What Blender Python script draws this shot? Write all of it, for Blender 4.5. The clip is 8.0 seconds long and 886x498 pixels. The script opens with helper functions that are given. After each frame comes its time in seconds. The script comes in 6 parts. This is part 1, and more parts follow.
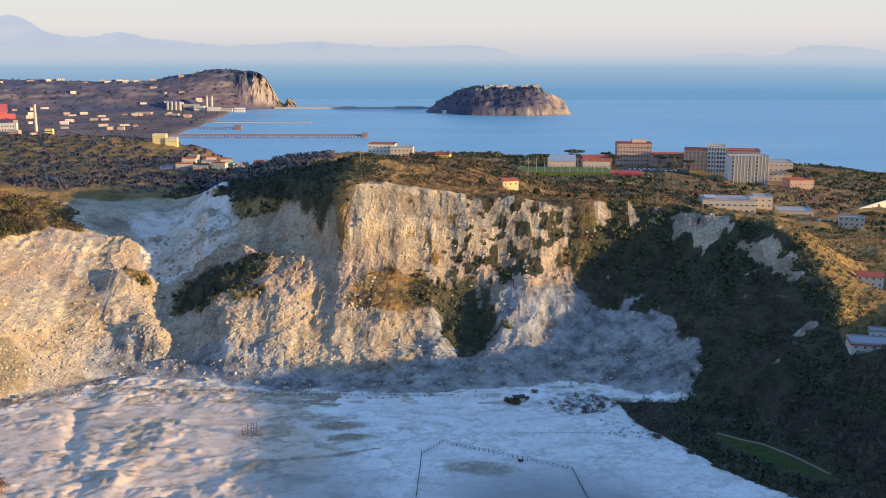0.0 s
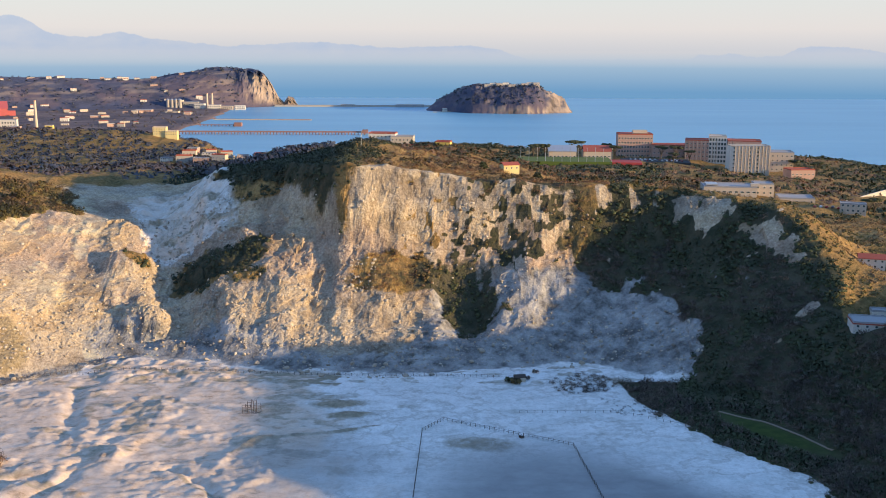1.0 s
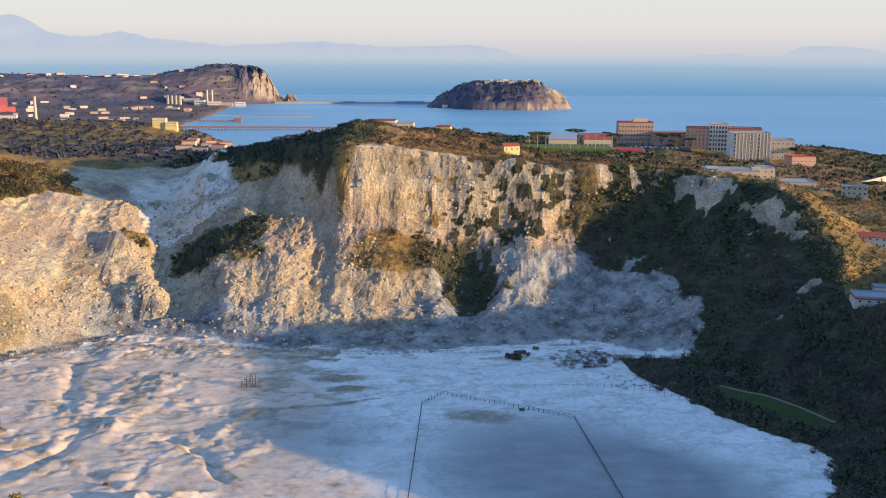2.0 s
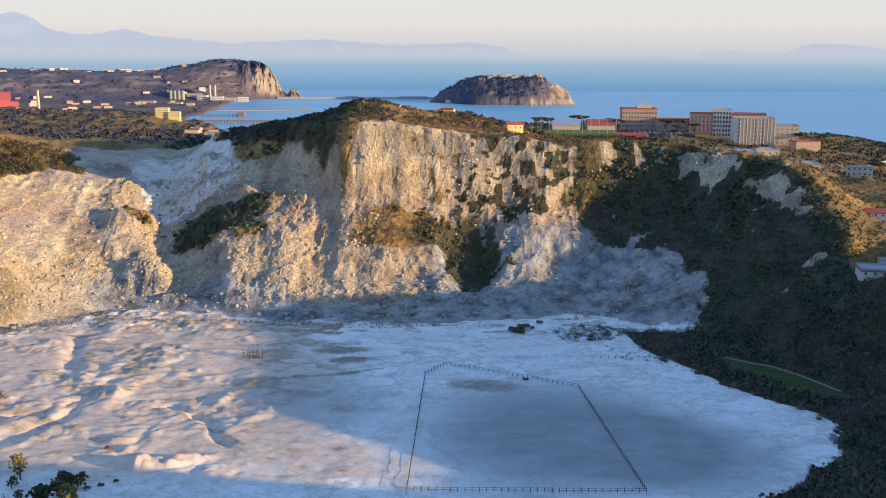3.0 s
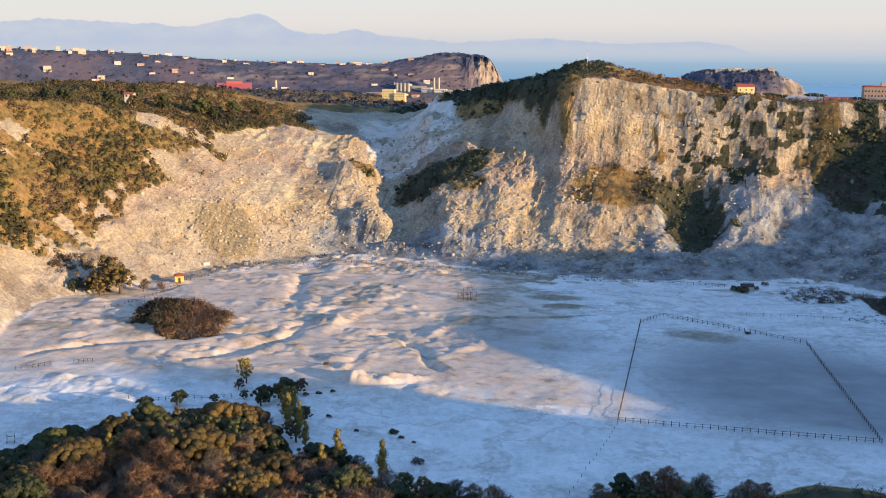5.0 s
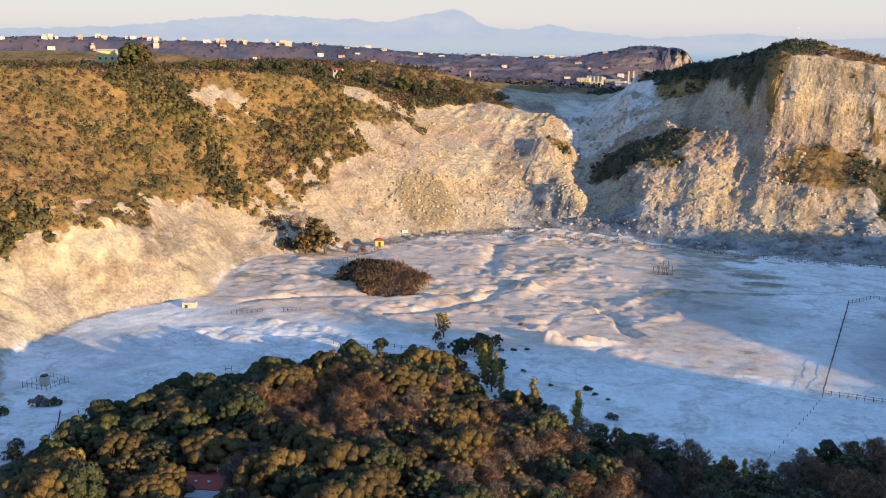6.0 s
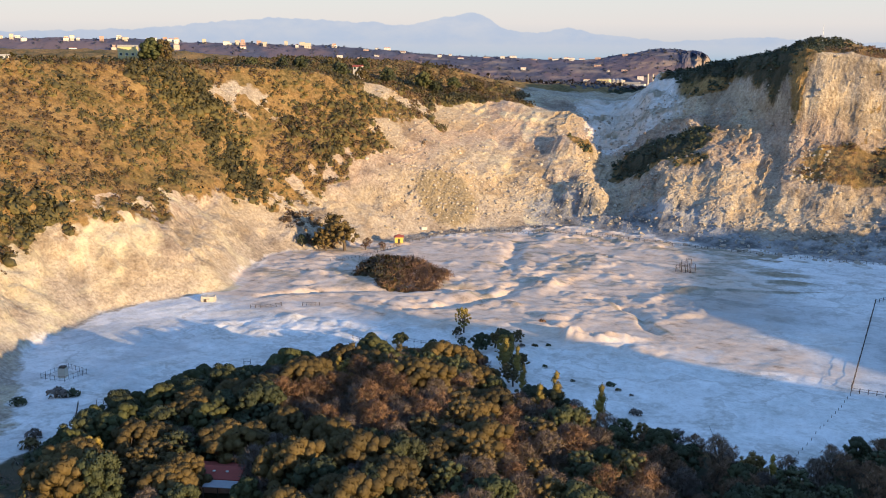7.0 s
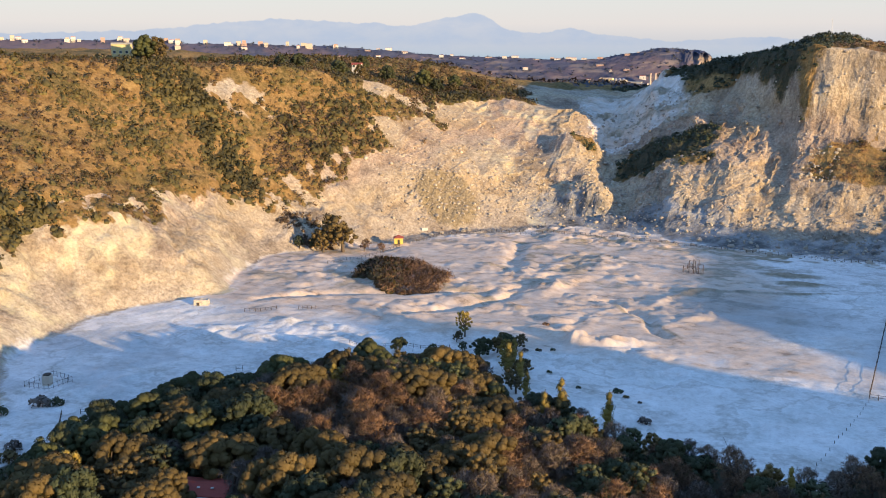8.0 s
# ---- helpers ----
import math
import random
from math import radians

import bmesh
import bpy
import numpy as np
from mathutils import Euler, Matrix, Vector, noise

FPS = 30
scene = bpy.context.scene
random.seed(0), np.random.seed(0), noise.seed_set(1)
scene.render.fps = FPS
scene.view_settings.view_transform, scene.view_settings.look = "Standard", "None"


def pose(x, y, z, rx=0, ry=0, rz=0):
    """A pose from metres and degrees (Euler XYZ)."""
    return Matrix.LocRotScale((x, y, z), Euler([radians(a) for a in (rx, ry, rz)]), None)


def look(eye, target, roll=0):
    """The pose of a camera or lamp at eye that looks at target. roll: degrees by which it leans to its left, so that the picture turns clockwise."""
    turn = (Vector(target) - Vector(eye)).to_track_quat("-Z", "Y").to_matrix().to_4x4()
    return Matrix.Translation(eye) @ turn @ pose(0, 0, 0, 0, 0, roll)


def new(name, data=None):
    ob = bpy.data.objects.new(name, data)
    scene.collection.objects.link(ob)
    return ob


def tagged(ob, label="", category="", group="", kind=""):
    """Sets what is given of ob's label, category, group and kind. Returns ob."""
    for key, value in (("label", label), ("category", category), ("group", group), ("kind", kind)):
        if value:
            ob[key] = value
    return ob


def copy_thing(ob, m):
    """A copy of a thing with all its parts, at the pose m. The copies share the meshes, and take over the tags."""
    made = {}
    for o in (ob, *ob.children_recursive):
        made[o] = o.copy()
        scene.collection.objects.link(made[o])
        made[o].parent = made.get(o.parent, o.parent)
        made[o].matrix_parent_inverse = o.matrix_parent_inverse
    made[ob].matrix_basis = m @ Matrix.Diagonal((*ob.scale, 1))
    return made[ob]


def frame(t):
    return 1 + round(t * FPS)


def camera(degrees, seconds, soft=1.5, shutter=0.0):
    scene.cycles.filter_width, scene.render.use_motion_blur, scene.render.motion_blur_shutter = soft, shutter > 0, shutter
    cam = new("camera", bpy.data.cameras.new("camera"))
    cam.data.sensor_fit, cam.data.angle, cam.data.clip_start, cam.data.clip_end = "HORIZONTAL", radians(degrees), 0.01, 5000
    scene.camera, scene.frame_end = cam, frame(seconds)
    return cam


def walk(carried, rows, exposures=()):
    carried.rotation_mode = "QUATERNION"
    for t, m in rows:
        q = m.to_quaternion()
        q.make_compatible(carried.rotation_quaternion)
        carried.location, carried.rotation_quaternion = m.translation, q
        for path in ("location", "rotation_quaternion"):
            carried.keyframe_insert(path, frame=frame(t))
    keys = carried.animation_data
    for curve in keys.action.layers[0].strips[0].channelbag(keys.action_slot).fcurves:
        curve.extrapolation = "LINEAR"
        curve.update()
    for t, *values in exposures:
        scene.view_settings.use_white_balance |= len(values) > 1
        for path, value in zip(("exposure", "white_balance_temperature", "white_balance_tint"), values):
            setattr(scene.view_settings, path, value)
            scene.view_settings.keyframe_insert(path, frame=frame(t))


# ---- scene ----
cam = camera(48.0, 8.0, soft=0.95)
PATH = [
    (0, (2.518, 11.218, 157.334), (2.522, 13.179, 156.94), 0.1),
    (0.5, (2.102, 11.025, 152.683), (2.107, 12.986, 152.291), 0.2),
    (1, (2.189, 10.755, 147.502), (2.193, 12.716, 147.109), 0.2),
    (1.5, (2.333, 10.736, 142.135), (2.337, 12.697, 141.742), 0.2),
    (3, (2.129, 10.429, 125.115), (2.127, 12.389, 124.717), 0.2),
    (3.5, (2.289, 10.36, 119.569), (2.246, 12.319, 119.17), 0.2),
    (4, (1.799, 10.308, 114.428), (1.692, 12.265, 114.026), 0.1),
    (4.5, (1.324, 10.373, 108.532), (1.064, 12.315, 108.131), 0.1),
    (5, (1.214, 10.08, 102.826), (0.787, 11.992, 102.425), 0.1),
    (5.2, (0.736, 9.505, 101.009), (0.233, 11.398, 100.607), 0.1),
    (6.3, (-1.792, 2.739, 90.747), (-2.604, 4.52, 90.337), 0.2),
    (6.5, (-2.2, 3.402, 89.959), (-3.012, 5.184, 89.553), 0.2),
    (7, (-3.083, 5.712, 89.579), (-3.894, 7.494, 89.174), 0.3),
    (7.5, (-4.6, 9.821, 88.984), (-5.414, 11.602, 88.579), 0.3),
    (8, (-6.865, 15.779, 87.564), (-7.681, 17.56, 87.16), 0.1),
]
walk(cam, [(t, look(eye, aim, roll)) for t, eye, aim, roll in PATH], exposures=[(0.0, 0.67)])

# ---- world, sun, exposure ----
SUN_ELEV, SUN_AZ = 9.0, 109.0          # degrees; azimuth clockwise from +y
SEA_Z = -90.0
SKY_STRENGTH, SKY_HAZE, SKY_LEVEL = 0.08, 0.85, 0.68
world = bpy.data.worlds.new("world")
scene.world = world
world.use_nodes = True
wt = world.node_tree
wt.nodes.clear()
w_out = wt.nodes.new("ShaderNodeOutputWorld")
w_bg = wt.nodes.new("ShaderNodeBackground")
w_sky = wt.nodes.new("ShaderNodeTexSky")
w_sky.sky_type = "NISHITA"
w_sky.sun_disc = False
w_sky.sun_elevation, w_sky.sun_rotation = radians(SUN_ELEV), radians(SUN_AZ)
w_sky.altitude, w_sky.air_density, w_sky.dust_density, w_sky.ozone_density = 200, 1.0, 1.2, 1.5
w_bg.inputs["Strength"].default_value = SKY_STRENGTH
# open water goes on to the horizon past the modelled sheet
w_co = wt.nodes.new("ShaderNodeTexCoord")
w_sep = wt.nodes.new("ShaderNodeSeparateXYZ")
w_rng = wt.nodes.new("ShaderNodeMapRange")
w_rng.inputs["From Min"].default_value, w_rng.inputs["From Max"].default_value = -0.017, -0.002
w_sea = wt.nodes.new("ShaderNodeMapRange")
w_sea.inputs["From Min"].default_value, w_sea.inputs["From Max"].default_value = -0.040, -0.008
# backdrop water pales towards the horizon: haze painted into its colour
w_deep = wt.nodes.new("ShaderNodeMix")
w_deep.data_type = "RGBA"
w_deep.inputs["A"].default_value, w_deep.inputs["B"].default_value = tuple(c * 0.62 / SKY_STRENGTH for c in (0.165, 0.35, 0.58)) + (1,), tuple(c * 0.62 / SKY_STRENGTH for c in (0.42, 0.55, 0.68)) + (1,)
w_mix = wt.nodes.new("ShaderNodeMix")
w_mix.data_type = "RGBA"
wt.links.new(w_co.outputs["Generated"], w_sep.inputs[0])
wt.links.new(w_sep.outputs["Z"], w_rng.inputs["Value"])
wt.links.new(w_sep.outputs["Z"], w_sea.inputs["Value"])
wt.links.new(w_sea.outputs[0], w_deep.inputs["Factor"])
wt.links.new(w_rng.outputs[0], w_mix.inputs["Factor"])
wt.links.new(w_deep.outputs["Result"], w_mix.inputs["A"])
# dusk haze: peach above the horizon, clear blue overhead
w_grad = wt.nodes.new("ShaderNodeValToRGB")
_stops = [(0.0, (0.66, 0.67, 0.72)), (0.02, (0.81, 0.765, 0.76)), (0.06, (0.75, 0.80, 0.80)), (0.25, (0.355, 0.575, 0.90)), (1.0, (0.14, 0.33, 0.77))]
while len(w_grad.color_ramp.elements) < len(_stops):
    w_grad.color_ramp.elements.new(0.5)
for _el, (_p, _c) in zip(w_grad.color_ramp.elements, _stops):
    _el.position, _el.color = _p, (*_c, 1)
wt.links.new(w_sep.outputs["Z"], w_grad.inputs[0])
w_air = wt.nodes.new("ShaderNodeMix")
w_air.data_type = "RGBA"
w_air.inputs["Factor"].default_value = SKY_HAZE
w_lift = wt.nodes.new("ShaderNodeVectorMath")
w_lift.operation = "SCALE"
w_lift.inputs["Scale"].default_value = SKY_LEVEL / SKY_STRENGTH
wt.links.new(w_grad.outputs[0], w_lift.inputs[0])
wt.links.new(w_sky.outputs[0], w_air.inputs["A"])
wt.links.new(w_lift.outputs[0], w_air.inputs["B"])
wt.links.new(w_air.outputs["Result"], w_mix.inputs["B"])


# mountain ranges and capes tens of kilometres off: elevation of the crest by azimuth, in degrees
RANGES = [(-60, 0.5), (-50, 0.6), (-47, 0.5), (-41, 0.72), (-37.1, 1.1), (-34.1, 1.36), (-29.3, 1.15), (-26.6, 0.95), (-24.5, 1.42), (-23.0, 1.68), (-22.2, 1.5), (-21.3, 0.9), (-20.2, 0.62), (-19.3, 0.58),
          (-17.4, 0.92), (-16.1, 0.55), (-14.7, 0.46), (-11.9, 0.15), (-8.9, 0.32), (-7.0, 0.38), (-2.6, 0.10), (1.5, 0.24), (2.9, 0.08), (5.0, -0.55), (13.9, -0.5), (14.2, -0.22), (16.2, -0.2), (18.4, -0.34), (19.3, 0.1), (20.5, 0.25), (21.9, 0.19), (25.0, -0.3)]


def w_math(op, a, b=None, c=None):
    n = wt.nodes.new("ShaderNodeMath")
    n.operation = op
    for k, v in enumerate((a, b, c)):
        if isinstance(v, (int, float)):
            n.inputs[k].default_value = v
        elif v is not None:
            wt.links.new(v, n.inputs[k])
    return n.outputs[0]


def w_noise(scale, detail, stretch):
    v = wt.nodes.new("ShaderNodeVectorMath")
    v.operation = "MULTIPLY"
    v.inputs[1].default_value = stretch
    wt.links.new(w_co.outputs["Generated"], v.inputs[0])
    n = wt.nodes.new("ShaderNodeTexNoise")
    n.inputs["Scale"].default_value, n.inputs["Detail"].default_value, n.inputs["Roughness"].default_value = scale, detail, 0.6
    wt.links.new(v.outputs[0], n.inputs["Vector"])
    return n.outputs["Fac"]


w_az = w_math("ARCTAN2", w_sep.outputs["X"], w_sep.outputs["Y"])
w_pos = w_math("MULTIPLY_ADD", w_az, 180 / math.pi / 100, 0.65)
w_crest = wt.nodes.new("ShaderNodeValToRGB")
while len(w_crest.color_ramp.elements) < len(RANGES):
    w_crest.color_ramp.elements.new(0.5)
for _el, (_a, _h) in zip(w_crest.color_ramp.elements, RANGES):
    _el.position, _el.color = _a / 100 + 0.65, ((_h + 1) / 4,) * 3 + (1,)
wt.links.new(w_pos, w_crest.inputs[0])
w_high = w_math("MULTIPLY_ADD", w_crest.outputs["Color"], 4 * math.pi / 180, -math.pi / 180)
w_high = w_math("ADD", w_high, w_math("MULTIPLY_ADD", w_noise(60, 6, (1, 1, 0)), 0.008, -0.004))
w_under = w_math("SUBTRACT", w_high, w_sep.outputs["Z"])
w_land = wt.nodes.new("ShaderNodeMapRange")
w_land.inputs["From Min"].default_value, w_land.inputs["From Max"].default_value = -0.0004, 0.0006
wt.links.new(w_under, w_land.inputs["Value"])
w_haze_fade = wt.nodes.new("ShaderNodeMapRange")                 # a fade painted over their feet as sea haze
w_haze_fade.inputs["From Min"].default_value, w_haze_fade.inputs["From Max"].default_value = -0.013, 0.003
w_haze_fade.inputs["To Min"].default_value, w_haze_fade.inputs["To Max"].default_value = 0.0, 0.68
wt.links.new(w_sep.outputs["Z"], w_haze_fade.inputs["Value"])
# noise thins the ranges' colour, painted as lit relief
w_lit_folds = wt.nodes.new("ShaderNodeMapRange")
w_lit_folds.inputs["From Min"].default_value, w_lit_folds.inputs["From Max"].default_value = 0.38, 0.64
w_lit_folds.inputs["To Min"].default_value, w_lit_folds.inputs["To Max"].default_value = 1.0, 0.72
wt.links.new(w_noise(34, 5, (1, 1, 2.2)), w_lit_folds.inputs["Value"])
w_veil = w_math("MULTIPLY", w_math("MULTIPLY", w_land.outputs[0], w_haze_fade.outputs[0]), w_lit_folds.outputs[0])
# ranges drawn in one haze blue, painted into the world
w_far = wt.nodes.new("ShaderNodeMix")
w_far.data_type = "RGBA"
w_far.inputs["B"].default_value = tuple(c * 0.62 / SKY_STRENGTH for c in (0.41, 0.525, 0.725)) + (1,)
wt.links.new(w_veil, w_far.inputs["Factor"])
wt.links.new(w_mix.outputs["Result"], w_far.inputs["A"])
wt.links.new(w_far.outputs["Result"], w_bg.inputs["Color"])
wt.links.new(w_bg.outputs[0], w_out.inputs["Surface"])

sun = new("sun", bpy.data.lights.new("sun", "SUN"))
sun.data.energy, sun.data.angle, sun.data.color = 5.0, radians(0.6), (1.0, 0.685, 0.345)
_a, _e = radians(SUN_AZ), radians(SUN_ELEV)
TO_SUN = Vector((math.sin(_a) * math.cos(_e), math.cos(_a) * math.cos(_e), math.sin(_e)))
sun.matrix_world = look(TO_SUN * 900, (0, 0, 0))

# ---- numeric helpers ----
RNG = np.random.default_rng(7)


def hash2(i, j, seed):
    h = (i.astype(np.int64) * 374761393 + j.astype(np.int64) * 668265263 + seed * 974634777) & 0x7FFFFFFF
    h = ((h ^ (h >> 13)) * 1274126177) & 0x7FFFFFFF
    return ((h ^ (h >> 16)) & 0xFFFF) / 65535.0


def vnoise(x, y, seed=0):
    """Smooth value noise, -1 to 1."""
    i, j = np.floor(x), np.floor(y)
    u, v = x - i, y - j
    u, v = u * u * u * (u * (6 * u - 15) + 10), v * v * v * (v * (6 * v - 15) + 10)
    a, b = hash2(i, j, seed), hash2(i + 1, j, seed)
    c, d = hash2(i, j + 1, seed), hash2(i + 1, j + 1, seed)
    return 2 * ((a * (1 - u) + b * u) * (1 - v) + (c * (1 - u) + d * u) * v) - 1


def fbm(x, y, seed=0, octaves=4):
    out, amp, tot = 0, 1.0, 0
    for k in range(octaves):
        out = out + amp * vnoise(x * 2.03 ** k + 17.3 * k, y * 2.03 ** k - 9.1 * k, seed + k)
        tot, amp = tot + amp, amp * 0.5
    return out / tot


def ridged(x, y, seed=0, octaves=3, gain=0.5):
    out, amp, tot = 0, 1.0, 0
    for k in range(octaves):
        out = out + amp * (1 - np.abs(vnoise(x * 2.1 ** k + 5.7 * k, y * 2.1 ** k + 3.3 * k, seed + k)) * 2)
        tot, amp = tot + amp, amp * gain
    return out / tot


def sstep(a, b, x):
    t = np.clip((x - a) / (b - a), 0, 1)
    return t * t * (3 - 2 * t)


def blob(x, y, cx, cy, rx, ry, turn=0.0):
    """1 inside an ellipse, falling off to 0 at its edge."""
    c, s = math.cos(radians(turn)), math.sin(radians(turn))
    dx, dy = x - cx, y - cy
    return np.exp(-(((dx * c + dy * s) / rx) ** 2 + ((dy * c - dx * s) / ry) ** 2) ** 2)


def facets(u, v, seed):
    """Broken rock: a level and a tilt of its own for every cell, about -1 to 1, with sharp joints."""
    i0, j0 = np.floor(u), np.floor(v)
    best, out = np.full(len(u), 9.0), np.zeros(len(u))
    for a in (-1, 0, 1):
        for b in (-1, 0, 1):
            i, j = i0 + a, j0 + b
            dx, dy = u - i - hash2(i, j, seed), v - j - hash2(i, j, seed + 1)
            d = dx * dx + dy * dy
            val = (hash2(i, j, seed + 2) - 0.5) * 1.2 + dx * (hash2(i, j, seed + 3) - 0.5) * 1.6 + dy * (hash2(i, j, seed + 4) - 0.5) * 1.6
            near = d < best
            best, out = np.where(near, d, best), np.where(near, val, out)
    return out


def mesh_from(name, verts, faces):
    """A mesh from numpy arrays; faces all have the same corner count."""
    me = bpy.data.meshes.new(name)
    n, k = faces.shape
    me.vertices.add(len(verts))
    me.vertices.foreach_set("co", np.ascontiguousarray(verts, np.float32).ravel())
    me.loops.add(n * k)
    me.loops.foreach_set("vertex_index", np.ascontiguousarray(faces, np.int32).ravel())
    me.polygons.add(n)
    me.polygons.foreach_set("loop_start", np.arange(0, n * k, k, dtype=np.int32))
    me.update(calc_edges=True)
    me.validate()
    return me


def sheet_faces(nx, ny):
    i = np.arange(nx - 1)[None, :] + nx * np.arange(ny - 1)[:, None]
    i = i.ravel()
    return np.stack([i, i + 1, i + nx + 1, i + nx], 1)


# ---- the crater's plan: azimuth from the middle of its floor, clockwise from +y ----
CX, CY = -60.0, 330.0
AZ = [-180, -150, -125, -112, -101, -90, -80, -72, -60, -50, -42, -33, -27, -21, -14, -7, 0, 3.5, 10, 20, 28, 37, 44, 52, 60, 66, 80, 95, 107, 112, 116, 119, 124, 129, 135, 150, 180]
R_FLOOR = [200, 215, 208, 198, 165, 178, 188, 172, 178, 178, 174, 176, 166, 150, 135, 126, 122, 122, 122, 128, 140, 165, 185, 200, 205, 215, 212, 205, 205, 205, 205, 208, 208, 208, 208, 205, 200]
R_MID = [300, 280, 236, 228, 205, 207, 214, 202, 214, 200, 206, 216, 222, 205, 200, 188, 192, 190, 184, 190, 200, 218, 236, 246, 248, 244, 240, 240, 240, 240, 240, 248, 255, 260, 264, 280, 300]
Z_MID = [8, 16, 24, 27, 28, 24, 21, 19, 28, 26, 22, 22, 30, 20, 33, 32, 30, 30, 25, 22, 19, 16, 19, 26, 21, 16, 14, 16, 16, 14, 14, 24, 26, 26, 24, 18, 8]
R_RIM = [430, 400, 330, 315, 300, 285, 276, 268, 258, 262, 280, 300, 280, 290, 300, 268, 224, 214, 228, 242, 256, 292, 302, 309, 294, 268, 275, 275, 278, 280, 280, 288, 303, 312, 325, 350, 430]
# az 80 to 150 is unseen; heights there shaped to cast the floor's shadows
Z_RIM = [40, 46, 76, 80, 81, 80, 79, 77, 74, 66, 56, 56, 47, 52, 73, 80, 86, 88, 85, 77, 75, 74, 71, 68, 44, 30, 53, 48, 46, 30, 30, 56, 60, 49, 37, 32, 32]
CLIFF = [0, 0, 0, 0, 0, 0, 0, 0, 0, 0.1, 0.1, 0.2, 0.3, 0.1, 0.2, 0.5, 0.9, 1, 1, 1, 0.9, 0.6, 0.5, 0.3, 0.1, 0, 0, 0, 0, 0, 0, 0, 0, 0, 0, 0, 0]
_fine = np.arange(-180, 180, 0.5)
_ker = np.exp(-0.5 * (np.arange(-12, 13) * 0.5 / 1.6) ** 2)
_ker /= _ker.sum()


def around(table, az):
    v = np.interp(_fine, AZ, table)
    v = np.convolve(np.concatenate([v[-12:], v, v[:12]]), _ker, "valid")
    return np.interp(az, np.append(_fine, 180.0), np.append(v, v[0]))


def outer(x, y):
    """Land outside the crater, down to the coast."""
    p = np.interp(x, [-600, -300, -240, -180, -120, -50, 40, 120, 200, 300, 420, 700], [82, 78, 68, 50, 66, 93, 74, 56, 47, 38, 30, 0])
    left = np.stack([p, p * 0 + 58, p * 0 + 32, p * 0 + 6, p * 0 + 14, np.interp(x, [-900, -450, -260, -100], [34, 34, 8, -60]), p * 0 - 50, p * 0 - 86.5, p * 0 - 86.5])
    right = np.stack([p, np.minimum(p, np.interp(x, [20, 90], [74, 54])), np.minimum(p, np.interp(x, [20, 90], [56, 46])), np.minimum(p, 44), p * 0 + 8, p * 0 - 60, p * 0 - 130, p * 0 - 130, p * 0 - 130])
    knots = np.array([600, 760, 900, 1090, 1250, 1410, 1650, 1950, 6000.0])
    k = np.clip(np.searchsorted(knots, y) - 1, 0, 7)
    t = np.clip((y - knots[k]) / (knots[k + 1] - knots[k]), 0, 1)
    t = t * t * (3 - 2 * t)
    col = np.arange(len(x))
    zl = left[k, col] * (1 - t) + left[k + 1, col] * t
    zr = right[k, col] * (1 - t) + right[k + 1, col] * t
    w = sstep(-260, -80, x + 0.12 * (y - 700))
    z = zl * (1 - w) + zr * w
    coast = np.interp(y, [1500, 2304, 2600, 2852, 3072, 3485, 4257, 4420, 4600], [-300, -480, -700, -771, -761, -784, -837, -900, -1000])
    shore = sstep(1500, 1900, y) * sstep(-12, 30, x - coast + 14 * vnoise(y / 90, y * 0, 4))
    z = z * (1 - shore) + np.minimum(z, -130) * shore
    hill = fbm(x / 130, y / 130, 21, 4) * 5 + fbm(x / 30, y / 30, 31, 2) * 1.6
    return z + hill * sstep(-86, -60, z)


def terrain(x, y):
    """Height of the land, and masks that say what covers it."""
    dx, dy = x - CX, y - CY
    r, az = np.hypot(dx, dy), np.degrees(np.arctan2(dx, dy))
    arc = np.radians(az) * 220
    rf, rm, zm = around(R_FLOOR, az), around(R_MID, az), around(Z_MID, az)
    rr, zr, cliff = around(R_RIM, az), around(Z_RIM, az), around(CLIFF, az)
    rocky = sstep(-62, -50, az) * (1 - sstep(52, 62, az))
    flute = ridged(arc / 17, r / 260, 3, 3)
    r2 = r + rocky * (2.0 * flute * (1 - 0.65 * cliff * sstep(0, 12, r - rm)) + 5 * fbm(arc / 30, r / 90, 9, 3)) * sstep(-4, 22, r - rf) * (1 - sstep(0, 40, r - rr))
    r2 = r2 + (1 - rocky) * 5 * fbm(x / 45, y / 45, 12, 3) * sstep(0, 30, r - rf)
    u1 = np.clip((r2 - rf) / np.maximum(rm - rf, 1), 0, 1)
    u2 = np.clip((r2 - rm) / np.maximum(rr - rm, 1), 0, 1)
    low = u1 ** (1.0 + 0.7 * cliff)
    steep = 0.34 * np.clip(u2 / 0.55, 0, 1) + 0.66 * sstep(0.5, 0.97, u2)
    up = (1 - cliff) * u2 + cliff * steep
    inside = zm * low + (zr - zm) * up
    w = sstep(0, np.interp(az, [-10, 20], [110, 62]), r2 - rr)
    z = inside * (1 - w) + outer(x, y) * w
    return z, r, az, rf, rm, rr, rocky, r2


def channel(x, y, pts, width):
    """1 along a line of points, 0 beyond its width."""
    best = np.full(len(x), 1e9)
    for (ax, ay), (bx, by) in zip(pts[:-1], pts[1:]):
        t = np.clip(((x - ax) * (bx - ax) + (y - ay) * (by - ay)) / ((bx - ax) ** 2 + (by - ay) ** 2), 0, 1)
        best = np.minimum(best, np.hypot(x - ax - t * (bx - ax), y - ay - t * (by - ay)))
    return np.exp(-(best / width) ** 2)


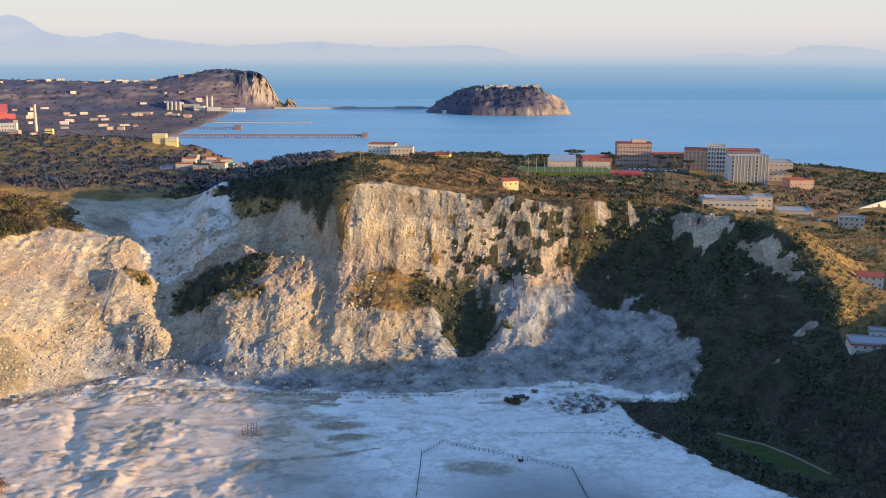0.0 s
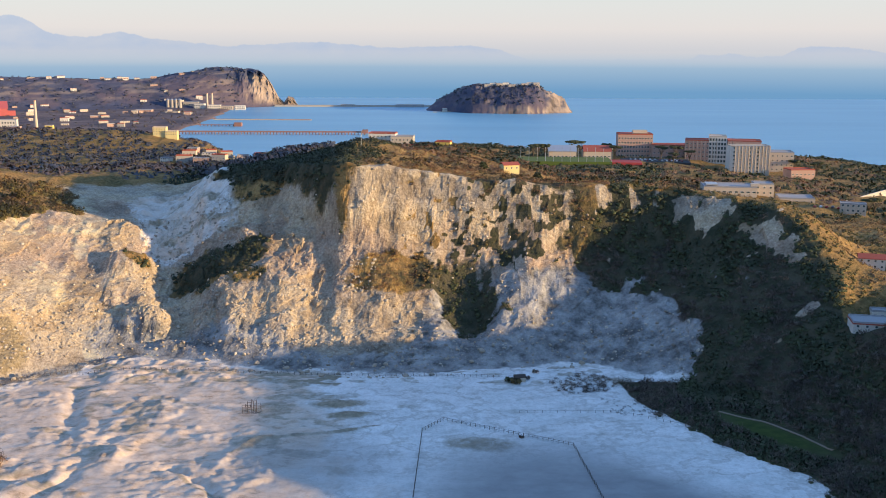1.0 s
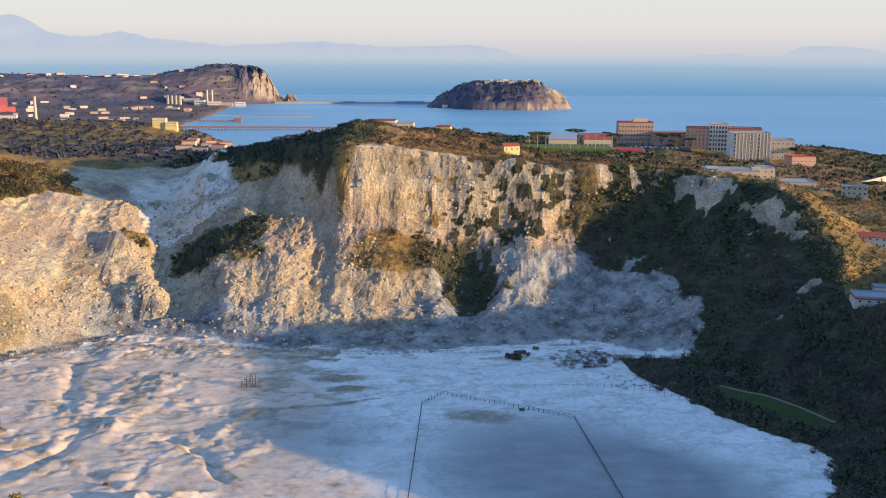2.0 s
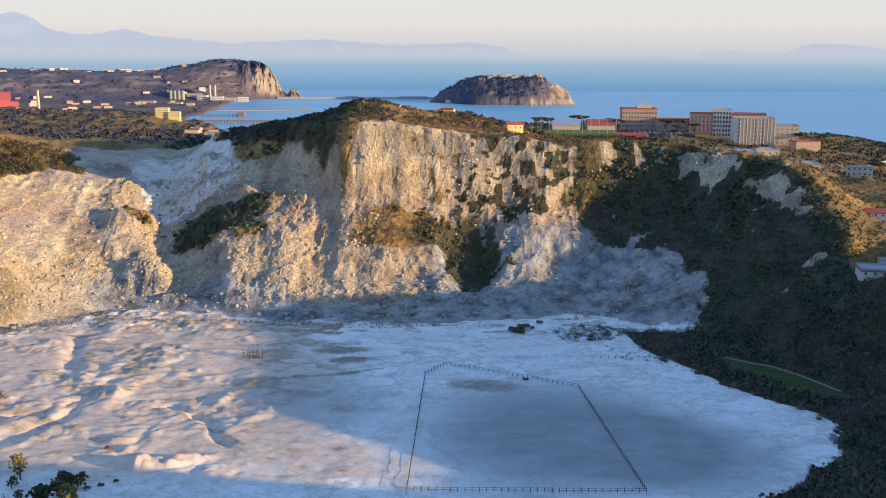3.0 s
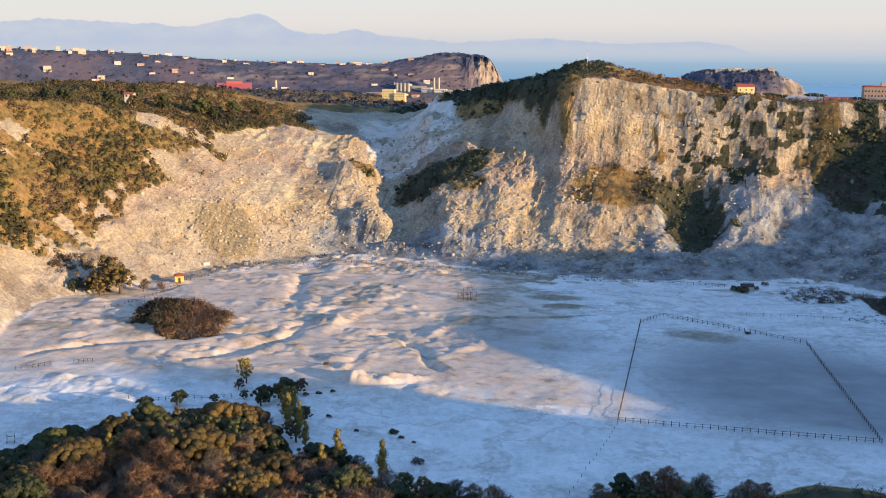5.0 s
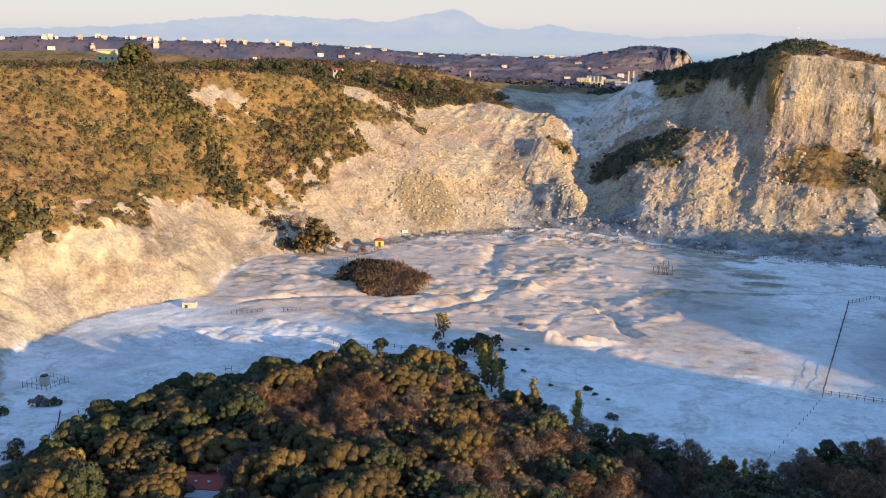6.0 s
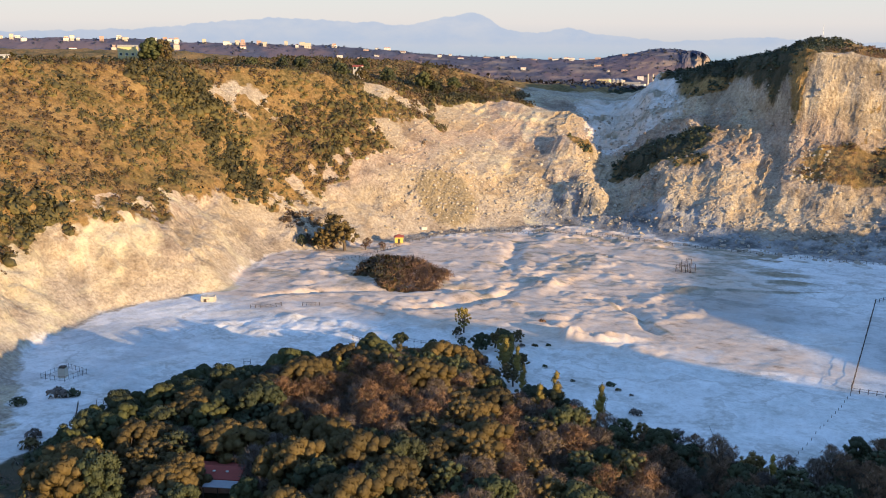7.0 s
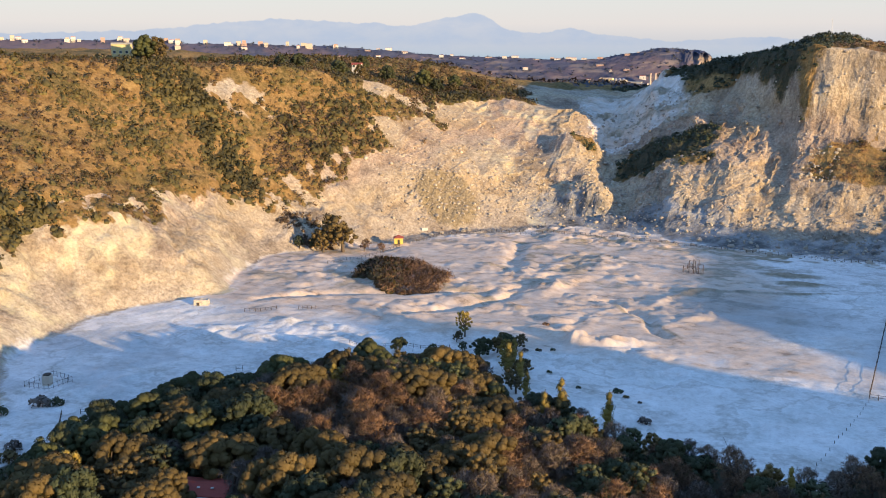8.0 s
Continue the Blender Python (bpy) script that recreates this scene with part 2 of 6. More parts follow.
RUNNELS = [([(-158, 432), (-150, 405), (-143, 385), (-135, 362), (-128, 345)], 4.5), ([(-205, 300), (-185, 318), (-160, 330), (-138, 338)], 3.0),
           ([(-150, 300), (-135, 318), (-125, 340)], 3.0), ([(-95, 345), (-82, 330), (-72, 322), (-62, 310)], 1.6), ([(-76, 358), (-66, 374), (-40, 378), (-22, 386)], 1.6)]


def billow(x, y, seed=0, octaves=3, gain=0.5):
    """Rounded hummocks parted by sharp creases, 0 to 1."""
    out, amp, tot = 0, 1.0, 0
    for k in range(octaves):
        out = out + amp * np.abs(vnoise(x * 2.1 ** k + 4.7 * k, y * 2.1 ** k + 8.3 * k, seed + k))
        tot, amp = tot + amp, amp * gain
    return out / tot


SCARP = [(-78, 346), (-76, 358), (-70, 372), (-55, 378), (-40, 379), (-22, 386), (-8, 386)]


def lumps(x, y, r, rf):
    """Small relief of the crater floor: hummocks and shallow runnels over its left half, smooth mud elsewhere."""
    on = 1 - sstep(-12, 10, r - rf)
    wx, wy = x + 7 * fbm(x / 21, y / 21, 45, 3), y + 7 * fbm(x / 21, y / 21, 46, 3)
    rough = sstep(-5, -75, x + 0.35 * (y - 330)) * on * sstep(-240, -190, x + 0.35 * (y - 250))
    patch = 0.12 + 0.88 * sstep(-0.08, 0.14, fbm(x / 24, y / 18, 50, 4))
    smooth = 1 - 0.8 * blob(x, y, -60, 308, 50, 17, -6)
    amp = rough * patch * smooth
    z = rough * smooth * (0.7 * ridged(wx / 36 + 0.3 * wy / 30, wy / 26, 41, 2) - 0.3)
    z = z + amp * (1.7 * billow(wx / 13, wy / 9, 42, 3) + 1.0 * billow(wx / 5.6, wy / 3.6, 43, 2) - 0.6)
    z = z + rough * 0.10 * ridged(wx / 3.1, wy / 2.6, 49, 2) + on * 1.6 * blob(x, y, -175, 346, 20, 13, -42)
    z = z + on * (0.35 + 1.3 * billow(wx / 7, wy / 5, 75, 3)) * (2.4 * blob(wx, wy, -79, 298, 13, 4.2, 14) + 2.6 * blob(wx, wy, -89, 298, 4, 5, 0) + 1.7 * blob(wx, wy, -137, 372, 6, 22, 12) + 1.1 * blob(wx, wy, -122, 352, 8, 9, 0) + 0.9 * blob(wx, wy, -104, 312, 5, 4) + 0.8 * blob(wx, wy, -97, 304, 3, 3))
    for pts, w in RUNNELS[:4]:
        z = z - on * 1.5 * channel(wx, wy, pts, w)
    wob = 1.8 * fbm(x / 7, y / 7, 57, 3)
    z = z + on * 0.9 * channel(x + wob, y + wob, SCARP, 2.0)
    for cx, cy, rx, ry in ((-41, 411, 14, 6), (-35, 399, 13, 3.5), (-12, 408, 6, 3)):
        z = z + on * 0.5 * blob(x + wob, y + wob, cx, cy, rx, ry, 5)
    left = on * sstep(-150, -190, x)
    z = z + left * (0.25 * ridged(x / 18, y / 16, 47, 3) + 0.35 * sstep(-205, -222, x) * billow(x / 6, y / 6, 60, 3))
    return z + on * 0.10 * fbm(x / 9, y / 9, 44, 3) + on * sstep(425, 445, y) * (0.4 * ridged(x / 9, y / 7, 48, 3) + 0.9 * billow(wx / 8, wy / 5, 69, 3))


EDGE_X = [-190, -178, -166, -153, -146, -132, -120, -110, -100, -90, -75, -60, -47, -35, -22, -15, -8, 1, 9, 18, 28, 40, 53, 62, 76, 95, 111, 133, 160]
EDGE_Y = [150, 170, 186, 205, 220, 236, 248, 254, 248, 231, 228, 224, 220, 220, 215, 214, 226, 237, 242, 232, 238, 246, 245, 242, 254, 272, 281, 300, 330]


def gridline(stops):
    """Coordinates from stops (start, step) ... to the last start, the step growing evenly."""
    out = []
    for (a, s), (b, s2) in zip(stops[:-1], stops[1:]):
        v = a
        while v < b - 0.5 * s:
            out.append(v)
            f = (v - a) / (b - a)
            v += s * (s2 / s) ** f
    out.append(stops[-1][0])
    return np.array(out)


gx = gridline([(-5200, 400), (-1000, 40), (-420, 3), (-285, 1.2), (-225, 0.85), (-40, 0.85), (10, 1.2), (125, 1.2), (240, 3.0), (500, 12), (1200, 60), (5200, 400)])
gy = gridline([(-900, 150), (-60, 15), (140, 3), (230, 1.6), (275, 1.0), (440, 0.95), (470, 0.75), (560, 0.75), (640, 3), (800, 6), (1500, 14), (2500, 60), (5200, 300)])
GX, GY = np.meshgrid(gx, gy)
X, Y = GX.ravel(), GY.ravel()
Z, R, AZI, RF, RM, RR, ROCKY, R2 = terrain(X, Y)
Z = Z + lumps(X, Y, R, RF)
# the near wood stands on a low hill
Z = Z + 10 * sstep(6, 66, np.interp(X, EDGE_X, EDGE_Y) - Y + 5 * fbm(X / 30, Y / 30, 74, 2)) * sstep(-178, -130, X) * (1 - sstep(-70, -20, X)) * sstep(20, 90, Y)
# terraces cut for the houses on the outer slope
Z = Z - 8 * blob(X, Y, 228, 514, 24, 26) - 9 * blob(X, Y, 203, 440, 19, 22)
CREST = np.clip((R2 - RF) / np.maximum(RR - RF, 1), 0, 2)
SCREE = 1 - sstep(-46, -34, AZI)
GULLY = sstep(-30, -25, AZI) * (1 - sstep(-16, -8, AZI))
fine = ROCKY * sstep(0.02, 0.2, CREST) * (1 - sstep(1.0, 1.15, CREST) * (1 - GULLY * (1 - sstep(1.35, 1.5, CREST))))
fold = (1 - 0.65 * SCREE)
Z = Z + fine * fold * (0.5 * fbm(X / 5, Y / 5, 51, 2) + 1.5 * ridged(X / 19, Y / 19, 52, 3, 0.45) - 0.6)
Z = Z - fine * 6 * channel(X + 5 * fbm(X / 14, Y / 14, 65, 3), Y, [(-175, 690), (-160, 610), (-150, 560), (-140, 520), (-131, 488)], 16)
Z = Z + fine * (7 * blob(X, Y, -167, 541, 13, 9, 20) + 9 * blob(X, Y, -147, 500, 12, 9) + 5 * blob(X, Y, -131, 484, 8, 6) + 0.7 * facets(X / 6, Y / 6, 241) * (1 - sstep(0.25, 0.5, CREST)) + 0.35 * facets(X / 2.6, Y / 2.6, 251) * (1 - sstep(0.25, 0.5, CREST)) + 4 * ridged(X / 40, Y / 40, 59, 3) * GULLY + 1.0 * GULLY * facets(X / 9, Y / 10, 231))
Z = Z + (1 - fine) * sstep(0.1, 0.4, CREST) * (0.8 * fbm(X / 5, Y / 5, 53, 2) + 1.6 * ridged(X / 24, Y / 24, 54, 3))
flank = fine * sstep(-27, -20, AZI) * (1 - sstep(-3, 3, AZI)) * sstep(0.3, 0.5, CREST)
Z = Z + flank * (1.5 * facets(X / 9, Y / 9, 261) + 0.8 * facets(X / 4, Y / 4, 271))
# a buttress stands forward beside a deep shaded hollow
bent = 3 * fbm(X / 12, Y / 12, 73, 3)
Z = Z + ROCKY * (2 * channel(X + bent, Y, [(44, 552), (41, 530), (39, 508), (46, 488)], 8) - 10 * blob(X + bent, Y + bent, 15, 513, 15, 26, 0))
bank = (1 - ROCKY) * sstep(0.0, 0.12, CREST) * (1 - sstep(0.3, 0.5, CREST)) * (AZI < 0)
Z = Z + bank * (2.4 * ridged(X / 17, Y / 17, 55, 4, 0.6) - 0.9 + 0.8 * facets(X / 7, Y / 7, 281) + 0.4 * facets(X / 3, Y / 3, 291))
NX, NY = len(gx), len(gy)
# crags: push steep rock in and out along its normal, by arc and height
gz_y, gz_x = np.gradient(Z.reshape(NY, NX), gy, gx)
gz_x, gz_y = gz_x.ravel(), gz_y.ravel()
slope = np.hypot(gz_x, gz_y)
steep = sstep(0.2, 0.8, slope) * np.maximum(ROCKY, bank) * sstep(0.0, 0.08, CREST) * (1 - sstep(1.0, 1.1, CREST))
ARC = np.radians(AZI) * R
on = np.nonzero(steep > 0.01)[0]
wa, wz = ARC[on] + 2.5 * fbm(ARC[on] / 9, Z[on] / 9, 66, 3), Z[on] + 2.5 * fbm(ARC[on] / 9, Z[on] / 9, 67, 3)
high = sstep(38, 50, Z[on]) * sstep(-6, 0, AZI[on]) * (1 - sstep(30, 36, AZI[on]))                # the sheer upper wall
broken = (1.1 - 0.5 * high) * facets(wa / 13, wz / 15, 201) + 0.4 * facets(wa / 5, wz / 5.5, 211) + 0.18 * facets(wa / 2.2, wz / 2.4, 221)
even = 0.45 + 0.55 * sstep(-0.25, 0.2, fbm(ARC[on] / 40, Z[on] / 30, 70, 2))
flutes = (1 - 0.62 * high) * even * (2.4 * ridged(wa / 17, wz / 60, 56, 3, 0.4) - 0.8) + 0.3 * ridged(wa / 5, wz / 16, 58, 2, 0.6) - 0.15
# beds of harder and softer tuff stand proud or draw back along the wall
flutes = flutes + high * 0.7 * np.tanh(3 * vnoise(wz / 7 + 0.02 * wa, wa * 0, 72))
knobs = 4.0 * np.maximum(0, fbm(ARC[on] / 22, Z[on] / 16, 68, 3) - 0.12)
sc = SCREE[on]
crag = np.zeros(len(X))
crag[on] = (1 - sc) * (flutes + broken) + sc * (0.75 * broken + 0.3 * facets(wa / 3.4, wz / 3.4, 301) + knobs + (0.08 + 0.27 * ROCKY[on]) * flutes)
norm = np.sqrt(1 + slope ** 2)
MX = X - steep * crag * gz_x / norm
MY = Y - steep * crag * gz_y / norm
MZ = Z + steep * crag * 0.6 / norm
# shade of the recesses between crags, as a mask for the rock colour
CREVICE_SHADE = 0.8 * steep * np.clip(0.1 - crag * 0.28, 0, 1)


def height(x, y):
    """Ground height at points, from the sheet."""
    i = np.clip(np.searchsorted(gx, x) - 1, 0, NX - 2)
    j = np.clip(np.searchsorted(gy, y) - 1, 0, NY - 2)
    u, v = (x - gx[i]) / (gx[i + 1] - gx[i]), (y - gy[j]) / (gy[j + 1] - gy[j])
    q = Z.reshape(NY, NX)
    return (q[j, i] * (1 - u) + q[j, i + 1] * u) * (1 - v) + (q[j + 1, i] * (1 - u) + q[j + 1, i + 1] * u) * v


def wood_edge(x):
    """How far the near wood reaches."""
    return np.interp(x, EDGE_X, EDGE_Y)


def thicket_edge(y):
    """Where the white floor ends on its right-hand side."""
    return np.interp(y, [225, 267, 309, 340, 350, 368, 399, 425, 440, 446], [84, 90, 134, 131, 124, 108, 92, 84, 80, 300])


def cover(x, y, z, r, az, rf, rm, rr):
    """How much plants cover the ground, 0 to 1."""
    jig = fbm(x / 22, y / 22, 61, 4)
    fleck = fbm(x / 7, y / 7, 62, 3)
    out = sstep(-5, 5, r - rr + 12 * jig)                                  # past the rim
    gully = sstep(-34, -28, az + 4 * jig) * (1 - sstep(-17, -10, az + 4 * jig)) * (1 - sstep(70, 110, r - rr))
    out = out * (1 - gully)
    bound = np.interp(r, [185, 205, 220, 238, 262], [-73, -65, -56, -50, -43])
    leftside = (1 - sstep(-4, 4, az - bound + 7 * jig + 6 * fleck)) * sstep(-8, 8, r - rm + 20 * jig + 8 * fleck)
    leftside = leftside * (1 - sstep(-0.15, 0.05, fleck + 0.4 * jig) * np.maximum(blob(x, y, -295, 413, 20, 9, 50), blob(x, y, -260, 491, 15, 8, 50))) * (1 - 0.9 * sstep(0.25, 0.4, fleck + 0.3 * jig) * (r < rm + 10))
    start = np.interp(az, [28, 36, 46, 52, 60], [46, 20, 2, -14, -45])
    rightside = sstep(28, 34, az) * sstep(-6, 6, r - rm - start + 16 * jig + 8 * fleck)
    xj, yj = x + 5 * fleck + 3 * jig, y + 4 * fleck
    bare = np.maximum.reduce([blob(xj, yj, 66, 549, 9, 5), blob(xj, yj, 108, 561, 2.2, 12), blob(xj, yj, 122, 561, 3.2, 12), blob(xj, yj, 143, 541, 18, 8, -28), blob(xj, yj, 166, 514, 21, 6, -55), blob(xj, yj, 177, 490, 4, 4), blob(xj, yj, 174, 458, 4, 3), blob(xj, yj, 92, 556, 6, 3)])
    torn = fbm(np.radians(az) * 300 / 5, z / 16, 64, 4) + 0.5 * fbm(x / 3, y / 3, 78, 2)
    rightside = rightside * (1 - 0.9 * sstep(0.30, 0.62, bare - 0.75 * torn - 0.12))
    xb, yb = x + 16 * jig + 8 * fleck, y + 9 * fleck - 12 * jig
    bowl = blob(x + 5 * jig + 5 * fleck, y + 5 * fleck, -22, 521, 25, 10, 12) + blob(xb, yb, -116, 538, 31, 17, 8) + blob(x + 13 * jig + 9 * fleck, y + 8 * fleck - 8 * jig, 16, 512, 16, 25, 0)
    wall = 0.9 * sstep(0.16, 0.28, fbm(x / 4.5, z / 4.5, 63, 3) + 0.17 * sstep(18, 29, az)) * sstep(6, 16, az) * (1 - sstep(30, 34, az)) * sstep(24, 40, z)
    knob = blob(x, y, -163, 541, 8, 6) + 0.7 * blob(x, y, -100, 520, 13, 6, 0)
    hilltop = sstep(-16, -10, az) * (1 - sstep(2, 5, az)) * sstep(-10, 8, r - rr + 14 * jig + 8 + 22 * sstep(-4, -12, az))
    flat = np.maximum(sstep(-1, 3, x - thicket_edge(y) + 5 * jig) * sstep(225, 235, y), sstep(-2, 3, wood_edge(x) - y + 4 * jig) * sstep(-178, -168, x))
    return np.clip(np.maximum.reduce([out, leftside, rightside, np.clip(bowl, 0, 1) * sstep(-1.1, -0.7, jig + 0.8 * fleck), wall, knob, hilltop, flat]), 0, 1)


COVER = cover(X, Y, Z, R, AZI, RF, RM, RR)
FLOOR = 1 - sstep(-6, 10, R - RF + 8 * fbm(X / 14, Y / 14, 71, 3) + 13 * sstep(-72, -62, AZI) * (1 - sstep(-28, -18, AZI)) + 3 * (1 - sstep(-84, -74, AZI)) * (AZI > -150))
FLOOR = np.maximum(FLOOR, 0.75 * sstep(-27, -22, AZI) * GULLY * sstep(0.55, 0.75, CREST) * (1 - sstep(1.3, 1.5, CREST)))
MUD = FLOOR * np.clip(blob(X, Y, 40, 322, 46, 48, -10) + 0.8 * blob(X, Y, 78, 305, 34, 30, -25) + 0.5 * blob(X, Y, -45, 348, 32, 28, 0) + 0.3 * sstep(0.0, 0.25, fbm(X / 18, Y / 12, 82, 4)) * sstep(-105, -160, X) * sstep(325, 285, Y), 0, 1)
STAIN = FLOOR * np.clip(0.9 * blob(X, Y, -41, 411, 13, 6, 5) + 0.7 * blob(X, Y, -35, 399, 12, 3.5, 5) + 0.8 * blob(X, Y, 18, 368, 16, 8, -10) + 0.5 * blob(X, Y, -12, 408, 6, 3)
                        + 0.6 * sstep(0.14, 0.34, fbm(X / 17, Y / 10, 73, 4)) * sstep(0, -50, X) * sstep(300, 330, Y) + sum(0.75 * channel(X, Y, q, w * 0.8) for q, w in RUNNELS[3:]) + 0.6 * sstep(0.1, 0.3, fbm(X / 12, Y / 5, 74, 3)) * sstep(425, 440, Y), 0, 1)
EARTH = np.maximum(FLOOR * (AZI < -22) * sstep(-30, -12, R - RF), FLOOR) * sstep(266, 300, Y + 10 * fbm(X / 20, Y / 20, 80, 2)) * sstep(15, -55, X + 0.35 * (Y - 330) + 25 * fbm(X / 30, Y / 30, 78, 3)) * (0.72 + 0.28 * sstep(-0.2, 0.2, fbm(X / 16, Y / 9, 79, 3)))
HUMUS = np.clip(0.8 * sstep(-18, -12, AZI) * (1 - sstep(-1, 4, AZI)) * sstep(-24, -4, R2 - RR) * (1 - sstep(60, 100, R2 - RR)) + 0.7 * sstep(12, 20, AZI) * (1 - sstep(30, 34, AZI)) * (R2 < RR + 4) * (R2 > RM) + sstep(30, 37, AZI) * (1 - sstep(-8, 0, R2 - RR)) * (R > 150) + sstep(0, 4, wood_edge(X) - Y) * (R < 330) + 0.5 * blob(X, Y, -22, 521, 26, 11, 12) + 0.9 * blob(X, Y, 17, 509, 18, 29) + 0.8 * blob(X, Y, -116, 540, 34, 19, 8), 0, 1)
LAWN = blob(X, Y, 133, 380, 28, 7, -56)
# grey talus rock, and the buttress's shade put into the same grey
GREY_ROCK_SHADE = np.clip(sstep(12, 22, AZI) * (1 - sstep(56, 60, AZI)) * (1 - sstep(0.6, 0.8, CREST)) + (1 - sstep(0.12, 0.3, CREST)) * sstep(-45, -30, AZI) * (AZI < 60), 0, 1) * 0.85
FUME = ROCKY * np.clip(0.9 * blob(X, Y, -206, 454, 19, 14, 40) + 0.6 * blob(X, Y, -150, 478, 16, 9, 10), 0, 1)
SULPHUR = np.clip(sstep(-74, -90, AZI) * (0.55 + 0.4 * fbm(X / 16, Y / 16, 75, 3)) + 0.7 * sstep(-48, -36, AZI) * (1 - sstep(-30, -22, AZI)) * sstep(0.05, 0.3, fbm(X / 14, Y / 14, 76, 3)), 0, 1) * 0.8


# ---- materials ----
def material(name):
    m = bpy.data.materials.new(name)
    m.use_nodes = True
    t = m.node_tree
    return m, t, t.nodes["Principled BSDF"]


def add(t, kind, **inputs):
    n = t.nodes.new(kind)
    for k, v in inputs.items():
        n.inputs[k.replace("_", " ")].default_value = v
    return n


def tex(t, scale, detail=5.0, rough=0.6, vec=None, stretch=None, kind="FBM"):
    n = add(t, "ShaderNodeTexNoise", Scale=scale, Detail=detail, Roughness=rough)
    n.noise_type = kind
    if vec is None:
        vec = t.nodes.new("ShaderNodeNewGeometry").outputs["Position"]
    if stretch:
        s = t.nodes.new("ShaderNodeVectorMath")
        s.operation = "MULTIPLY"
        s.inputs[1].default_value = stretch
        t.links.new(vec, s.inputs[0])
        vec = s.outputs[0]
    t.links.new(vec, n.inputs["Vector"])
    return n.outputs["Fac"]


def ramp(t, fac, *stops):
    n = t.nodes.new("ShaderNodeValToRGB")
    e = n.color_ramp.elements
    while len(e) < len(stops):
        e.new(0.5)
    for el, (p, c) in zip(e, stops):
        el.position, el.color = p, (*c, 1)
    t.links.new(fac, n.inputs[0])
    return n.outputs["Color"]


def mix(t, fac, a, b, mode="MIX"):
    n = t.nodes.new("ShaderNodeMix")
    n.data_type, n.blend_type = "RGBA", mode
    for v, k in ((fac, "Factor"), (a, "A"), (b, "B")):
        if isinstance(v, (int, float)):
            n.inputs[k].default_value = v
        elif isinstance(v, tuple):
            n.inputs[k].default_value = (*v, 1)
        else:
            t.links.new(v, n.inputs[k])
    return n.outputs["Result"]


def attr(t, name):
    n = t.nodes.new("ShaderNodeAttribute")
    n.attribute_name = name
    return n.outputs["Fac"]


def crisp(t, name, scale=0.35, spread=0.8, lo=0.38, hi=0.62):
    """A mask whose soft edge is broken up by noise into a ragged one."""
    n = tex(t, scale, 7, 0.7)
    a = t.nodes.new("ShaderNodeMath")
    a.operation = "MULTIPLY_ADD"
    t.links.new(n, a.inputs[0])
    a.inputs[1].default_value = spread
    t.links.new(attr(t, name), a.inputs[2])
    r = t.nodes.new("ShaderNodeMapRange")
    r.inputs["From Min"].default_value, r.inputs["From Max"].default_value = lo + spread * 0.5, hi + spread * 0.5
    t.links.new(a.outputs[0], r.inputs["Value"])
    return r.outputs[0]


def bump(t, bsdf, fac, strength, distance):
    n = add(t, "ShaderNodeBump", Strength=strength, Distance=distance)
    t.links.new(fac, n.inputs["Height"])
    t.links.new(n.outputs[0], bsdf.inputs["Normal"])


def plain(name, colour, rough=0.7, metal=0.0, vary=0.25, scale=1.5, bumps=0.0):
    """A painted, plastered or wooden surface with two scales of variation."""
    m, t, b = material(name)
    n1, n2 = tex(t, scale, 6), tex(t, scale * 9, 3)
    dark = tuple(c * (1 - vary) for c in colour)
    c = mix(t, n1, dark, tuple(min(1, k * (1 + vary * 0.6)) for k in colour))
    c = mix(t, 0.25, c, ramp(t, n2, (0.3, dark), (0.7, colour)))
    t.links.new(c, b.inputs["Base Color"])
    b.inputs["Roughness"].default_value, b.inputs["Metallic"].default_value = rough, metal
    if bumps:
        bump(t, b, n2, bumps, 0.05)
    return m


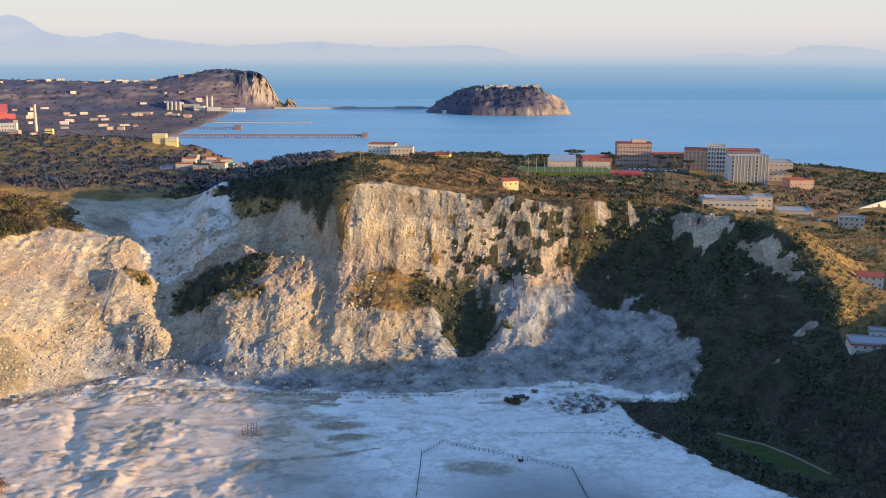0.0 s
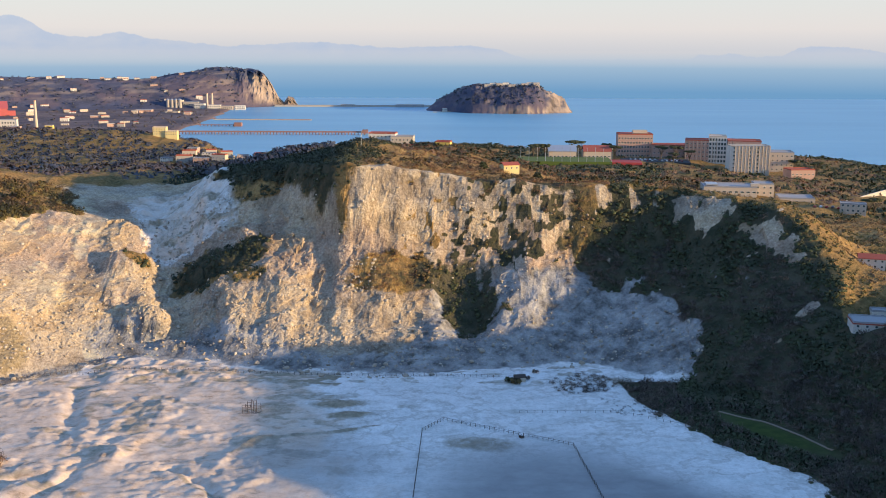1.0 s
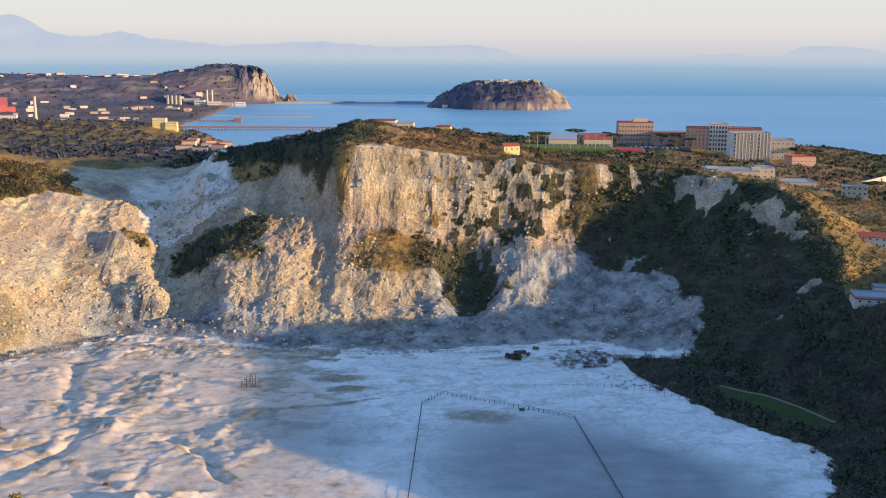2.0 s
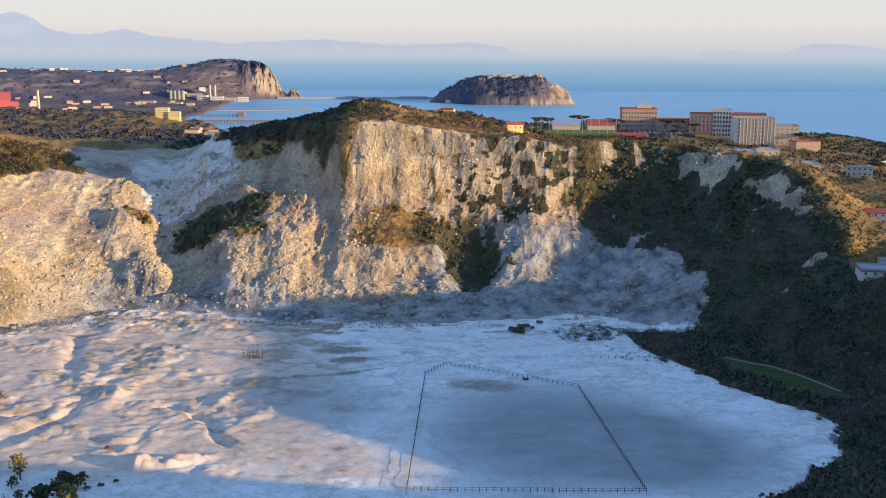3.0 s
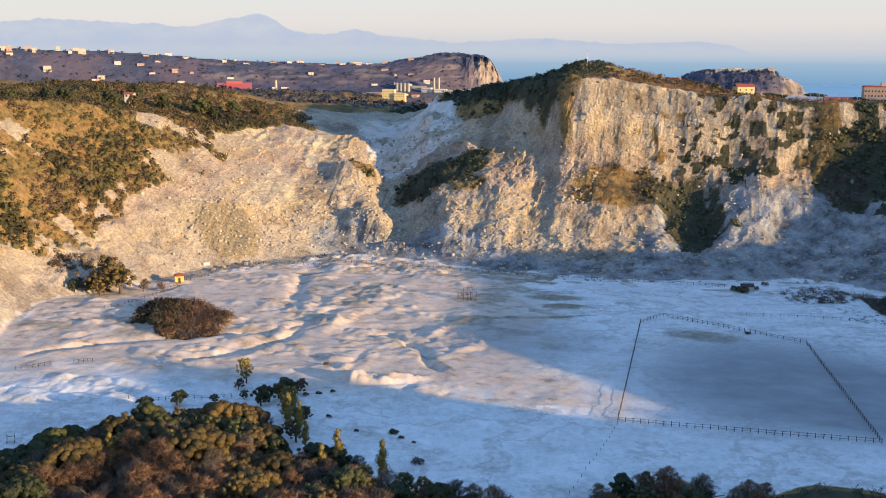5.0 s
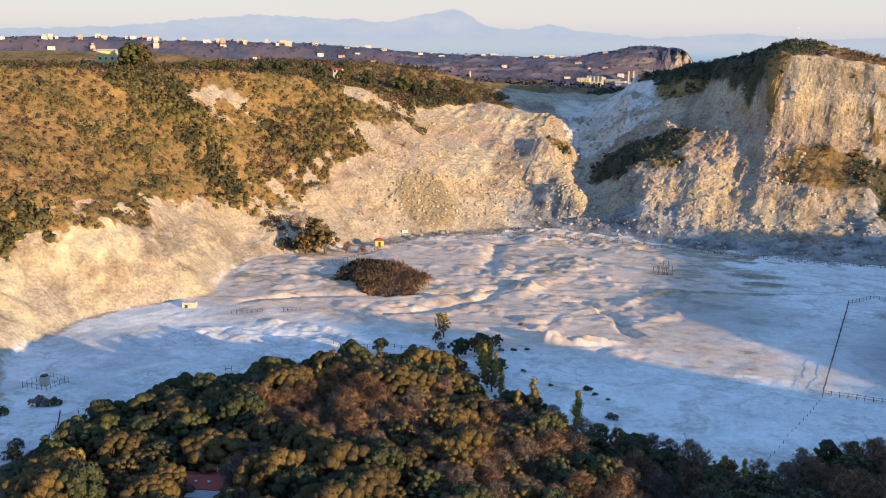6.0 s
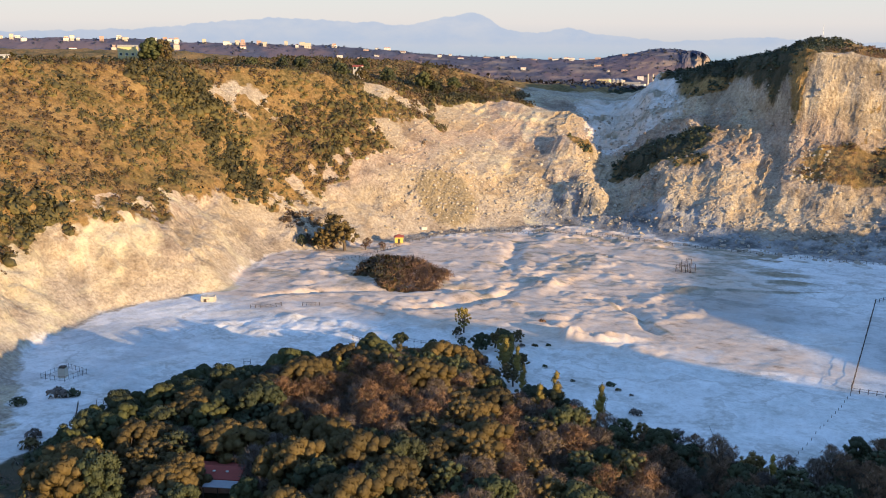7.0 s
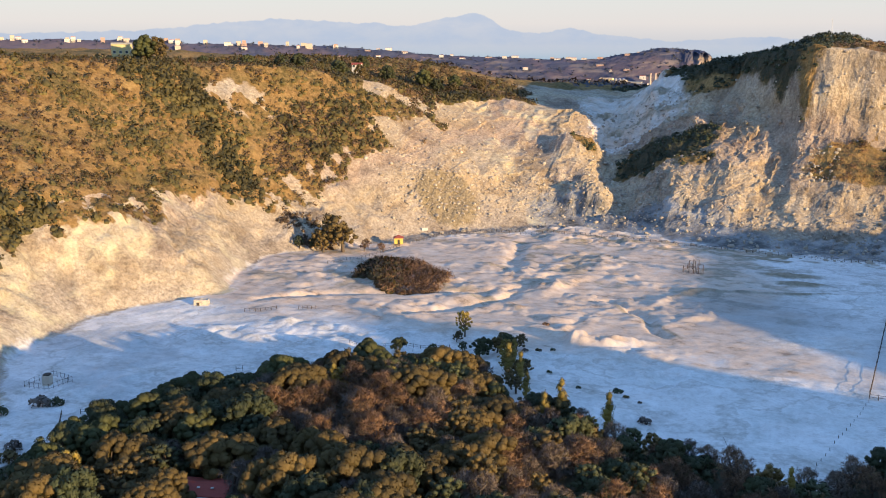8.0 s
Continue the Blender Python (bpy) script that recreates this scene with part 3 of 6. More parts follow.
def ground_material():
    m, t, b = material("ground")
    pos = t.nodes.new("ShaderNodeSeparateXYZ")
    t.links.new(t.nodes.new("ShaderNodeNewGeometry").outputs["Position"], pos.inputs[0])
    level = t.nodes.new("ShaderNodeMath")                 # bed heights, warped by broad noise
    level.operation = "MULTIPLY_ADD"
    t.links.new(tex(t, 0.022, 7, 0.66), level.inputs[0])
    level.inputs[1].default_value = 95.0
    t.links.new(pos.outputs["Z"], level.inputs[2])
    bed = t.nodes.new("ShaderNodeMapRange")
    bed.inputs["From Min"].default_value, bed.inputs["From Max"].default_value = 25.0, 145.0
    t.links.new(level.outputs[0], bed.inputs["Value"])
    rock = ramp(t, bed.outputs[0], (0.05, (0.37, 0.335, 0.305)), (0.20, (0.44, 0.385, 0.32)), (0.34, (0.54, 0.445, 0.30)), (0.44, (0.40, 0.325, 0.265)), (0.53, (0.51, 0.365, 0.27)), (0.64, (0.55, 0.45, 0.30)), (0.76, (0.42, 0.38, 0.32)), (0.95, (0.50, 0.44, 0.33)))
    grit = tex(t, 0.8, 9, 0.72)
    rock = mix(t, 0.45, rock, ramp(t, grit, (0.38, (0.17, 0.145, 0.12)), (0.46, (0.40, 0.35, 0.295)), (0.53, (0.56, 0.50, 0.42)), (0.62, (0.76, 0.71, 0.61))))
    cells = add(t, "ShaderNodeTexVoronoi", Scale=0.9, Randomness=1.0)      # rubble, stone by stone
    t.links.new(t.nodes.new("ShaderNodeNewGeometry").outputs["Position"], cells.inputs["Vector"])
    blocks = add(t, "ShaderNodeTexVoronoi", Scale=0.24, Randomness=1.0)
    t.links.new(t.nodes.new("ShaderNodeNewGeometry").outputs["Position"], blocks.inputs["Vector"])
    stones = mix(t, 0.5, ramp(t, cells.outputs["Color"], (0.15, (0.50, 0.47, 0.45)), (0.4, (0.92, 0.92, 0.92)), (0.8, (1.22, 1.2, 1.18))), ramp(t, blocks.outputs["Color"], (0.15, (0.62, 0.58, 0.55)), (0.5, (1, 1, 1)), (0.85, (1.18, 1.17, 1.15))))
    rock = mix(t, 0.3, rock, stones, "MULTIPLY")
    runs = tex(t, 0.20, 9, 0.75, stretch=(1, 1, 0.2))
    rock = mix(t, attr(t, "wall"), rock, ramp(t, runs, (0.40, (0.40, 0.36, 0.33)), (0.47, (0.95, 0.95, 0.95)), (0.6, (1.1, 1.08, 1.05))), "MULTIPLY")
    crag = tex(t, 0.16, 9, 0.72)
    rock = mix(t, 0.4, rock, ramp(t, crag, (0.38, (0.42, 0.37, 0.33)), (0.46, (0.88, 0.86, 0.83)), (0.56, (1.08, 1.06, 1.03))), "MULTIPLY")
    broad = tex(t, 0.035, 5, 0.6)
    rock = mix(t, 1.0, rock, ramp(t, broad, (0.36, (0.60, 0.57, 0.55)), (0.46, (0.88, 0.87, 0.86)), (0.54, (0.98, 0.96, 0.92)), (0.64, (0.80, 0.74, 0.66))), "MULTIPLY")
    rock = mix(t, crisp(t, "fume", 0.3), rock, ramp(t, grit, (0.4, (0.20, 0.16, 0.10)), (0.6, (0.36, 0.30, 0.20))))
    # recesses painted darker to imitate their shade
    rock = mix(t, attr(t, "crevice_shade"), rock, (0.17, 0.14, 0.11))
    # grey rock tone, kept dark to imitate shade on the buttress
    grey_rock_shade = ramp(t, tex(t, 0.09, 8, 0.7), (0.38, (0.13, 0.13, 0.128)), (0.46, (0.24, 0.24, 0.238)), (0.54, (0.335, 0.335, 0.33)), (0.64, (0.44, 0.435, 0.425)))
    rock = mix(t, crisp(t, "grey_rock_shade", 0.12), rock, mix(t, 0.4, grey_rock_shade, stones, "MULTIPLY"))
    rock = mix(t, crisp(t, "sulphur", 0.15, 1.0, 0.4, 0.9), rock, ramp(t, tex(t, 0.2, 6, 0.7), (0.38, (0.56, 0.50, 0.34)), (0.48, (0.74, 0.68, 0.50)), (0.58, (0.80, 0.74, 0.46))))
    salt = ramp(t, tex(t, 0.05, 8, 0.68, stretch=(1, 1.7, 1)), (0.30, (0.48, 0.46, 0.41)), (0.44, (0.70, 0.69, 0.67)), (0.60, (0.81, 0.81, 0.80)), (0.74, (0.64, 0.61, 0.54)))
    salt = mix(t, 0.28, salt, ramp(t, tex(t, 0.35, 11, 0.78), (0.42, (0.38, 0.36, 0.33)), (0.48, (0.66, 0.65, 0.64)), (0.58, (0.84, 0.84, 0.83))))
    rills = tex(t, 0.028, 6, 0.62)
    salt = mix(t, 0.55, salt, ramp(t, rills, (0.44, (1.16, 1.16, 1.16)), (0.48, (0.66, 0.64, 0.60)), (0.495, (1.1, 1.1, 1.1)), (0.545, (0.90, 0.93, 0.92)), (0.60, (1.18, 1.18, 1.18))), "MULTIPLY")
    salt = mix(t, 0.3, salt, ramp(t, tex(t, 0.9, 8, 0.8), (0.40, (0.72, 0.70, 0.68)), (0.5, (1, 1, 1)), (0.6, (1.08, 1.08, 1.08))), "MULTIPLY")
    dirt = ramp(t, tex(t, 0.3, 7, 0.7), (0.3, (0.20, 0.17, 0.12)), (0.7, (0.42, 0.37, 0.28)))
    earth = ramp(t, tex(t, 0.12, 11, 0.76, stretch=(1, 1.5, 1)), (0.36, (0.34, 0.255, 0.19)), (0.43, (0.55, 0.435, 0.34)), (0.52, (0.665, 0.54, 0.44)), (0.64, (0.74, 0.63, 0.53)))
    salt = mix(t, crisp(t, "earth", 0.1, 0.9, 0.25, 0.75), salt, earth)
    salt = mix(t, crisp(t, "stain", 0.25, 1.2, 0.3, 0.8), salt, dirt)
    mud = ramp(t, tex(t, 0.07, 7, 0.62, stretch=(1, 1.6, 1)), (0.3, (0.27, 0.275, 0.28)), (0.7, (0.38, 0.385, 0.39)))
    soil = ramp(t, tex(t, 0.04, 8, 0.7), (0.34, (0.08, 0.072, 0.028)), (0.44, (0.17, 0.122, 0.047)), (0.54, (0.30, 0.178, 0.07)), (0.66, (0.39, 0.258, 0.105)))
    soil = mix(t, 0.38, soil, ramp(t, tex(t, 0.5, 9, 0.75), (0.42, (0.05, 0.045, 0.02)), (0.5, (0.20, 0.145, 0.065)), (0.6, (0.42, 0.30, 0.14))))
    soil = mix(t, crisp(t, "humus", 0.15), soil, ramp(t, tex(t, 0.12, 7, 0.7), (0.35, (0.035, 0.042, 0.025)), (0.6, (0.085, 0.078, 0.052))))
    soil = mix(t, attr(t, "lawn"), soil, ramp(t, tex(t, 0.2, 5), (0.3, (0.03, 0.05, 0.014)), (0.7, (0.065, 0.095, 0.025))))
    # mauve cast: haze over the distant plain, put into the field colours
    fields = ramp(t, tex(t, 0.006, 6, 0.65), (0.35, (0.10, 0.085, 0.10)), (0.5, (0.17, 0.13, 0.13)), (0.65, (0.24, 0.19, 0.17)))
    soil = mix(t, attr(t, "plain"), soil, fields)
    c = mix(t, crisp(t, "floor"), rock, salt)
    c = mix(t, attr(t, "mud"), c, mud)
    c = mix(t, crisp(t, "cover"), c, soil)
    t.links.new(c, b.inputs["Base Color"])
    b.inputs["Roughness"].default_value = 0.95
    b.inputs["Specular IOR Level"].default_value = 0.15
    calm = mix(t, attr(t, "floor"), (1, 1, 1), (0.15, 0.15, 0.15))
    h = mix(t, 0.16, mix(t, 0.3, grit, crag), ramp(t, cells.outputs["Distance"], (0.0, (1, 1, 1)), (0.8, (0, 0, 0))))
    bump(t, b, mix(t, 1.0, calm, h, "MULTIPLY"), 1.0, 0.9)
    return m


M_GROUND = ground_material()


def sea_material():
    m, t, b = material("sea")
    c = ramp(t, tex(t, 0.0022, 6, 0.62, stretch=(0.35, 2.4, 1)), (0.32, (0.14, 0.37, 0.56)), (0.55, (0.17, 0.42, 0.61)), (0.72, (0.22, 0.47, 0.63)))
    t.links.new(c, b.inputs["Base Color"])
    b.inputs["Roughness"].default_value = 0.4
    b.inputs["Specular IOR Level"].default_value = 0.4
    bump(t, b, tex(t, 0.12, 5, stretch=(1, 1.6, 1)), 0.3, 1.0)
    return m


# ---- ground and sea ----
ground_mesh = mesh_from("ground", np.stack([MX, MY, MZ], 1), sheet_faces(NX, NY))
for key, values in (("cover", COVER), ("floor", FLOOR), ("mud", MUD), ("stain", STAIN), ("lawn", LAWN), ("humus", HUMUS), ("wall", 0.6 * around(CLIFF, AZI) * sstep(0.3, 0.5, CREST)), ("plain", sstep(1450, 1900, Y)), ("earth", EARTH), ("crevice_shade", CREVICE_SHADE), ("fume", FUME), ("grey_rock_shade", GREY_ROCK_SHADE), ("sulphur", SULPHUR)):
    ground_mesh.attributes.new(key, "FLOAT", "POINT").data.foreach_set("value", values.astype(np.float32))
ground_mesh.shade_smooth()
_q = sheet_faces(NX, NY)[:, 0]
ground_mesh.polygons.foreach_set("use_smooth", ~((steep[_q] > 0.25) & (ROCKY[_q] > 0.5)))          # bare rock breaks in facets
ground_mesh.materials.append(M_GROUND)
ground = tagged(new("ground", ground_mesh), "pale volcanic crater floor with cream tuff cliffs and scrub slopes", "ground", kind="structure")

sx, sy = np.linspace(-5600, 5600, 57), np.linspace(1200, 5400, 40)
SX, SY = np.meshgrid(sx, sy)
sea_mesh = mesh_from("water", np.stack([SX.ravel(), SY.ravel(), SX.ravel() * 0 + SEA_Z], 1), sheet_faces(57, 40))
sea_mesh.materials.append(sea_material())
tagged(new("water", sea_mesh), "calm blue sea of a wide bay at dusk", "sea", kind="structure")

# ---- far land: headland, island, mountains ----
def part(name, me, mat, parent=None, label=""):
    """One mesh object, from a mesh, a bmesh or (verts, faces), under a thing or a part."""
    if isinstance(me, tuple):
        me = mesh_from(name, *me)
    elif isinstance(me, bmesh.types.BMesh):
        bm, me = me, bpy.data.meshes.new(name)
        bm.to_mesh(me)
        bm.free()
    if mat is not None and not me.materials:
        me.materials.append(mat)
    ob = new(name, me)
    if parent is not None:
        ob.parent = parent
    if label:
        ob["label"] = label
    return ob


def thing(name, label, category, m=None, group="", kind=""):
    ob = tagged(new(name), label, category, group, kind)
    if m is not None:
        ob.matrix_world = m
    return ob


# distant hill and island; blue and mauve in their colours imitate haze
def far_material(name, green, rock, scale):
    m, t, b = material(name)
    n = tex(t, scale, 7, 0.68)
    g = ramp(t, n, (0.32, tuple(c * 0.7 for c in green)), (0.5, green), (0.66, tuple(c * 1.3 + 0.01 for c in green)))
    s = ramp(t, tex(t, scale * 1.6, 6, 0.6, stretch=(1, 1, 0.35)), (0.36, tuple(c * 0.4 for c in rock)), (0.48, tuple(c * 0.8 for c in rock)), (0.6, rock))
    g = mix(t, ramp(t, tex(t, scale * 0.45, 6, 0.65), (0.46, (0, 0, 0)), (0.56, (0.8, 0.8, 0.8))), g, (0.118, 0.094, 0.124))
    t.links.new(mix(t, attr(t, "rock"), g, s), b.inputs["Base Color"])
    b.inputs["Roughness"].default_value = 0.95
    bump(t, b, tex(t, scale * 6, 4), 0.35, 6.0)
    return m


M_FAR = far_material("far_hill_hazed", (0.050, 0.060, 0.108), (0.36, 0.29, 0.24), 0.012)


def headland():
    """The long hill behind the plain, ending in a sea cliff."""
    az = np.concatenate([np.linspace(-62, -12, 170), np.linspace(-11.8, -8.0, 50)])
    run = np.linspace(0, 1, 46)
    A, U = np.meshgrid(az, run)
    a, u = A.ravel(), U.ravel()
    top = np.interp(a, [-62, -48, -42.6, -33.6, -28, -25.7, -20.8, -19, -16, -14.5, -13.2, -12.2, -10.6, -10.25, -9.95, -9.55, -9.2, -8.85, -8.6, -8.3, -8.1, -8.0],
                    [90, 92, 104, 76, 60, 46, 28, 22, 26, 44, 60, 65, 64, 62, 48, 5, -50, -80, -52, -62, -92, -95])
    wide = np.interp(a, [-62, -14, -11, -9, -8], [520, 430, 260, 140, 60])
    crest = 0.62
    rise = np.where(u < crest, sstep(0.0, crest, u) ** np.interp(a, [-16, -12], [1.0, 0.8]), 1 - sstep(crest + 0.1, 1, u))
    rad = 4420 + (u - crest) * wide * 1.25
    rad = rad - 55 * ridged(a * 2.6, u * 3.0, 86, 4, 0.65) * sstep(-11.8, -10.6, a) * rise
    ra = np.radians(a)
    x, y = rad * np.sin(ra), rad * np.cos(ra)
    n = fbm(x / 160, y / 160, 81, 5)
    z = -93 + (top + 93) * rise + rise * (1 - 0.5 * rise) * 26 * n + rise * 5 * fbm(x / 35, y / 35, 83, 3)
    me = mesh_from("headland", np.stack([x, y, z], 1), sheet_faces(len(az), len(run)))
    rock = sstep(-11.0, -10.4, a + 0.5 * fbm(a * 3, z / 14, 85, 3)) * sstep(0.05, 0.2, u) * sstep(46, 30, z)
    band = 0.45 * sstep(0.18, 0.3, fbm(a * 0.6, z / 12, 88, 4)) * (a < -11.5) * (a > -26) * sstep(-60, -40, z)
    me.attributes.new("rock", "FLOAT", "POINT").data.foreach_set("value", np.clip(rock + band, 0, 1).astype(np.float32))
    me.shade_flat()
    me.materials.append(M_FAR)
    return tagged(new("headland", me), "long wooded hill ending in a pale sea cliff", "hill", kind="structure"), (x, y, z, a, u)


HEAD, HEADPTS = headland()


def island():
    """A low wooded island with pale cliffs at the water."""
    xs, ys = np.linspace(-85, 545, 150), np.linspace(3730, 4230, 60)
    A, B = np.meshgrid(xs, ys)
    x, y = A.ravel(), B.ravel()
    wob = 9 * fbm(x / 40, y / 40, 90, 3)
    top = np.interp(x + wob * 0.5, [-85, -58, -40, 20, 85, 150, 300, 372, 395, 440, 485, 512, 545], [-8, 4, 26, 58, 90, 100, 103, 104, 88, 72, 50, 2, -8])
    front = 3790 + np.interp(x, [-60, 120, 330, 500], [190, 30, 0, 70]) + wob
    back = 4180 - np.interp(x, [-60, 120, 330, 500], [60, 0, 0, 60])
    shape = sstep(0, 1, np.clip((y - front) / 130, 0, 1)) ** 0.7 * 0.75 + 0.25 * sstep(0, 22, y - front)
    shape = shape * sstep(0, 90, back - y)
    z = SEA_Z - 3 + (top + 3) * shape + (5 * fbm(x / 22, y / 22, 92, 4) + 9 * ridged(x / 42, y / 70, 94, 4) - 4) * shape
    me = mesh_from("island", np.stack([x, y, z], 1), sheet_faces(150, 60))
    edge = fbm(x / 30, z / 12, 93, 3)
    rock = np.maximum(sstep(-72, -80, z + 18 * edge) * sstep(150, 230, x), sstep(395, 425, x + 26 * edge)) * sstep(-92, -89, z)
    me.attributes.new("rock", "FLOAT", "POINT").data.foreach_set("value", np.clip(rock + 0.3 * sstep(0.3, 0.45, edge), 0, 1).astype(np.float32))
    me.shade_flat()
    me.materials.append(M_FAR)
    return tagged(new("island", me), "small steep wooded island with pale cliffs in the bay", "island", kind="structure"), (x, y, z)


ISLE, ISLEPTS = island()


# ---- building parts ----
def box(bm, x0, y0, z0, x1, y1, z1, bevel=0.0):
    r = bmesh.ops.create_cube(bm, size=1.0)
    bmesh.ops.scale(bm, vec=(x1 - x0, y1 - y0, z1 - z0), verts=r["verts"])
    bmesh.ops.translate(bm, vec=((x0 + x1) / 2, (y0 + y1) / 2, (z0 + z1) / 2), verts=r["verts"])
    return r["verts"]


def boxes(*dims):
    bm = bmesh.new()
    for d in dims:
        box(bm, *d)
    return bm


def gable(w, d, z, rise, over=0.4, thick=0.25):
    """A pitched roof with eaves, its ridge along x."""
    bm = bmesh.new()
    x0, x1, y0, y1 = -w / 2 - over, w / 2 + over, -d / 2 - over, d / 2 + over
    prof = [(y0, z - 0.1), (0, z + rise), (y1, z - 0.1), (y1, z - 0.1 - thick), (0, z + rise - thick), (y0, z - 0.1 - thick)]
    a = [bm.verts.new((x0, p, q)) for p, q in prof]
    b = [bm.verts.new((x1, p, q)) for p, q in prof]
    bm.faces.new(a[::-1])
    bm.faces.new(b)
    for k in range(6):
        bm.faces.new((a[k], a[(k + 1) % 6], b[(k + 1) % 6], b[k]))
    bmesh.ops.recalc_face_normals(bm, faces=bm.faces)
    return bm


M_PLASTER = plain("plaster_cream", (0.58, 0.50, 0.42), 0.85)
M_PINK = plain("plaster_pink", (0.50, 0.33, 0.28), 0.85)
M_WHITE = plain("plaster_white", (0.70, 0.68, 0.64), 0.85)
M_YELLOW = plain("plaster_yellow", (0.72, 0.56, 0.14), 0.85)
M_PALEYELLOW = plain("plaster_pale_yellow", (0.70, 0.60, 0.30), 0.85)
M_CONCRETE = plain("concrete", (0.42, 0.40, 0.38), 0.9)
M_TILE = plain("roof_tile_red", (0.40, 0.10, 0.07), 0.85, vary=0.35)
M_FELT = plain("roof_felt_grey", (0.36, 0.37, 0.40), 0.9)
M_RED = plain("red_sheet_roof", (0.46, 0.11, 0.12), 0.7)
M_METAL = plain("pale_metal", (0.55, 0.56, 0.58), 0.45, 0.6)
M_DARKWOOD = plain("weathered_dark_wood", (0.075, 0.06, 0.05), 0.9, vary=0.4, scale=4)
M_STEEL = plain("rusty_steel_tube", (0.10, 0.08, 0.07), 0.7, 0.3)
M_ASPHALT = plain("asphalt", (0.07, 0.07, 0.075), 0.92)
M_BRICK = plain("weathered_pier_brick", (0.30, 0.16, 0.13), 0.9)
M_STONE = plain("pale_stone", (0.55, 0.50, 0.42), 0.95, bumps=0.5)


def glass_material():
    m, t, b = material("window_glass")
    t.links.new(ramp(t, tex(t, 0.4, 2), (0.3, (0.03, 0.05, 0.06)), (0.7, (0.10, 0.14, 0.15))), b.inputs["Base Color"])
    b.inputs["Roughness"].default_value = 0.12
    return m


M_GLASS = glass_material()
_window = {}


def windows(parent, w, z0, floors, storey, count, y, size=(1.5, 1.5), name="window", x0=None, turn=0.0):
    """A row-and-column set of windows on one wall face, each a part: a recessed pane in a proud frame."""
    key = size
    if key not in _window:
        a, b = size[0] / 2, size[1] / 2
        f = 0.14
        me = bpy.data.meshes.new("window")
        bm = boxes((-a, -0.10, -b, a, 0.05, -b + f), (-a, -0.10, b - f, a, 0.05, b), (-a, -0.10, -b + f, -a + f, 0.05, b - f), (a - f, -0.10, -b + f, a, 0.05, b - f))
        for fc in bm.faces:
            fc.material_index = 1
        box(bm, -a + f, -0.03, -b + f, a - f, 0.04, b - f)
        bm.to_mesh(me)
        bm.free()
        me.materials.append(M_GLASS)
        me.materials.append(M_WHITE)
        frame_me, pane_me = bpy.data.meshes.new("window"), bpy.data.meshes.new("pane")
        bm = boxes((-a, -0.10, -b, a, 0.05, -b + f), (-a, -0.10, b - f, a, 0.05, b), (-a, -0.10, -b + f, -a + f, 0.05, b - f), (a - f, -0.10, -b + f, a, 0.05, b - f))
        bm.to_mesh(frame_me)
        bm.free()
        frame_me.materials.append(M_WHITE)
        bm = boxes((-a + f, -0.03, -b + f, a - f, 0.04, b - f))
        bm.to_mesh(pane_me)
        bm.free()
        pane_me.materials.append(M_GLASS)
        _window[key] = (me, frame_me, pane_me)
    rot = Matrix.Rotation(radians(turn), 4, "Z")
    for k in range(floors):
        for i in range(count):
            x = -w / 2 + (i + 0.5) * w / count if x0 is None else x0 + i * w
            near = parent.matrix_world.translation.y < 1100
            ob = new(name, _window[key][1 if near else 0])
            if near:
                part("pane", _window[key][2], None, ob)
            ob.parent = parent
            ob.matrix_local = rot @ Matrix.Translation((x, y, z0 + (k + 0.55) * storey))


def block(name, label, x, y, w, d, h, turn=0, wall=None, roof=None, floors=0, count=0, kind="flat", storey=3.2, group="", sides=0, base=None, win=(1.5, 1.5)):
    """A building: walls, roof (flat with parapet, or pitched) and windows on its front and sides."""
    z = float(height(np.array([x]), np.array([y]))[0]) - 0.6 if base is None else base
    e = thing(name, label, "building", pose(x, y, z, 0, 0, turn), group)
    foot = min(0.0, float(height(np.array([x]), np.array([y]))[0]) - 3 - z)
    part("wall", boxes((-w / 2, -d / 2, foot, w / 2, d / 2, h)), wall or M_PLASTER, e)
    if kind == "flat":
        q = 0.35
        bm = boxes((-w / 2 - 0.1, -d / 2 - 0.1, h, w / 2 + 0.1, d / 2 + 0.1, h + 0.3))
        for b in ((-w / 2, -d / 2, w / 2, -d / 2 + q), (-w / 2, d / 2 - q, w / 2, d / 2), (-w / 2, -d / 2 + q, -w / 2 + q, d / 2 - q), (w / 2 - q, -d / 2 + q, w / 2, d / 2 - q)):
            box(bm, b[0], b[1], h + 0.3, b[2], b[3], h + 0.9)
        part("roof", bm, roof or M_FELT, e)
    else:
        part("roof", gable(w, d, h, min(w, d) * 0.2), roof or M_TILE, e)
    if floors:
        windows(e, w, 0.3, floors, storey, count, -d / 2, win)
    if sides:
        windows(e, d, 0.3, floors, storey, sides, -w / 2, win, turn=90)
    return e


# ---- college on the rim plateau ----
_b = block("college_building", "five-storey pink and cream college block with red roof edge", 194, 1002, 34, 20, 23, -4, M_PINK, M_TILE, 5, 12, storey=4.2, sides=6, base=43, win=(1.9, 2.0))
part("penthouse", boxes((-2, -4, 23.9, 12, 4, 27)), M_PLASTER, _b, "cream rooftop plant room")
for k in range(7):
    part("pillar", boxes((-15.5 + k * 5, -11.5, 0, -14.9 + k * 5, -10.6, 5)), M_PLASTER, _b)
block("college_building", "low red-roofed link wing of the college", 226, 985, 36, 16, 14, -4, M_PINK, M_TILE, 3, 9, storey=4.2, base=43)
_b = block("college_building", "five-storey orange-tinted college block with ribbed walls", 250, 960, 30, 22, 21, -14, M_PINK, M_TILE, 5, 8, storey=4.0, base=43)
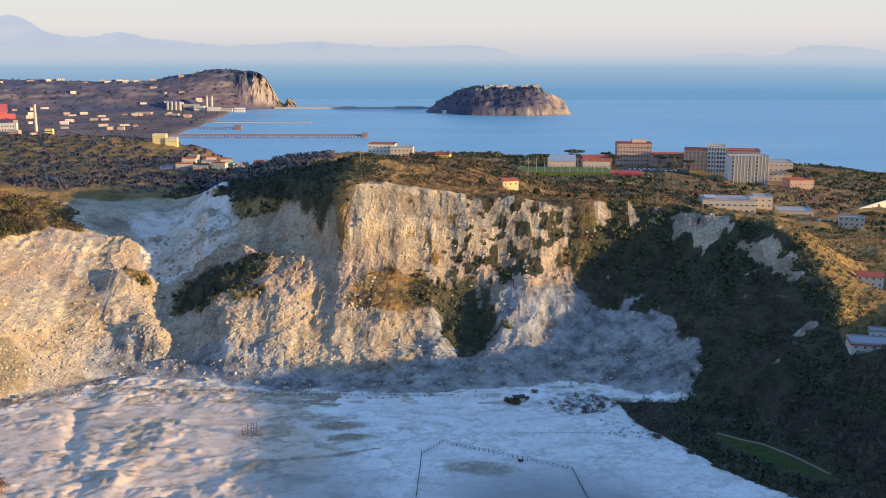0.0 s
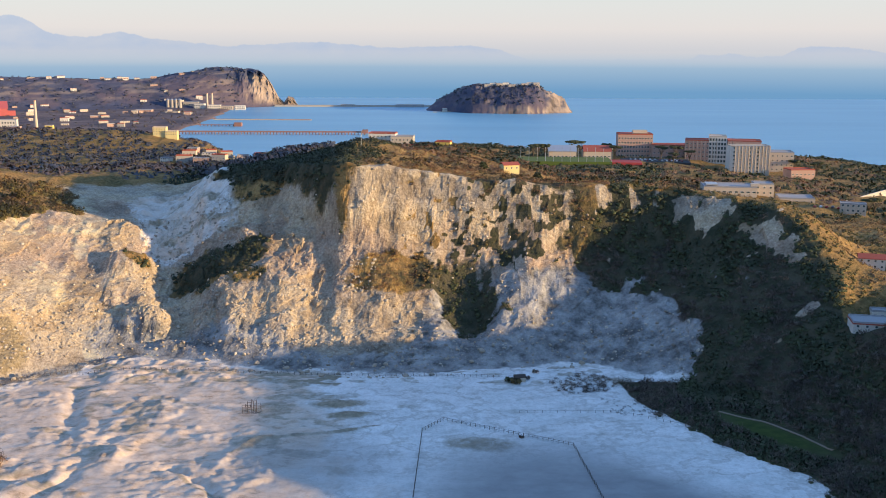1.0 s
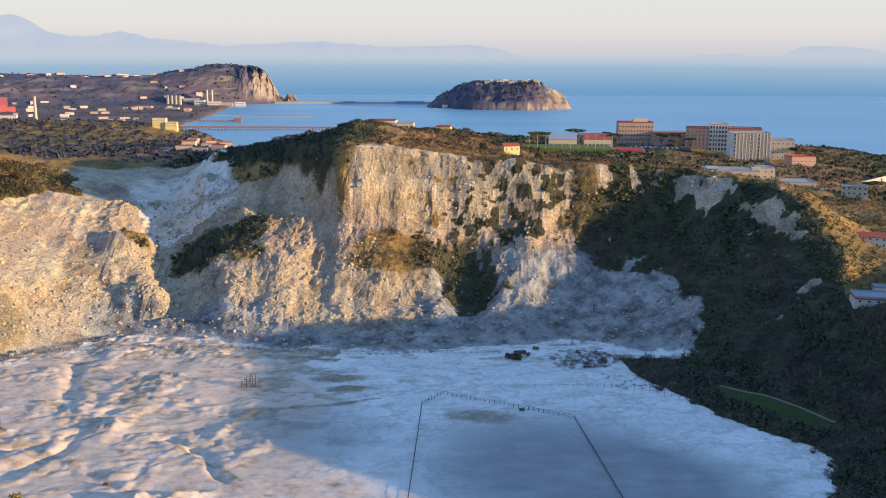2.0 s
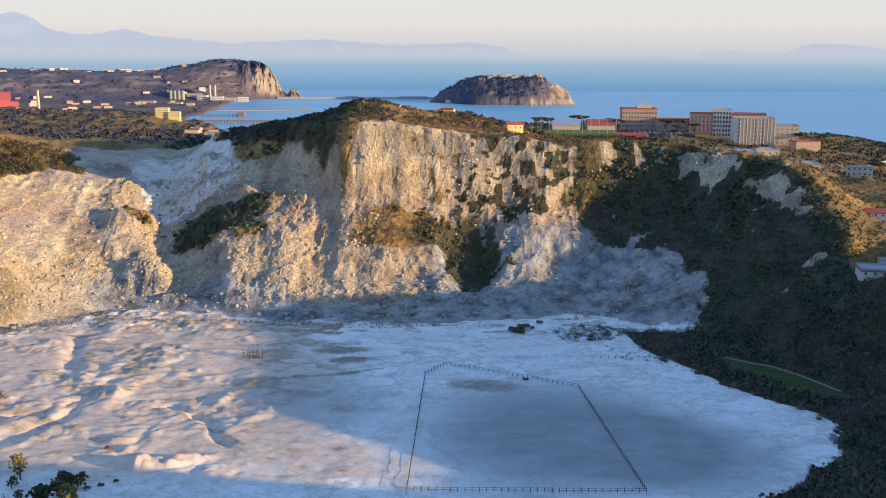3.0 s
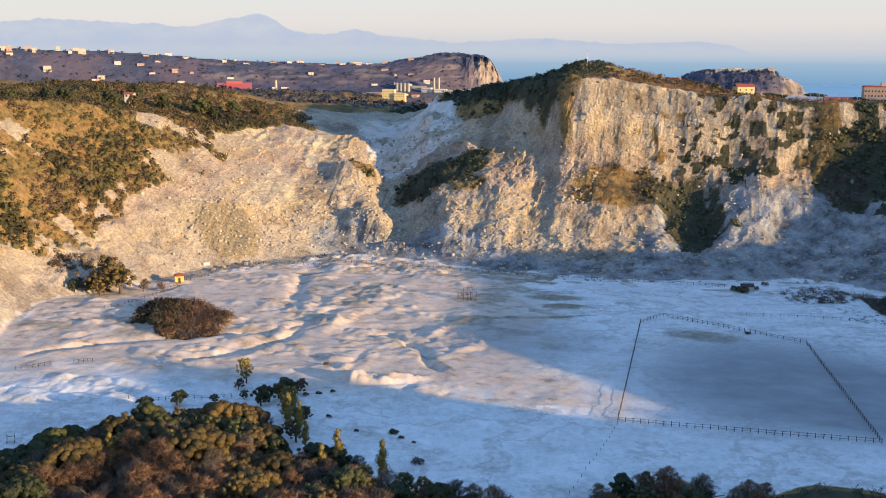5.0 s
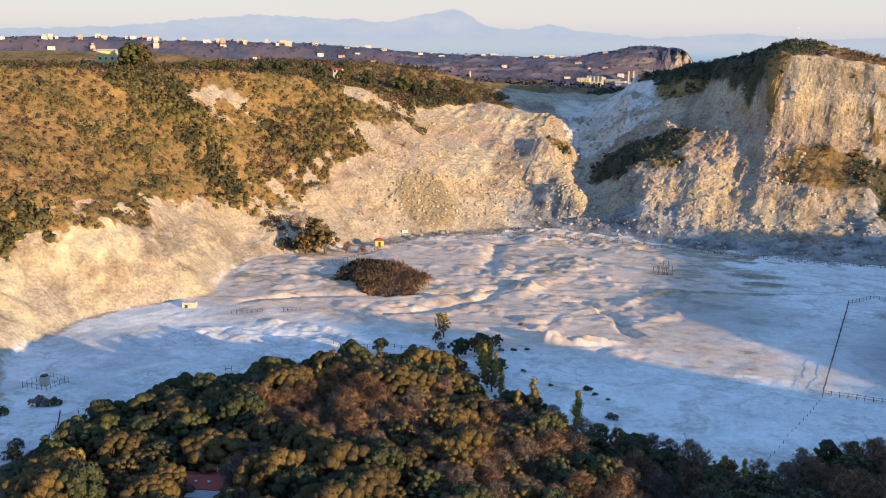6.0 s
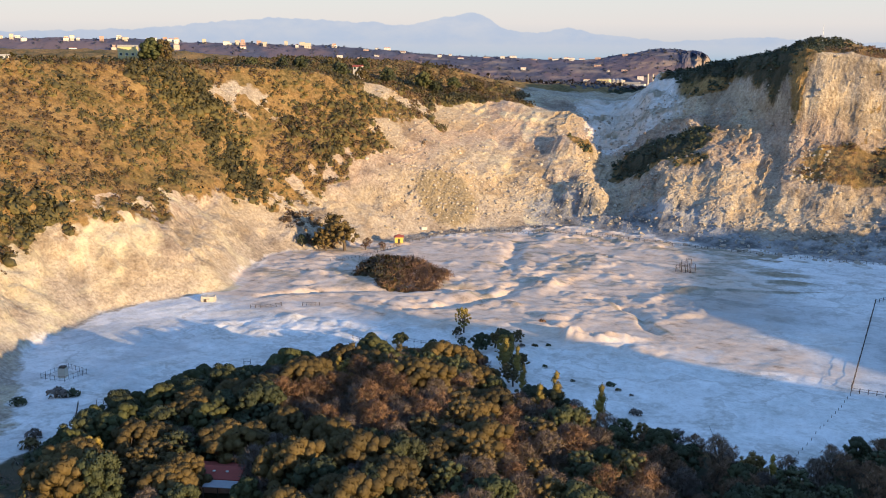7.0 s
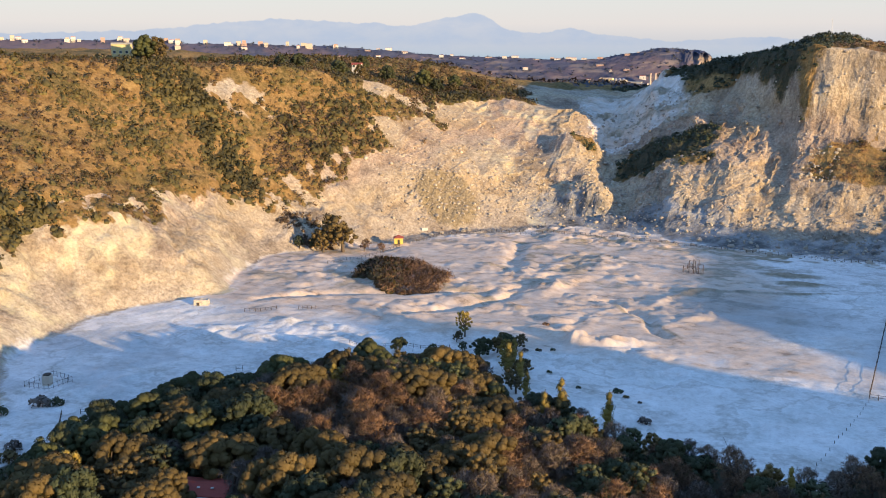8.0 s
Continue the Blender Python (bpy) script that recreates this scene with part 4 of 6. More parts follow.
for k in range(9):
    part("rib", boxes((-14.5 + k * 3.5, -11.9, 0, -13.9 + k * 3.5, -11.05, 21)), M_PLASTER, _b)
_b = block("college_building", "glazed white stair block between the college wings", 264, 955, 16, 20, 25, -14, M_WHITE, M_PLASTER, 6, 6, storey=4.0, base=43, win=(2.0, 2.6))
_b = block("college_building", "pink college wing with a band of windows", 287, 948, 30, 22, 22, -14, M_PINK, M_TILE, 5, 9, storey=4.2, base=42.5)
_b = block("college_tower", "tall pale tower block with vertical concrete fins", 277, 902, 35, 16, 28, -3, M_WHITE, M_CONCRETE, 8, 5, storey=3.5, base=36, sides=3, win=(1.6, 1.5))
for k in range(11):
    part("fin", boxes((-13.4 + k * 3.0, -9.6, 0, -12.7 + k * 3.0, -8.05, 28.6)), M_PLASTER, _b)
part("mast", boxes((-14.1, 0, 28.9, -13.9, 0.2, 34)), M_STEEL, _b)
block("college_building", "low cream wing beside the tower block", 316, 950, 34, 24, 18, -10, M_PLASTER, M_FELT, 4, 8, storey=4.2, base=36)
block("college_building", "brown two-storey annexe below the tower", 318, 885, 22, 16, 11, 6, M_PINK, M_TILE, 2, 6, storey=4.5, base=34, sides=4)
_b = block("low_building", "long low white building with a flat grey roof", 204, 705, 36, 22, 9.5, -8, M_PLASTER, M_FELT, 2, 9, storey=4, base=45, win=(2.4, 1.3))
part("skylight", boxes((-16, -6, 10.2, -8, 6, 11.2)), M_METAL, _b)
part("stair_block", boxes((14, -8, 10.2, 20, -3, 12)), M_PLASTER, _b)
block("low_building", "cream end block of the low building", 231, 714, 13, 16, 12, -8, M_PLASTER, M_FELT, 3, 3, storey=3.8, base=43, sides=3)
block("low_building", "single-storey hall with a white roof terrace", 254, 712, 24, 20, 4.5, -10, M_PLASTER, M_FELT, 1, 5, storey=4, base=41)
for gx_, lab, rf_ in ((118, "sports hall with pale arched roof", M_METAL), (151, "sports hall with red roof", M_TILE)):
    _b = block("sports_hall", lab, gx_, 965, 26, 24, 11, -4, M_PLASTER, rf_, 0, 0, "gable", base=42.5)
    windows(_b, 26, 4.5, 1, 3, 7, -12, (2.2, 1.2))

# sports pitch, running track and parking
def slab(name, label, cat, x, y, w, d, turn, mat, kind="structure", lift=0.15, thick=1.2, z=None):
    zz = z if z is not None else float(height(np.array([x]), np.array([y]))[0])
    ob = part(name, boxes((-w / 2, -d / 2, -thick, w / 2, d / 2, lift)), mat)
    ob.matrix_world = pose(x, y, zz, 0, 0, turn)
    return tagged(ob, label, cat, kind=kind)


M_TURF = plain("green_turf", (0.10, 0.15, 0.03), 0.95, scale=0.1)
slab("sports_pitch", "mown green sports pitch behind tall fence poles", "pitch", 112, 900, 82, 40, -4, M_TURF, z=51.5, thick=8)
slab("sports_court", "red surfaced sports court beside the pitch", "court", 166, 900, 30, 22, -6, plain("red_court", (0.42, 0.06, 0.07), 0.9), z=50, thick=8)
slab("car_park", "asphalt car park of the college", "car park", 200, 930, 62, 30, -8, M_ASPHALT, z=47.5, thick=8)
_pole = boxes((-0.16, -0.16, 0, 0.16, 0.16, 13), (-0.35, -0.08, 12.4, 0.35, 0.08, 12.7))
POLE = part("pole", _pole, M_METAL)
tagged(POLE, "tall pale steel fence pole beside the sports pitch", "pole", "poles of the pitch fence")
POLE.matrix_world = pose(72, 884, 51, 0, 0, 0)
for k in range(1, 12):
    copy_thing(POLE, pose(72 + k * 7.2, 884 - k * 0.5, 51))


def car():
    e = thing("car", "small parked car with dark windows", "car", group="parked cars")
    bm = bmesh.new()
    v = box(bm, -2.0, -0.85, 0.35, 2.0, 0.85, 0.95)
    v = box(bm, -1.2, -0.75, 0.95, 1.0, 0.75, 1.45)
    for k in v:
        if k.co.z > 1.2:
            k.co.x *= 0.72
    part("body", bm, CARPAINT, e)
    for sx_ in (-1.25, 1.25):
        for sy_ in (-0.8, 0.8):
            bm = bmesh.new()
            bmesh.ops.create_cone(bm, cap_ends=True, segments=10, radius1=0.33, radius2=0.33, depth=0.22, matrix=Matrix.Translation((sx_, sy_, 0.33)) @ Matrix.Rotation(radians(90), 4, "X"))
            part("wheel", bm, M_ASPHALT, e)
    return e


def carpaint():
    m, t, b = material("car_paint")
    info = t.nodes.new("ShaderNodeObjectInfo")
    t.links.new(ramp(t, info.outputs["Random"], (0.0, (0.7, 0.7, 0.7)), (0.4, (0.45, 0.46, 0.48)), (0.6, (0.05, 0.06, 0.10)), (0.85, (0.35, 0.04, 0.03))), b.inputs["Base Color"])
    b.inputs["Roughness"].default_value = 0.3
    return m


CARPAINT = carpaint()
CAR = car()
CAR.matrix_world = pose(178, 924, 47.7, 0, 0, 80)
for k in range(1, 22):
    row, col = divmod(k, 11)
    copy_thing(CAR, pose(178 + col * 4.4, 924 + row * 9 - col * 0.6, 47.7, 0, 0, 80 + (k * 37) % 9))
for k in range(8):
    copy_thing(CAR, pose(252 + k * 3.2, 668 - k * 2.0, float(height(np.array([252 + k * 3.2]), np.array([668 - k * 2.0]))[0]) + 0.05, 0, 0, 60))

# ---- houses on the rim and beyond ----
_b = block("house", "small yellow house with a dark red pitched roof", 43, 604, 10, 7, 4.0, 18, M_PALEYELLOW, M_TILE, 1, 3, "gable", base=76.5, sides=2, win=(1.1, 1.2))
block("villa", "cream villa with balconies among the trees", -50, 905, 24, 14, 12, -6, M_WHITE, M_TILE, 3, 7, storey=3.6, base=62, sides=3)
block("villa", "cream apartment house on the hill crest", -32, 895, 20, 14, 12, -4, M_PLASTER, M_FELT, 3, 6, storey=3.6, base=60, sides=3)
block("villa", "long low house with a red roof", -14, 770, 26, 10, 5.5, -10, M_WHITE, M_TILE, 1, 7, base=70)
block("villa", "orange house with stepped flat roofs", 4, 766, 11, 10, 9, -10, M_YELLOW, M_TILE, 2, 4, storey=3.8, base=70)
block("villa", "pale yellow house on the seaward edge", 14, 770, 9, 10, 6, -10, M_PLASTER, M_TILE, 2, 3, storey=3.0, base=68)
block("house", "white house with a red tiled hip roof on the slope", 224, 512, 13, 9, 6.0, -20, M_WHITE, M_TILE, 2, 4, "gable", storey=2.9, win=(1.2, 1.2))
_b = block("house", "flat-roofed white house with red roof edges", 192, 432, 19, 13, 6.5, -12, M_WHITE, M_FELT, 2, 5, win=(1.3, 1.2))
part("roof_edge", boxes((-9.8, -6.9, 6.1, 9.8, -6.55, 6.6), (-9.8, -6.55, 6.1, -9.55, 6.6, 6.6)), M_TILE, _b, "red tiled roof edge")
block("house", "small white outbuilding above the flat-roofed house", 204, 452, 9, 6, 4, -12, M_WHITE, M_FELT, 1, 3)
block("house", "red-roofed house below the road", 305, 640, 14, 9, 6, 15, M_WHITE, M_TILE, 2, 4, "gable")
block("house", "long white house beside umbrella pines", 272, 655, 16, 8, 6, -20, M_PLASTER, M_FELT, 2, 5)
block("shed", "long low white shed behind the gully saddle", -238, 706, 15, 7, 6.5, 6, M_WHITE, M_FELT, 2, 6, base=43.5)
block("yellow_house", "large yellow house in stepped blocks on the ridge", -390, 1405, 18, 14, 11, 4, M_PALEYELLOW, M_PLASTER, 3, 5, storey=3.4, base=29)
block("yellow_house", "lower yellow wing of the ridge house", -373, 1402, 16, 12, 6, 4, M_PALEYELLOW, M_PLASTER, 2, 5, base=29)
for k in range(16):
    vx, vy = -330 + k * 7.5 + 9 * math.sin(k * 2.1), 1205 + 60 * (k % 3) + 8 * math.cos(k * 1.7)
    wall_ = (M_WHITE, M_PLASTER, M_PINK, M_CONCRETE)[k % 4]
    block("village_house", ("white", "cream", "pink", "grey")[k % 4] + " flat-roofed village house in the valley", vx, vy, 12 + (k * 5) % 8, 9, 6 + (k * 3) % 6, (k * 17) % 30 - 15, wall_, (M_FELT, M_TILE)[k % 2], 2, 4, group="village houses", base=float(height(np.array([vx]), np.array([vy]))[0]) - 1)
_b = block("farmhouse", "yellow farmhouse on the plateau edge", -366, 412, 9, 7, 9, 30, M_PALEYELLOW, M_FELT, 2, 3, "flat", base=78, sides=2)
block("farm_shed", "low farm shed beside the plateau hedge", -356, 322, 8, 5, 2.6, 45, M_WHITE, M_FELT, 1, 3)
block("farm_shed", "small white hut among the plateau trees", -292, 520, 5, 4, 3.2, 10, M_WHITE, M_TILE, 1, 2, "gable", base=73)

# coast road and its wall
def ribbon(name, label, cat, pts, width, mat, lift=0.25, thick=1.0, kind="structure", drape=True):
    """A road-like strip along a line of points."""
    p = np.array(pts, float)
    t_ = np.linspace(0, 1, len(p))
    s_ = np.linspace(0, 1, 40)
    q = np.stack([np.interp(s_, t_, p[:, i]) for i in range(p.shape[1])], 1)
    for _ in range(3):
        q[1:-1] = (q[:-2] + q[1:-1] * 2 + q[2:]) / 4
    d = np.gradient(q[:, :2], axis=0)
    d /= np.linalg.norm(d, axis=1)[:, None]
    side = np.stack([-d[:, 1], d[:, 0]], 1) * width / 2
    z = height(q[:, 0], q[:, 1]) if p.shape[1] == 2 else q[:, 2]
    rows = []
    for s, up in ((-1, -thick), (-1, lift), (1, lift), (1, -thick)):
        rows.append(np.column_stack([q[:, :2] + s * side, z + up]))
    v = np.stack(rows, 1).reshape(-1, 3)
    f = []
    for k in range(39):
        for c in range(3):
            f.append((4 * k + c, 4 * k + c + 1, 4 * k + c + 5, 4 * k + c + 4))
    return tagged(part(name, (v, np.array(f)), mat), label, cat, kind=kind)


ribbon("road", "grey asphalt coast road behind the rim", "road", [(255, 660, 33), (300, 720, 33.5), (360, 790, 33), (430, 850, 30), (520, 900, 24)], 9, M_ASPHALT, thick=6)
ribbon("road_wall", "long pale stone retaining wall beside the road", "wall", [(300, 740, 38), (360, 805, 38), (430, 868, 35), (520, 915, 30)], 1.2, M_STONE, thick=8)

# ---- industrial plain and bay ----
def chimney(x, y, h, r, label):
    e = thing("chimney", label, "chimney", pose(x, y, -88))
    bm = bmesh.new()
    bmesh.ops.create_cone(bm, cap_ends=True, segments=16, radius1=r, radius2=r * 0.7, depth=h, matrix=Matrix.Translation((0, 0, h / 2)))
    part("shaft", bm, M_PLASTER, e)
    bm = bmesh.new()
    bmesh.ops.create_cone(bm, cap_ends=True, segments=16, radius1=r * 0.85, radius2=r * 0.85, depth=h * 0.04, matrix=Matrix.Translation((0, 0, h * 0.98)))
    part("cap", bm, M_PINK, e)


chimney(-1204, 2990, 84, 5, "tall tapering pale brick chimney on the plain")
chimney(-935, 4030, 62, 5, "tall chimney of the old works")
chimney(-915, 4030, 62, 5, "tall chimney of the old works")
for k, (bx, by, bw, bd, bh, mt) in enumerate([(-1065, 4040, 60, 30, 34, M_PLASTER), (-1000, 4040, 60, 30, 28, M_CONCRETE), (-960, 4010, 40, 25, 22, M_WHITE), (-900, 4000, 50, 25, 18, M_WHITE), (-850, 4000, 50, 20, 14, M_PLASTER), (-800, 4010, 40, 20, 16, M_WHITE),
                                              (-1120, 3800, 60, 30, 10, M_PINK), (-1000, 3750, 50, 20, 8, M_PLASTER), (-1300, 3020, 50, 25, 26, M_WHITE), (-1230, 2900, 30, 20, 14, M_PINK), (-1130, 2900, 22, 16, 18, M_YELLOW), (-1330, 2960, 30, 20, 34, M_PLASTER)]):
    block("works_building", "pale industrial building on the coastal plain", bx, by, bw, bd, bh, (k * 7) % 12 - 6, mt, M_FELT, 2, 6, group="industrial buildings", base=-89, storey=bh / 2.4, win=(4.0, bh * 0.2))
for k in range(4):
    e = thing("silo", "round pale storage silo of the old works", "silo", pose(-1085 + k * 16, 4005, -89), "silos")
    bm = bmesh.new()
    bmesh.ops.create_cone(bm, cap_ends=True, segments=18, radius1=7, radius2=7, depth=38, matrix=Matrix.Translation((0, 0, 19)))
    part("wall", bm, M_CONCRETE, e)
    bm = bmesh.new()
    bmesh.ops.create_cone(bm, cap_ends=True, segments=18, radius1=7.4, radius2=2, depth=4, matrix=Matrix.Translation((0, 0, 40)))
    part("roof", bm, M_METAL, e)
_b = thing("works_hall", "large red steel hall with stepped roof on the plain", "building", pose(-1592, 3540, -80, 0, 0, 24))
part("wall", boxes((-62, -34, -9, 62, 34, 20)), M_RED, _b)
part("roof", gable(124, 68, 20, 24, 2, 1), M_RED, _b)
part("aisle", boxes((-92, -30, -9, -62, 30, 13)), M_RED, _b)
part("aisle", boxes((62, -30, -9, 88, 30, 11)), M_RED, _b)
part("roof_lantern", boxes((-30, -9, 40, 30, 9, 50)), M_RED, _b)

e = thing("pier", "long brick-red pier on rows of pilings", "pier", pose(0, 0, 0))
part("deck", boxes((-800, 2838, -84, -208, 2850, -82)), M_BRICK, e)
part("parapet", boxes((-800, 2838, -82, -208, 2838.8, -80.6), (-800, 2849.2, -82, -208, 2850, -80.6)), M_BRICK, e)
_pil = mesh_from("piling", np.array([(sx_ * 1.3, sy_, z_) for z_ in (-93, -84) for sx_, sy_ in ((-1, -1.2), (1, -1.2), (1, 1.2), (-1, 1.2))], float), np.array([(0, 1, 5, 4), (1, 2, 6, 5), (2, 3, 7, 6), (3, 0, 4, 7)]))
_pil.materials.append(M_BRICK)
for k in range(64):
    ob = new("piling", _pil)
    ob.parent, ob.location = e, (-795 + k * 9.2, 2840, 0)
part("pier_head", boxes((-222, 2832, -86, -206, 2856, -76)), M_BRICK, e)
e = thing("breakwater", "low straight harbour breakwater of pale stone", "breakwater", pose(-600, 3424, -93, 0, 0, -2))
part("mole", boxes((-175, -7, 0, 160, 7, 5.5)), M_STONE, e)
part("kerb", boxes((-175, -7, 5.5, 160, -6, 7)), M_BRICK, e)
e = thing("pier", "short pier with a square head", "pier", pose(-690, 3140, 0))
part("deck", boxes((-70, -4, -86, 55, 4, -84.5)), M_BRICK, e)
part("pier_head", boxes((45, -9, -93, 68, 9, -78)), M_BRICK, e)
for k in range(10):
    ob = new("piling", _pil)
    ob.parent, ob.location = e, (-62 + k * 11.5, 0, 0)
e = thing("causeway", "low causeway joining the island to the headland", "causeway", pose(0, 0, 0))
part("mole", boxes((-700, 4232, -95, -40, 4246, -86.5)), M_STONE, e)
part("wall", boxes((-700, 4244, -86.5, -40, 4246, -83)), M_CONCRETE, e)
block("harbour_shed", "long low grey harbour shed on the causeway", -130, 4225, 120, 16, 9, 0, M_CONCRETE, M_METAL, 1, 14, base=-88, storey=6, win=(4, 3))
block("harbour_shed", "small harbour building on the causeway", -390, 4228, 60, 14, 8, 0, M_PLASTER, M_FELT, 1, 8, base=-88, storey=6, win=(4, 3))
block("harbour_shed", "white house at the island landing", 15, 3905, 20, 12, 14, 0, M_WHITE, M_TILE, 2, 4, base=-89, storey=6, win=(3, 3))
e = thing("landing", "low stone landing stage at the island", "landing", pose(10, 3890, -93))
part("mole", boxes((-40, -6, 0, 30, 6, 5)), M_STONE, e)
# boats and the town along the ridge
ix, iy, iz = ISLEPTS
for k in range(9):
    j = int(np.argmin((ix - (180 + k * 24)) ** 2 + (iy - (3930 + 14 * (k % 2))) ** 2))
    block("island_house", "pale flat-roofed prison-like building on the island top", ix[j], iy[j], 24, 12, 9 + (k * 3) % 6, 0, (M_PLASTER, M_WHITE)[k % 2], M_FELT, 2, 5, group="island buildings", base=iz[j] - 2, storey=4, win=(2.5, 2))
hx, hy, hz, ha, hu = HEADPTS
rt = np.random.default_rng(12)
for k in range(150):
    a_ = -58 + 45 * rt.random() if k % 4 else -50 + 20 * rt.random()
    u_ = 0.55 + 0.08 * rt.random() if k < 84 else 0.12 + 0.4 * rt.random()
    j = int(np.argmin((ha - a_) ** 2 + ((hu - u_) * 40) ** 2))
    w_ = 12 + 18 * rt.random()
    block("hill_house", "pale distant apartment house on the hill crest", hx[j], hy[j], w_, 14, 5 + 9 * rt.random() ** 2 + (7 if a_ < -30 else 0), -a_, (M_PLASTER, M_WHITE, M_PINK, M_WHITE)[k % 4], (M_FELT, M_TILE)[k % 2], 2, 4, group="hill town houses", base=hz[j] - 3, storey=4.5, win=(2.6, 2.2))
for k in range(60):
    px_, py_ = -900 - 900 * rt.random(), 2300 + 1500 * rt.random()
    if px_ < -0.52 * py_:
        continue
    block("plain_house", "small pale building on the coastal plain", px_, py_, 14 + 20 * rt.random(), 12, 6 + 8 * rt.random(), 40 * rt.random(), (M_PLASTER, M_WHITE, M_PINK, M_CONCRETE)[k % 4], (M_FELT, M_TILE)[k % 2], 2, 4, group="plain houses", base=-88.5, storey=3.5, win=(2.2, 1.8))

# ---- plants ----
def leaf_material(name, base, light, rough=0.75):
    m, t, b = material(name)
    geo = t.nodes.new("ShaderNodeNewGeometry")
    info = t.nodes.new("ShaderNodeObjectInfo")
    c = ramp(t, geo.outputs["Random Per Island"], (0.0, tuple(k * 0.9 for k in base)), (0.6, base), (1.0, tuple(0.5 * (k + j) for k, j in zip(base, light))))
    c2 = mix(t, ramp(t, info.outputs["Random"], (0.0, (0, 0, 0)), (1.0, (0.6, 0.6, 0.6))), c, light)
    patch = ramp(t, tex(t, 0.06, 3), (0.35, (0.6, 0.6, 0.6)), (0.65, (1.15, 1.1, 1.0)))
    t.links.new(mix(t, 1.0, c2, patch, "MULTIPLY"), b.inputs["Base Color"])
    b.inputs["Roughness"].default_value = rough
    return m


L_DARK = leaf_material("leaves_dark_green", (0.046, 0.064, 0.028), (0.095, 0.106, 0.046))
L_OLIVE = leaf_material("leaves_olive", (0.088, 0.070, 0.025), (0.19, 0.132, 0.042))
L_YELLOW = leaf_material("leaves_yellow_green", (0.20, 0.165, 0.035), (0.37, 0.28, 0.065))
L_FRESH = leaf_material("leaves_light_green", (0.06, 0.075, 0.026), (0.125, 0.135, 0.048))
L_RUST = leaf_material("twigs_rust", (0.20, 0.118, 0.072), (0.37, 0.225, 0.135))
L_GREY = leaf_material("twigs_grey", (0.155, 0.125, 0.112), (0.25, 0.205, 0.175))
# far woods: aerial haze mixed into the leaf and twig colours
L_FARWOOD = leaf_material("leaves_far_woods_hazed", (0.095, 0.107, 0.145), (0.135, 0.142, 0.18))
L_FARBROWN = leaf_material("twigs_far_woods_hazed", (0.115, 0.095, 0.11), (0.17, 0.14, 0.145))
L_EVERGREEN = leaf_material("leaves_evergreen", (0.028, 0.042, 0.022), (0.065, 0.078, 0.034))
L_BROWN = leaf_material("leaves_dark_brown", (0.12, 0.078, 0.045), (0.22, 0.145, 0.08))
L_BRUSH = leaf_material("leaves_dry_brown", (0.15, 0.095, 0.045), (0.27, 0.18, 0.085))
L_SLOPE = leaf_material("leaves_olive_green", (0.10, 0.088, 0.030), (0.18, 0.15, 0.05))
L_STRAW = leaf_material("dry_grass", (0.24, 0.17, 0.07), (0.40, 0.30, 0.14))
M_BARK = plain("bark", (0.12, 0.095, 0.075), 0.95, scale=3, bumps=0.6)


def leaf_cloud(rng, lobes, count, size, radial=0.0):
    """Many small leaf sprays on the skin of overlapping lobes (cx, cy, cz, rx, ry, rz): verts, quads."""
    L = np.array(lobes, float)
    area = L[:, 3] * L[:, 4] + L[:, 4] * L[:, 5]
    pick = rng.choice(len(L), count, p=area / area.sum())
    n = rng.normal(size=(count, 3))
    n[:, 2] = np.where(n[:, 2] < -0.7, -n[:, 2], n[:, 2])
    n /= np.linalg.norm(n, axis=1)[:, None]
    depth = 1 - 0.28 * rng.random(count) ** 1.5 + 0.06 * rng.normal(size=count)
    c = L[pick, :3] + n * L[pick, 3:] * depth[:, None]
    jit = n + 0.65 * rng.normal(size=(count, 3))
    jit /= np.linalg.norm(jit, axis=1)[:, None]
    a = np.cross(jit, rng.normal(size=(count, 3)))
    a /= np.linalg.norm(a, axis=1)[:, None]
    b = np.cross(jit, a)
    s = size * (0.6 + 0.8 * rng.random(count))[:, None]
    if radial > 0:                                   # thin twigs that point outwards
        d = n + 0.7 * rng.normal(size=(count, 3)) + np.array([0, 0, 0.25])
        d /= np.linalg.norm(d, axis=1)[:, None]
        a = np.cross(d, rng.normal(size=(count, 3)))
        a /= np.linalg.norm(a, axis=1)[:, None]
        w = s * 0.085
        back = np.sum(np.cross(d, a) * n, axis=1) > 0
        a[back] *= -1
        ln = s * radial
        v = np.stack([c - d * ln - a * w, c - d * ln + a * w, c + d * ln + a * w * 0.3, c + d * ln - a * w * 0.3], 1)
    else:
        k = 0.55
        v = np.stack([c - a * s, c - b * s * k, c + a * s + jit * s * 0.15, c + b * s * k], 1)
    soft = n + 0.18 * jit + np.array([0, 0, 0.22])
    soft /= np.linalg.norm(soft, axis=1)[:, None]
    return v.reshape(-1, 3), np.arange(4 * count).reshape(-1, 4), np.repeat(soft, 4, axis=0)


def core_shape(rng, squash=1.0, floor=-9.0):
    """A lumpy ball of 80 faces or fewer: verts, triangles, normals."""
    bm = bmesh.new()
    bmesh.ops.create_icosphere(bm, subdivisions=1, radius=1.0)
    p = np.array([v.co for v in bm.verts])
    tri = np.array([[v.index for v in f.verts] for f in bm.faces])
    bm.free()
    n = p / np.linalg.norm(p, axis=1)[:, None]
    p = n * (1 + 0.16 * rng.normal(size=len(p)))[:, None]
    p[:, 2] = np.maximum(p[:, 2], floor) * squash
    return p, tri, n + 0.25 * rng.normal(size=n.shape)


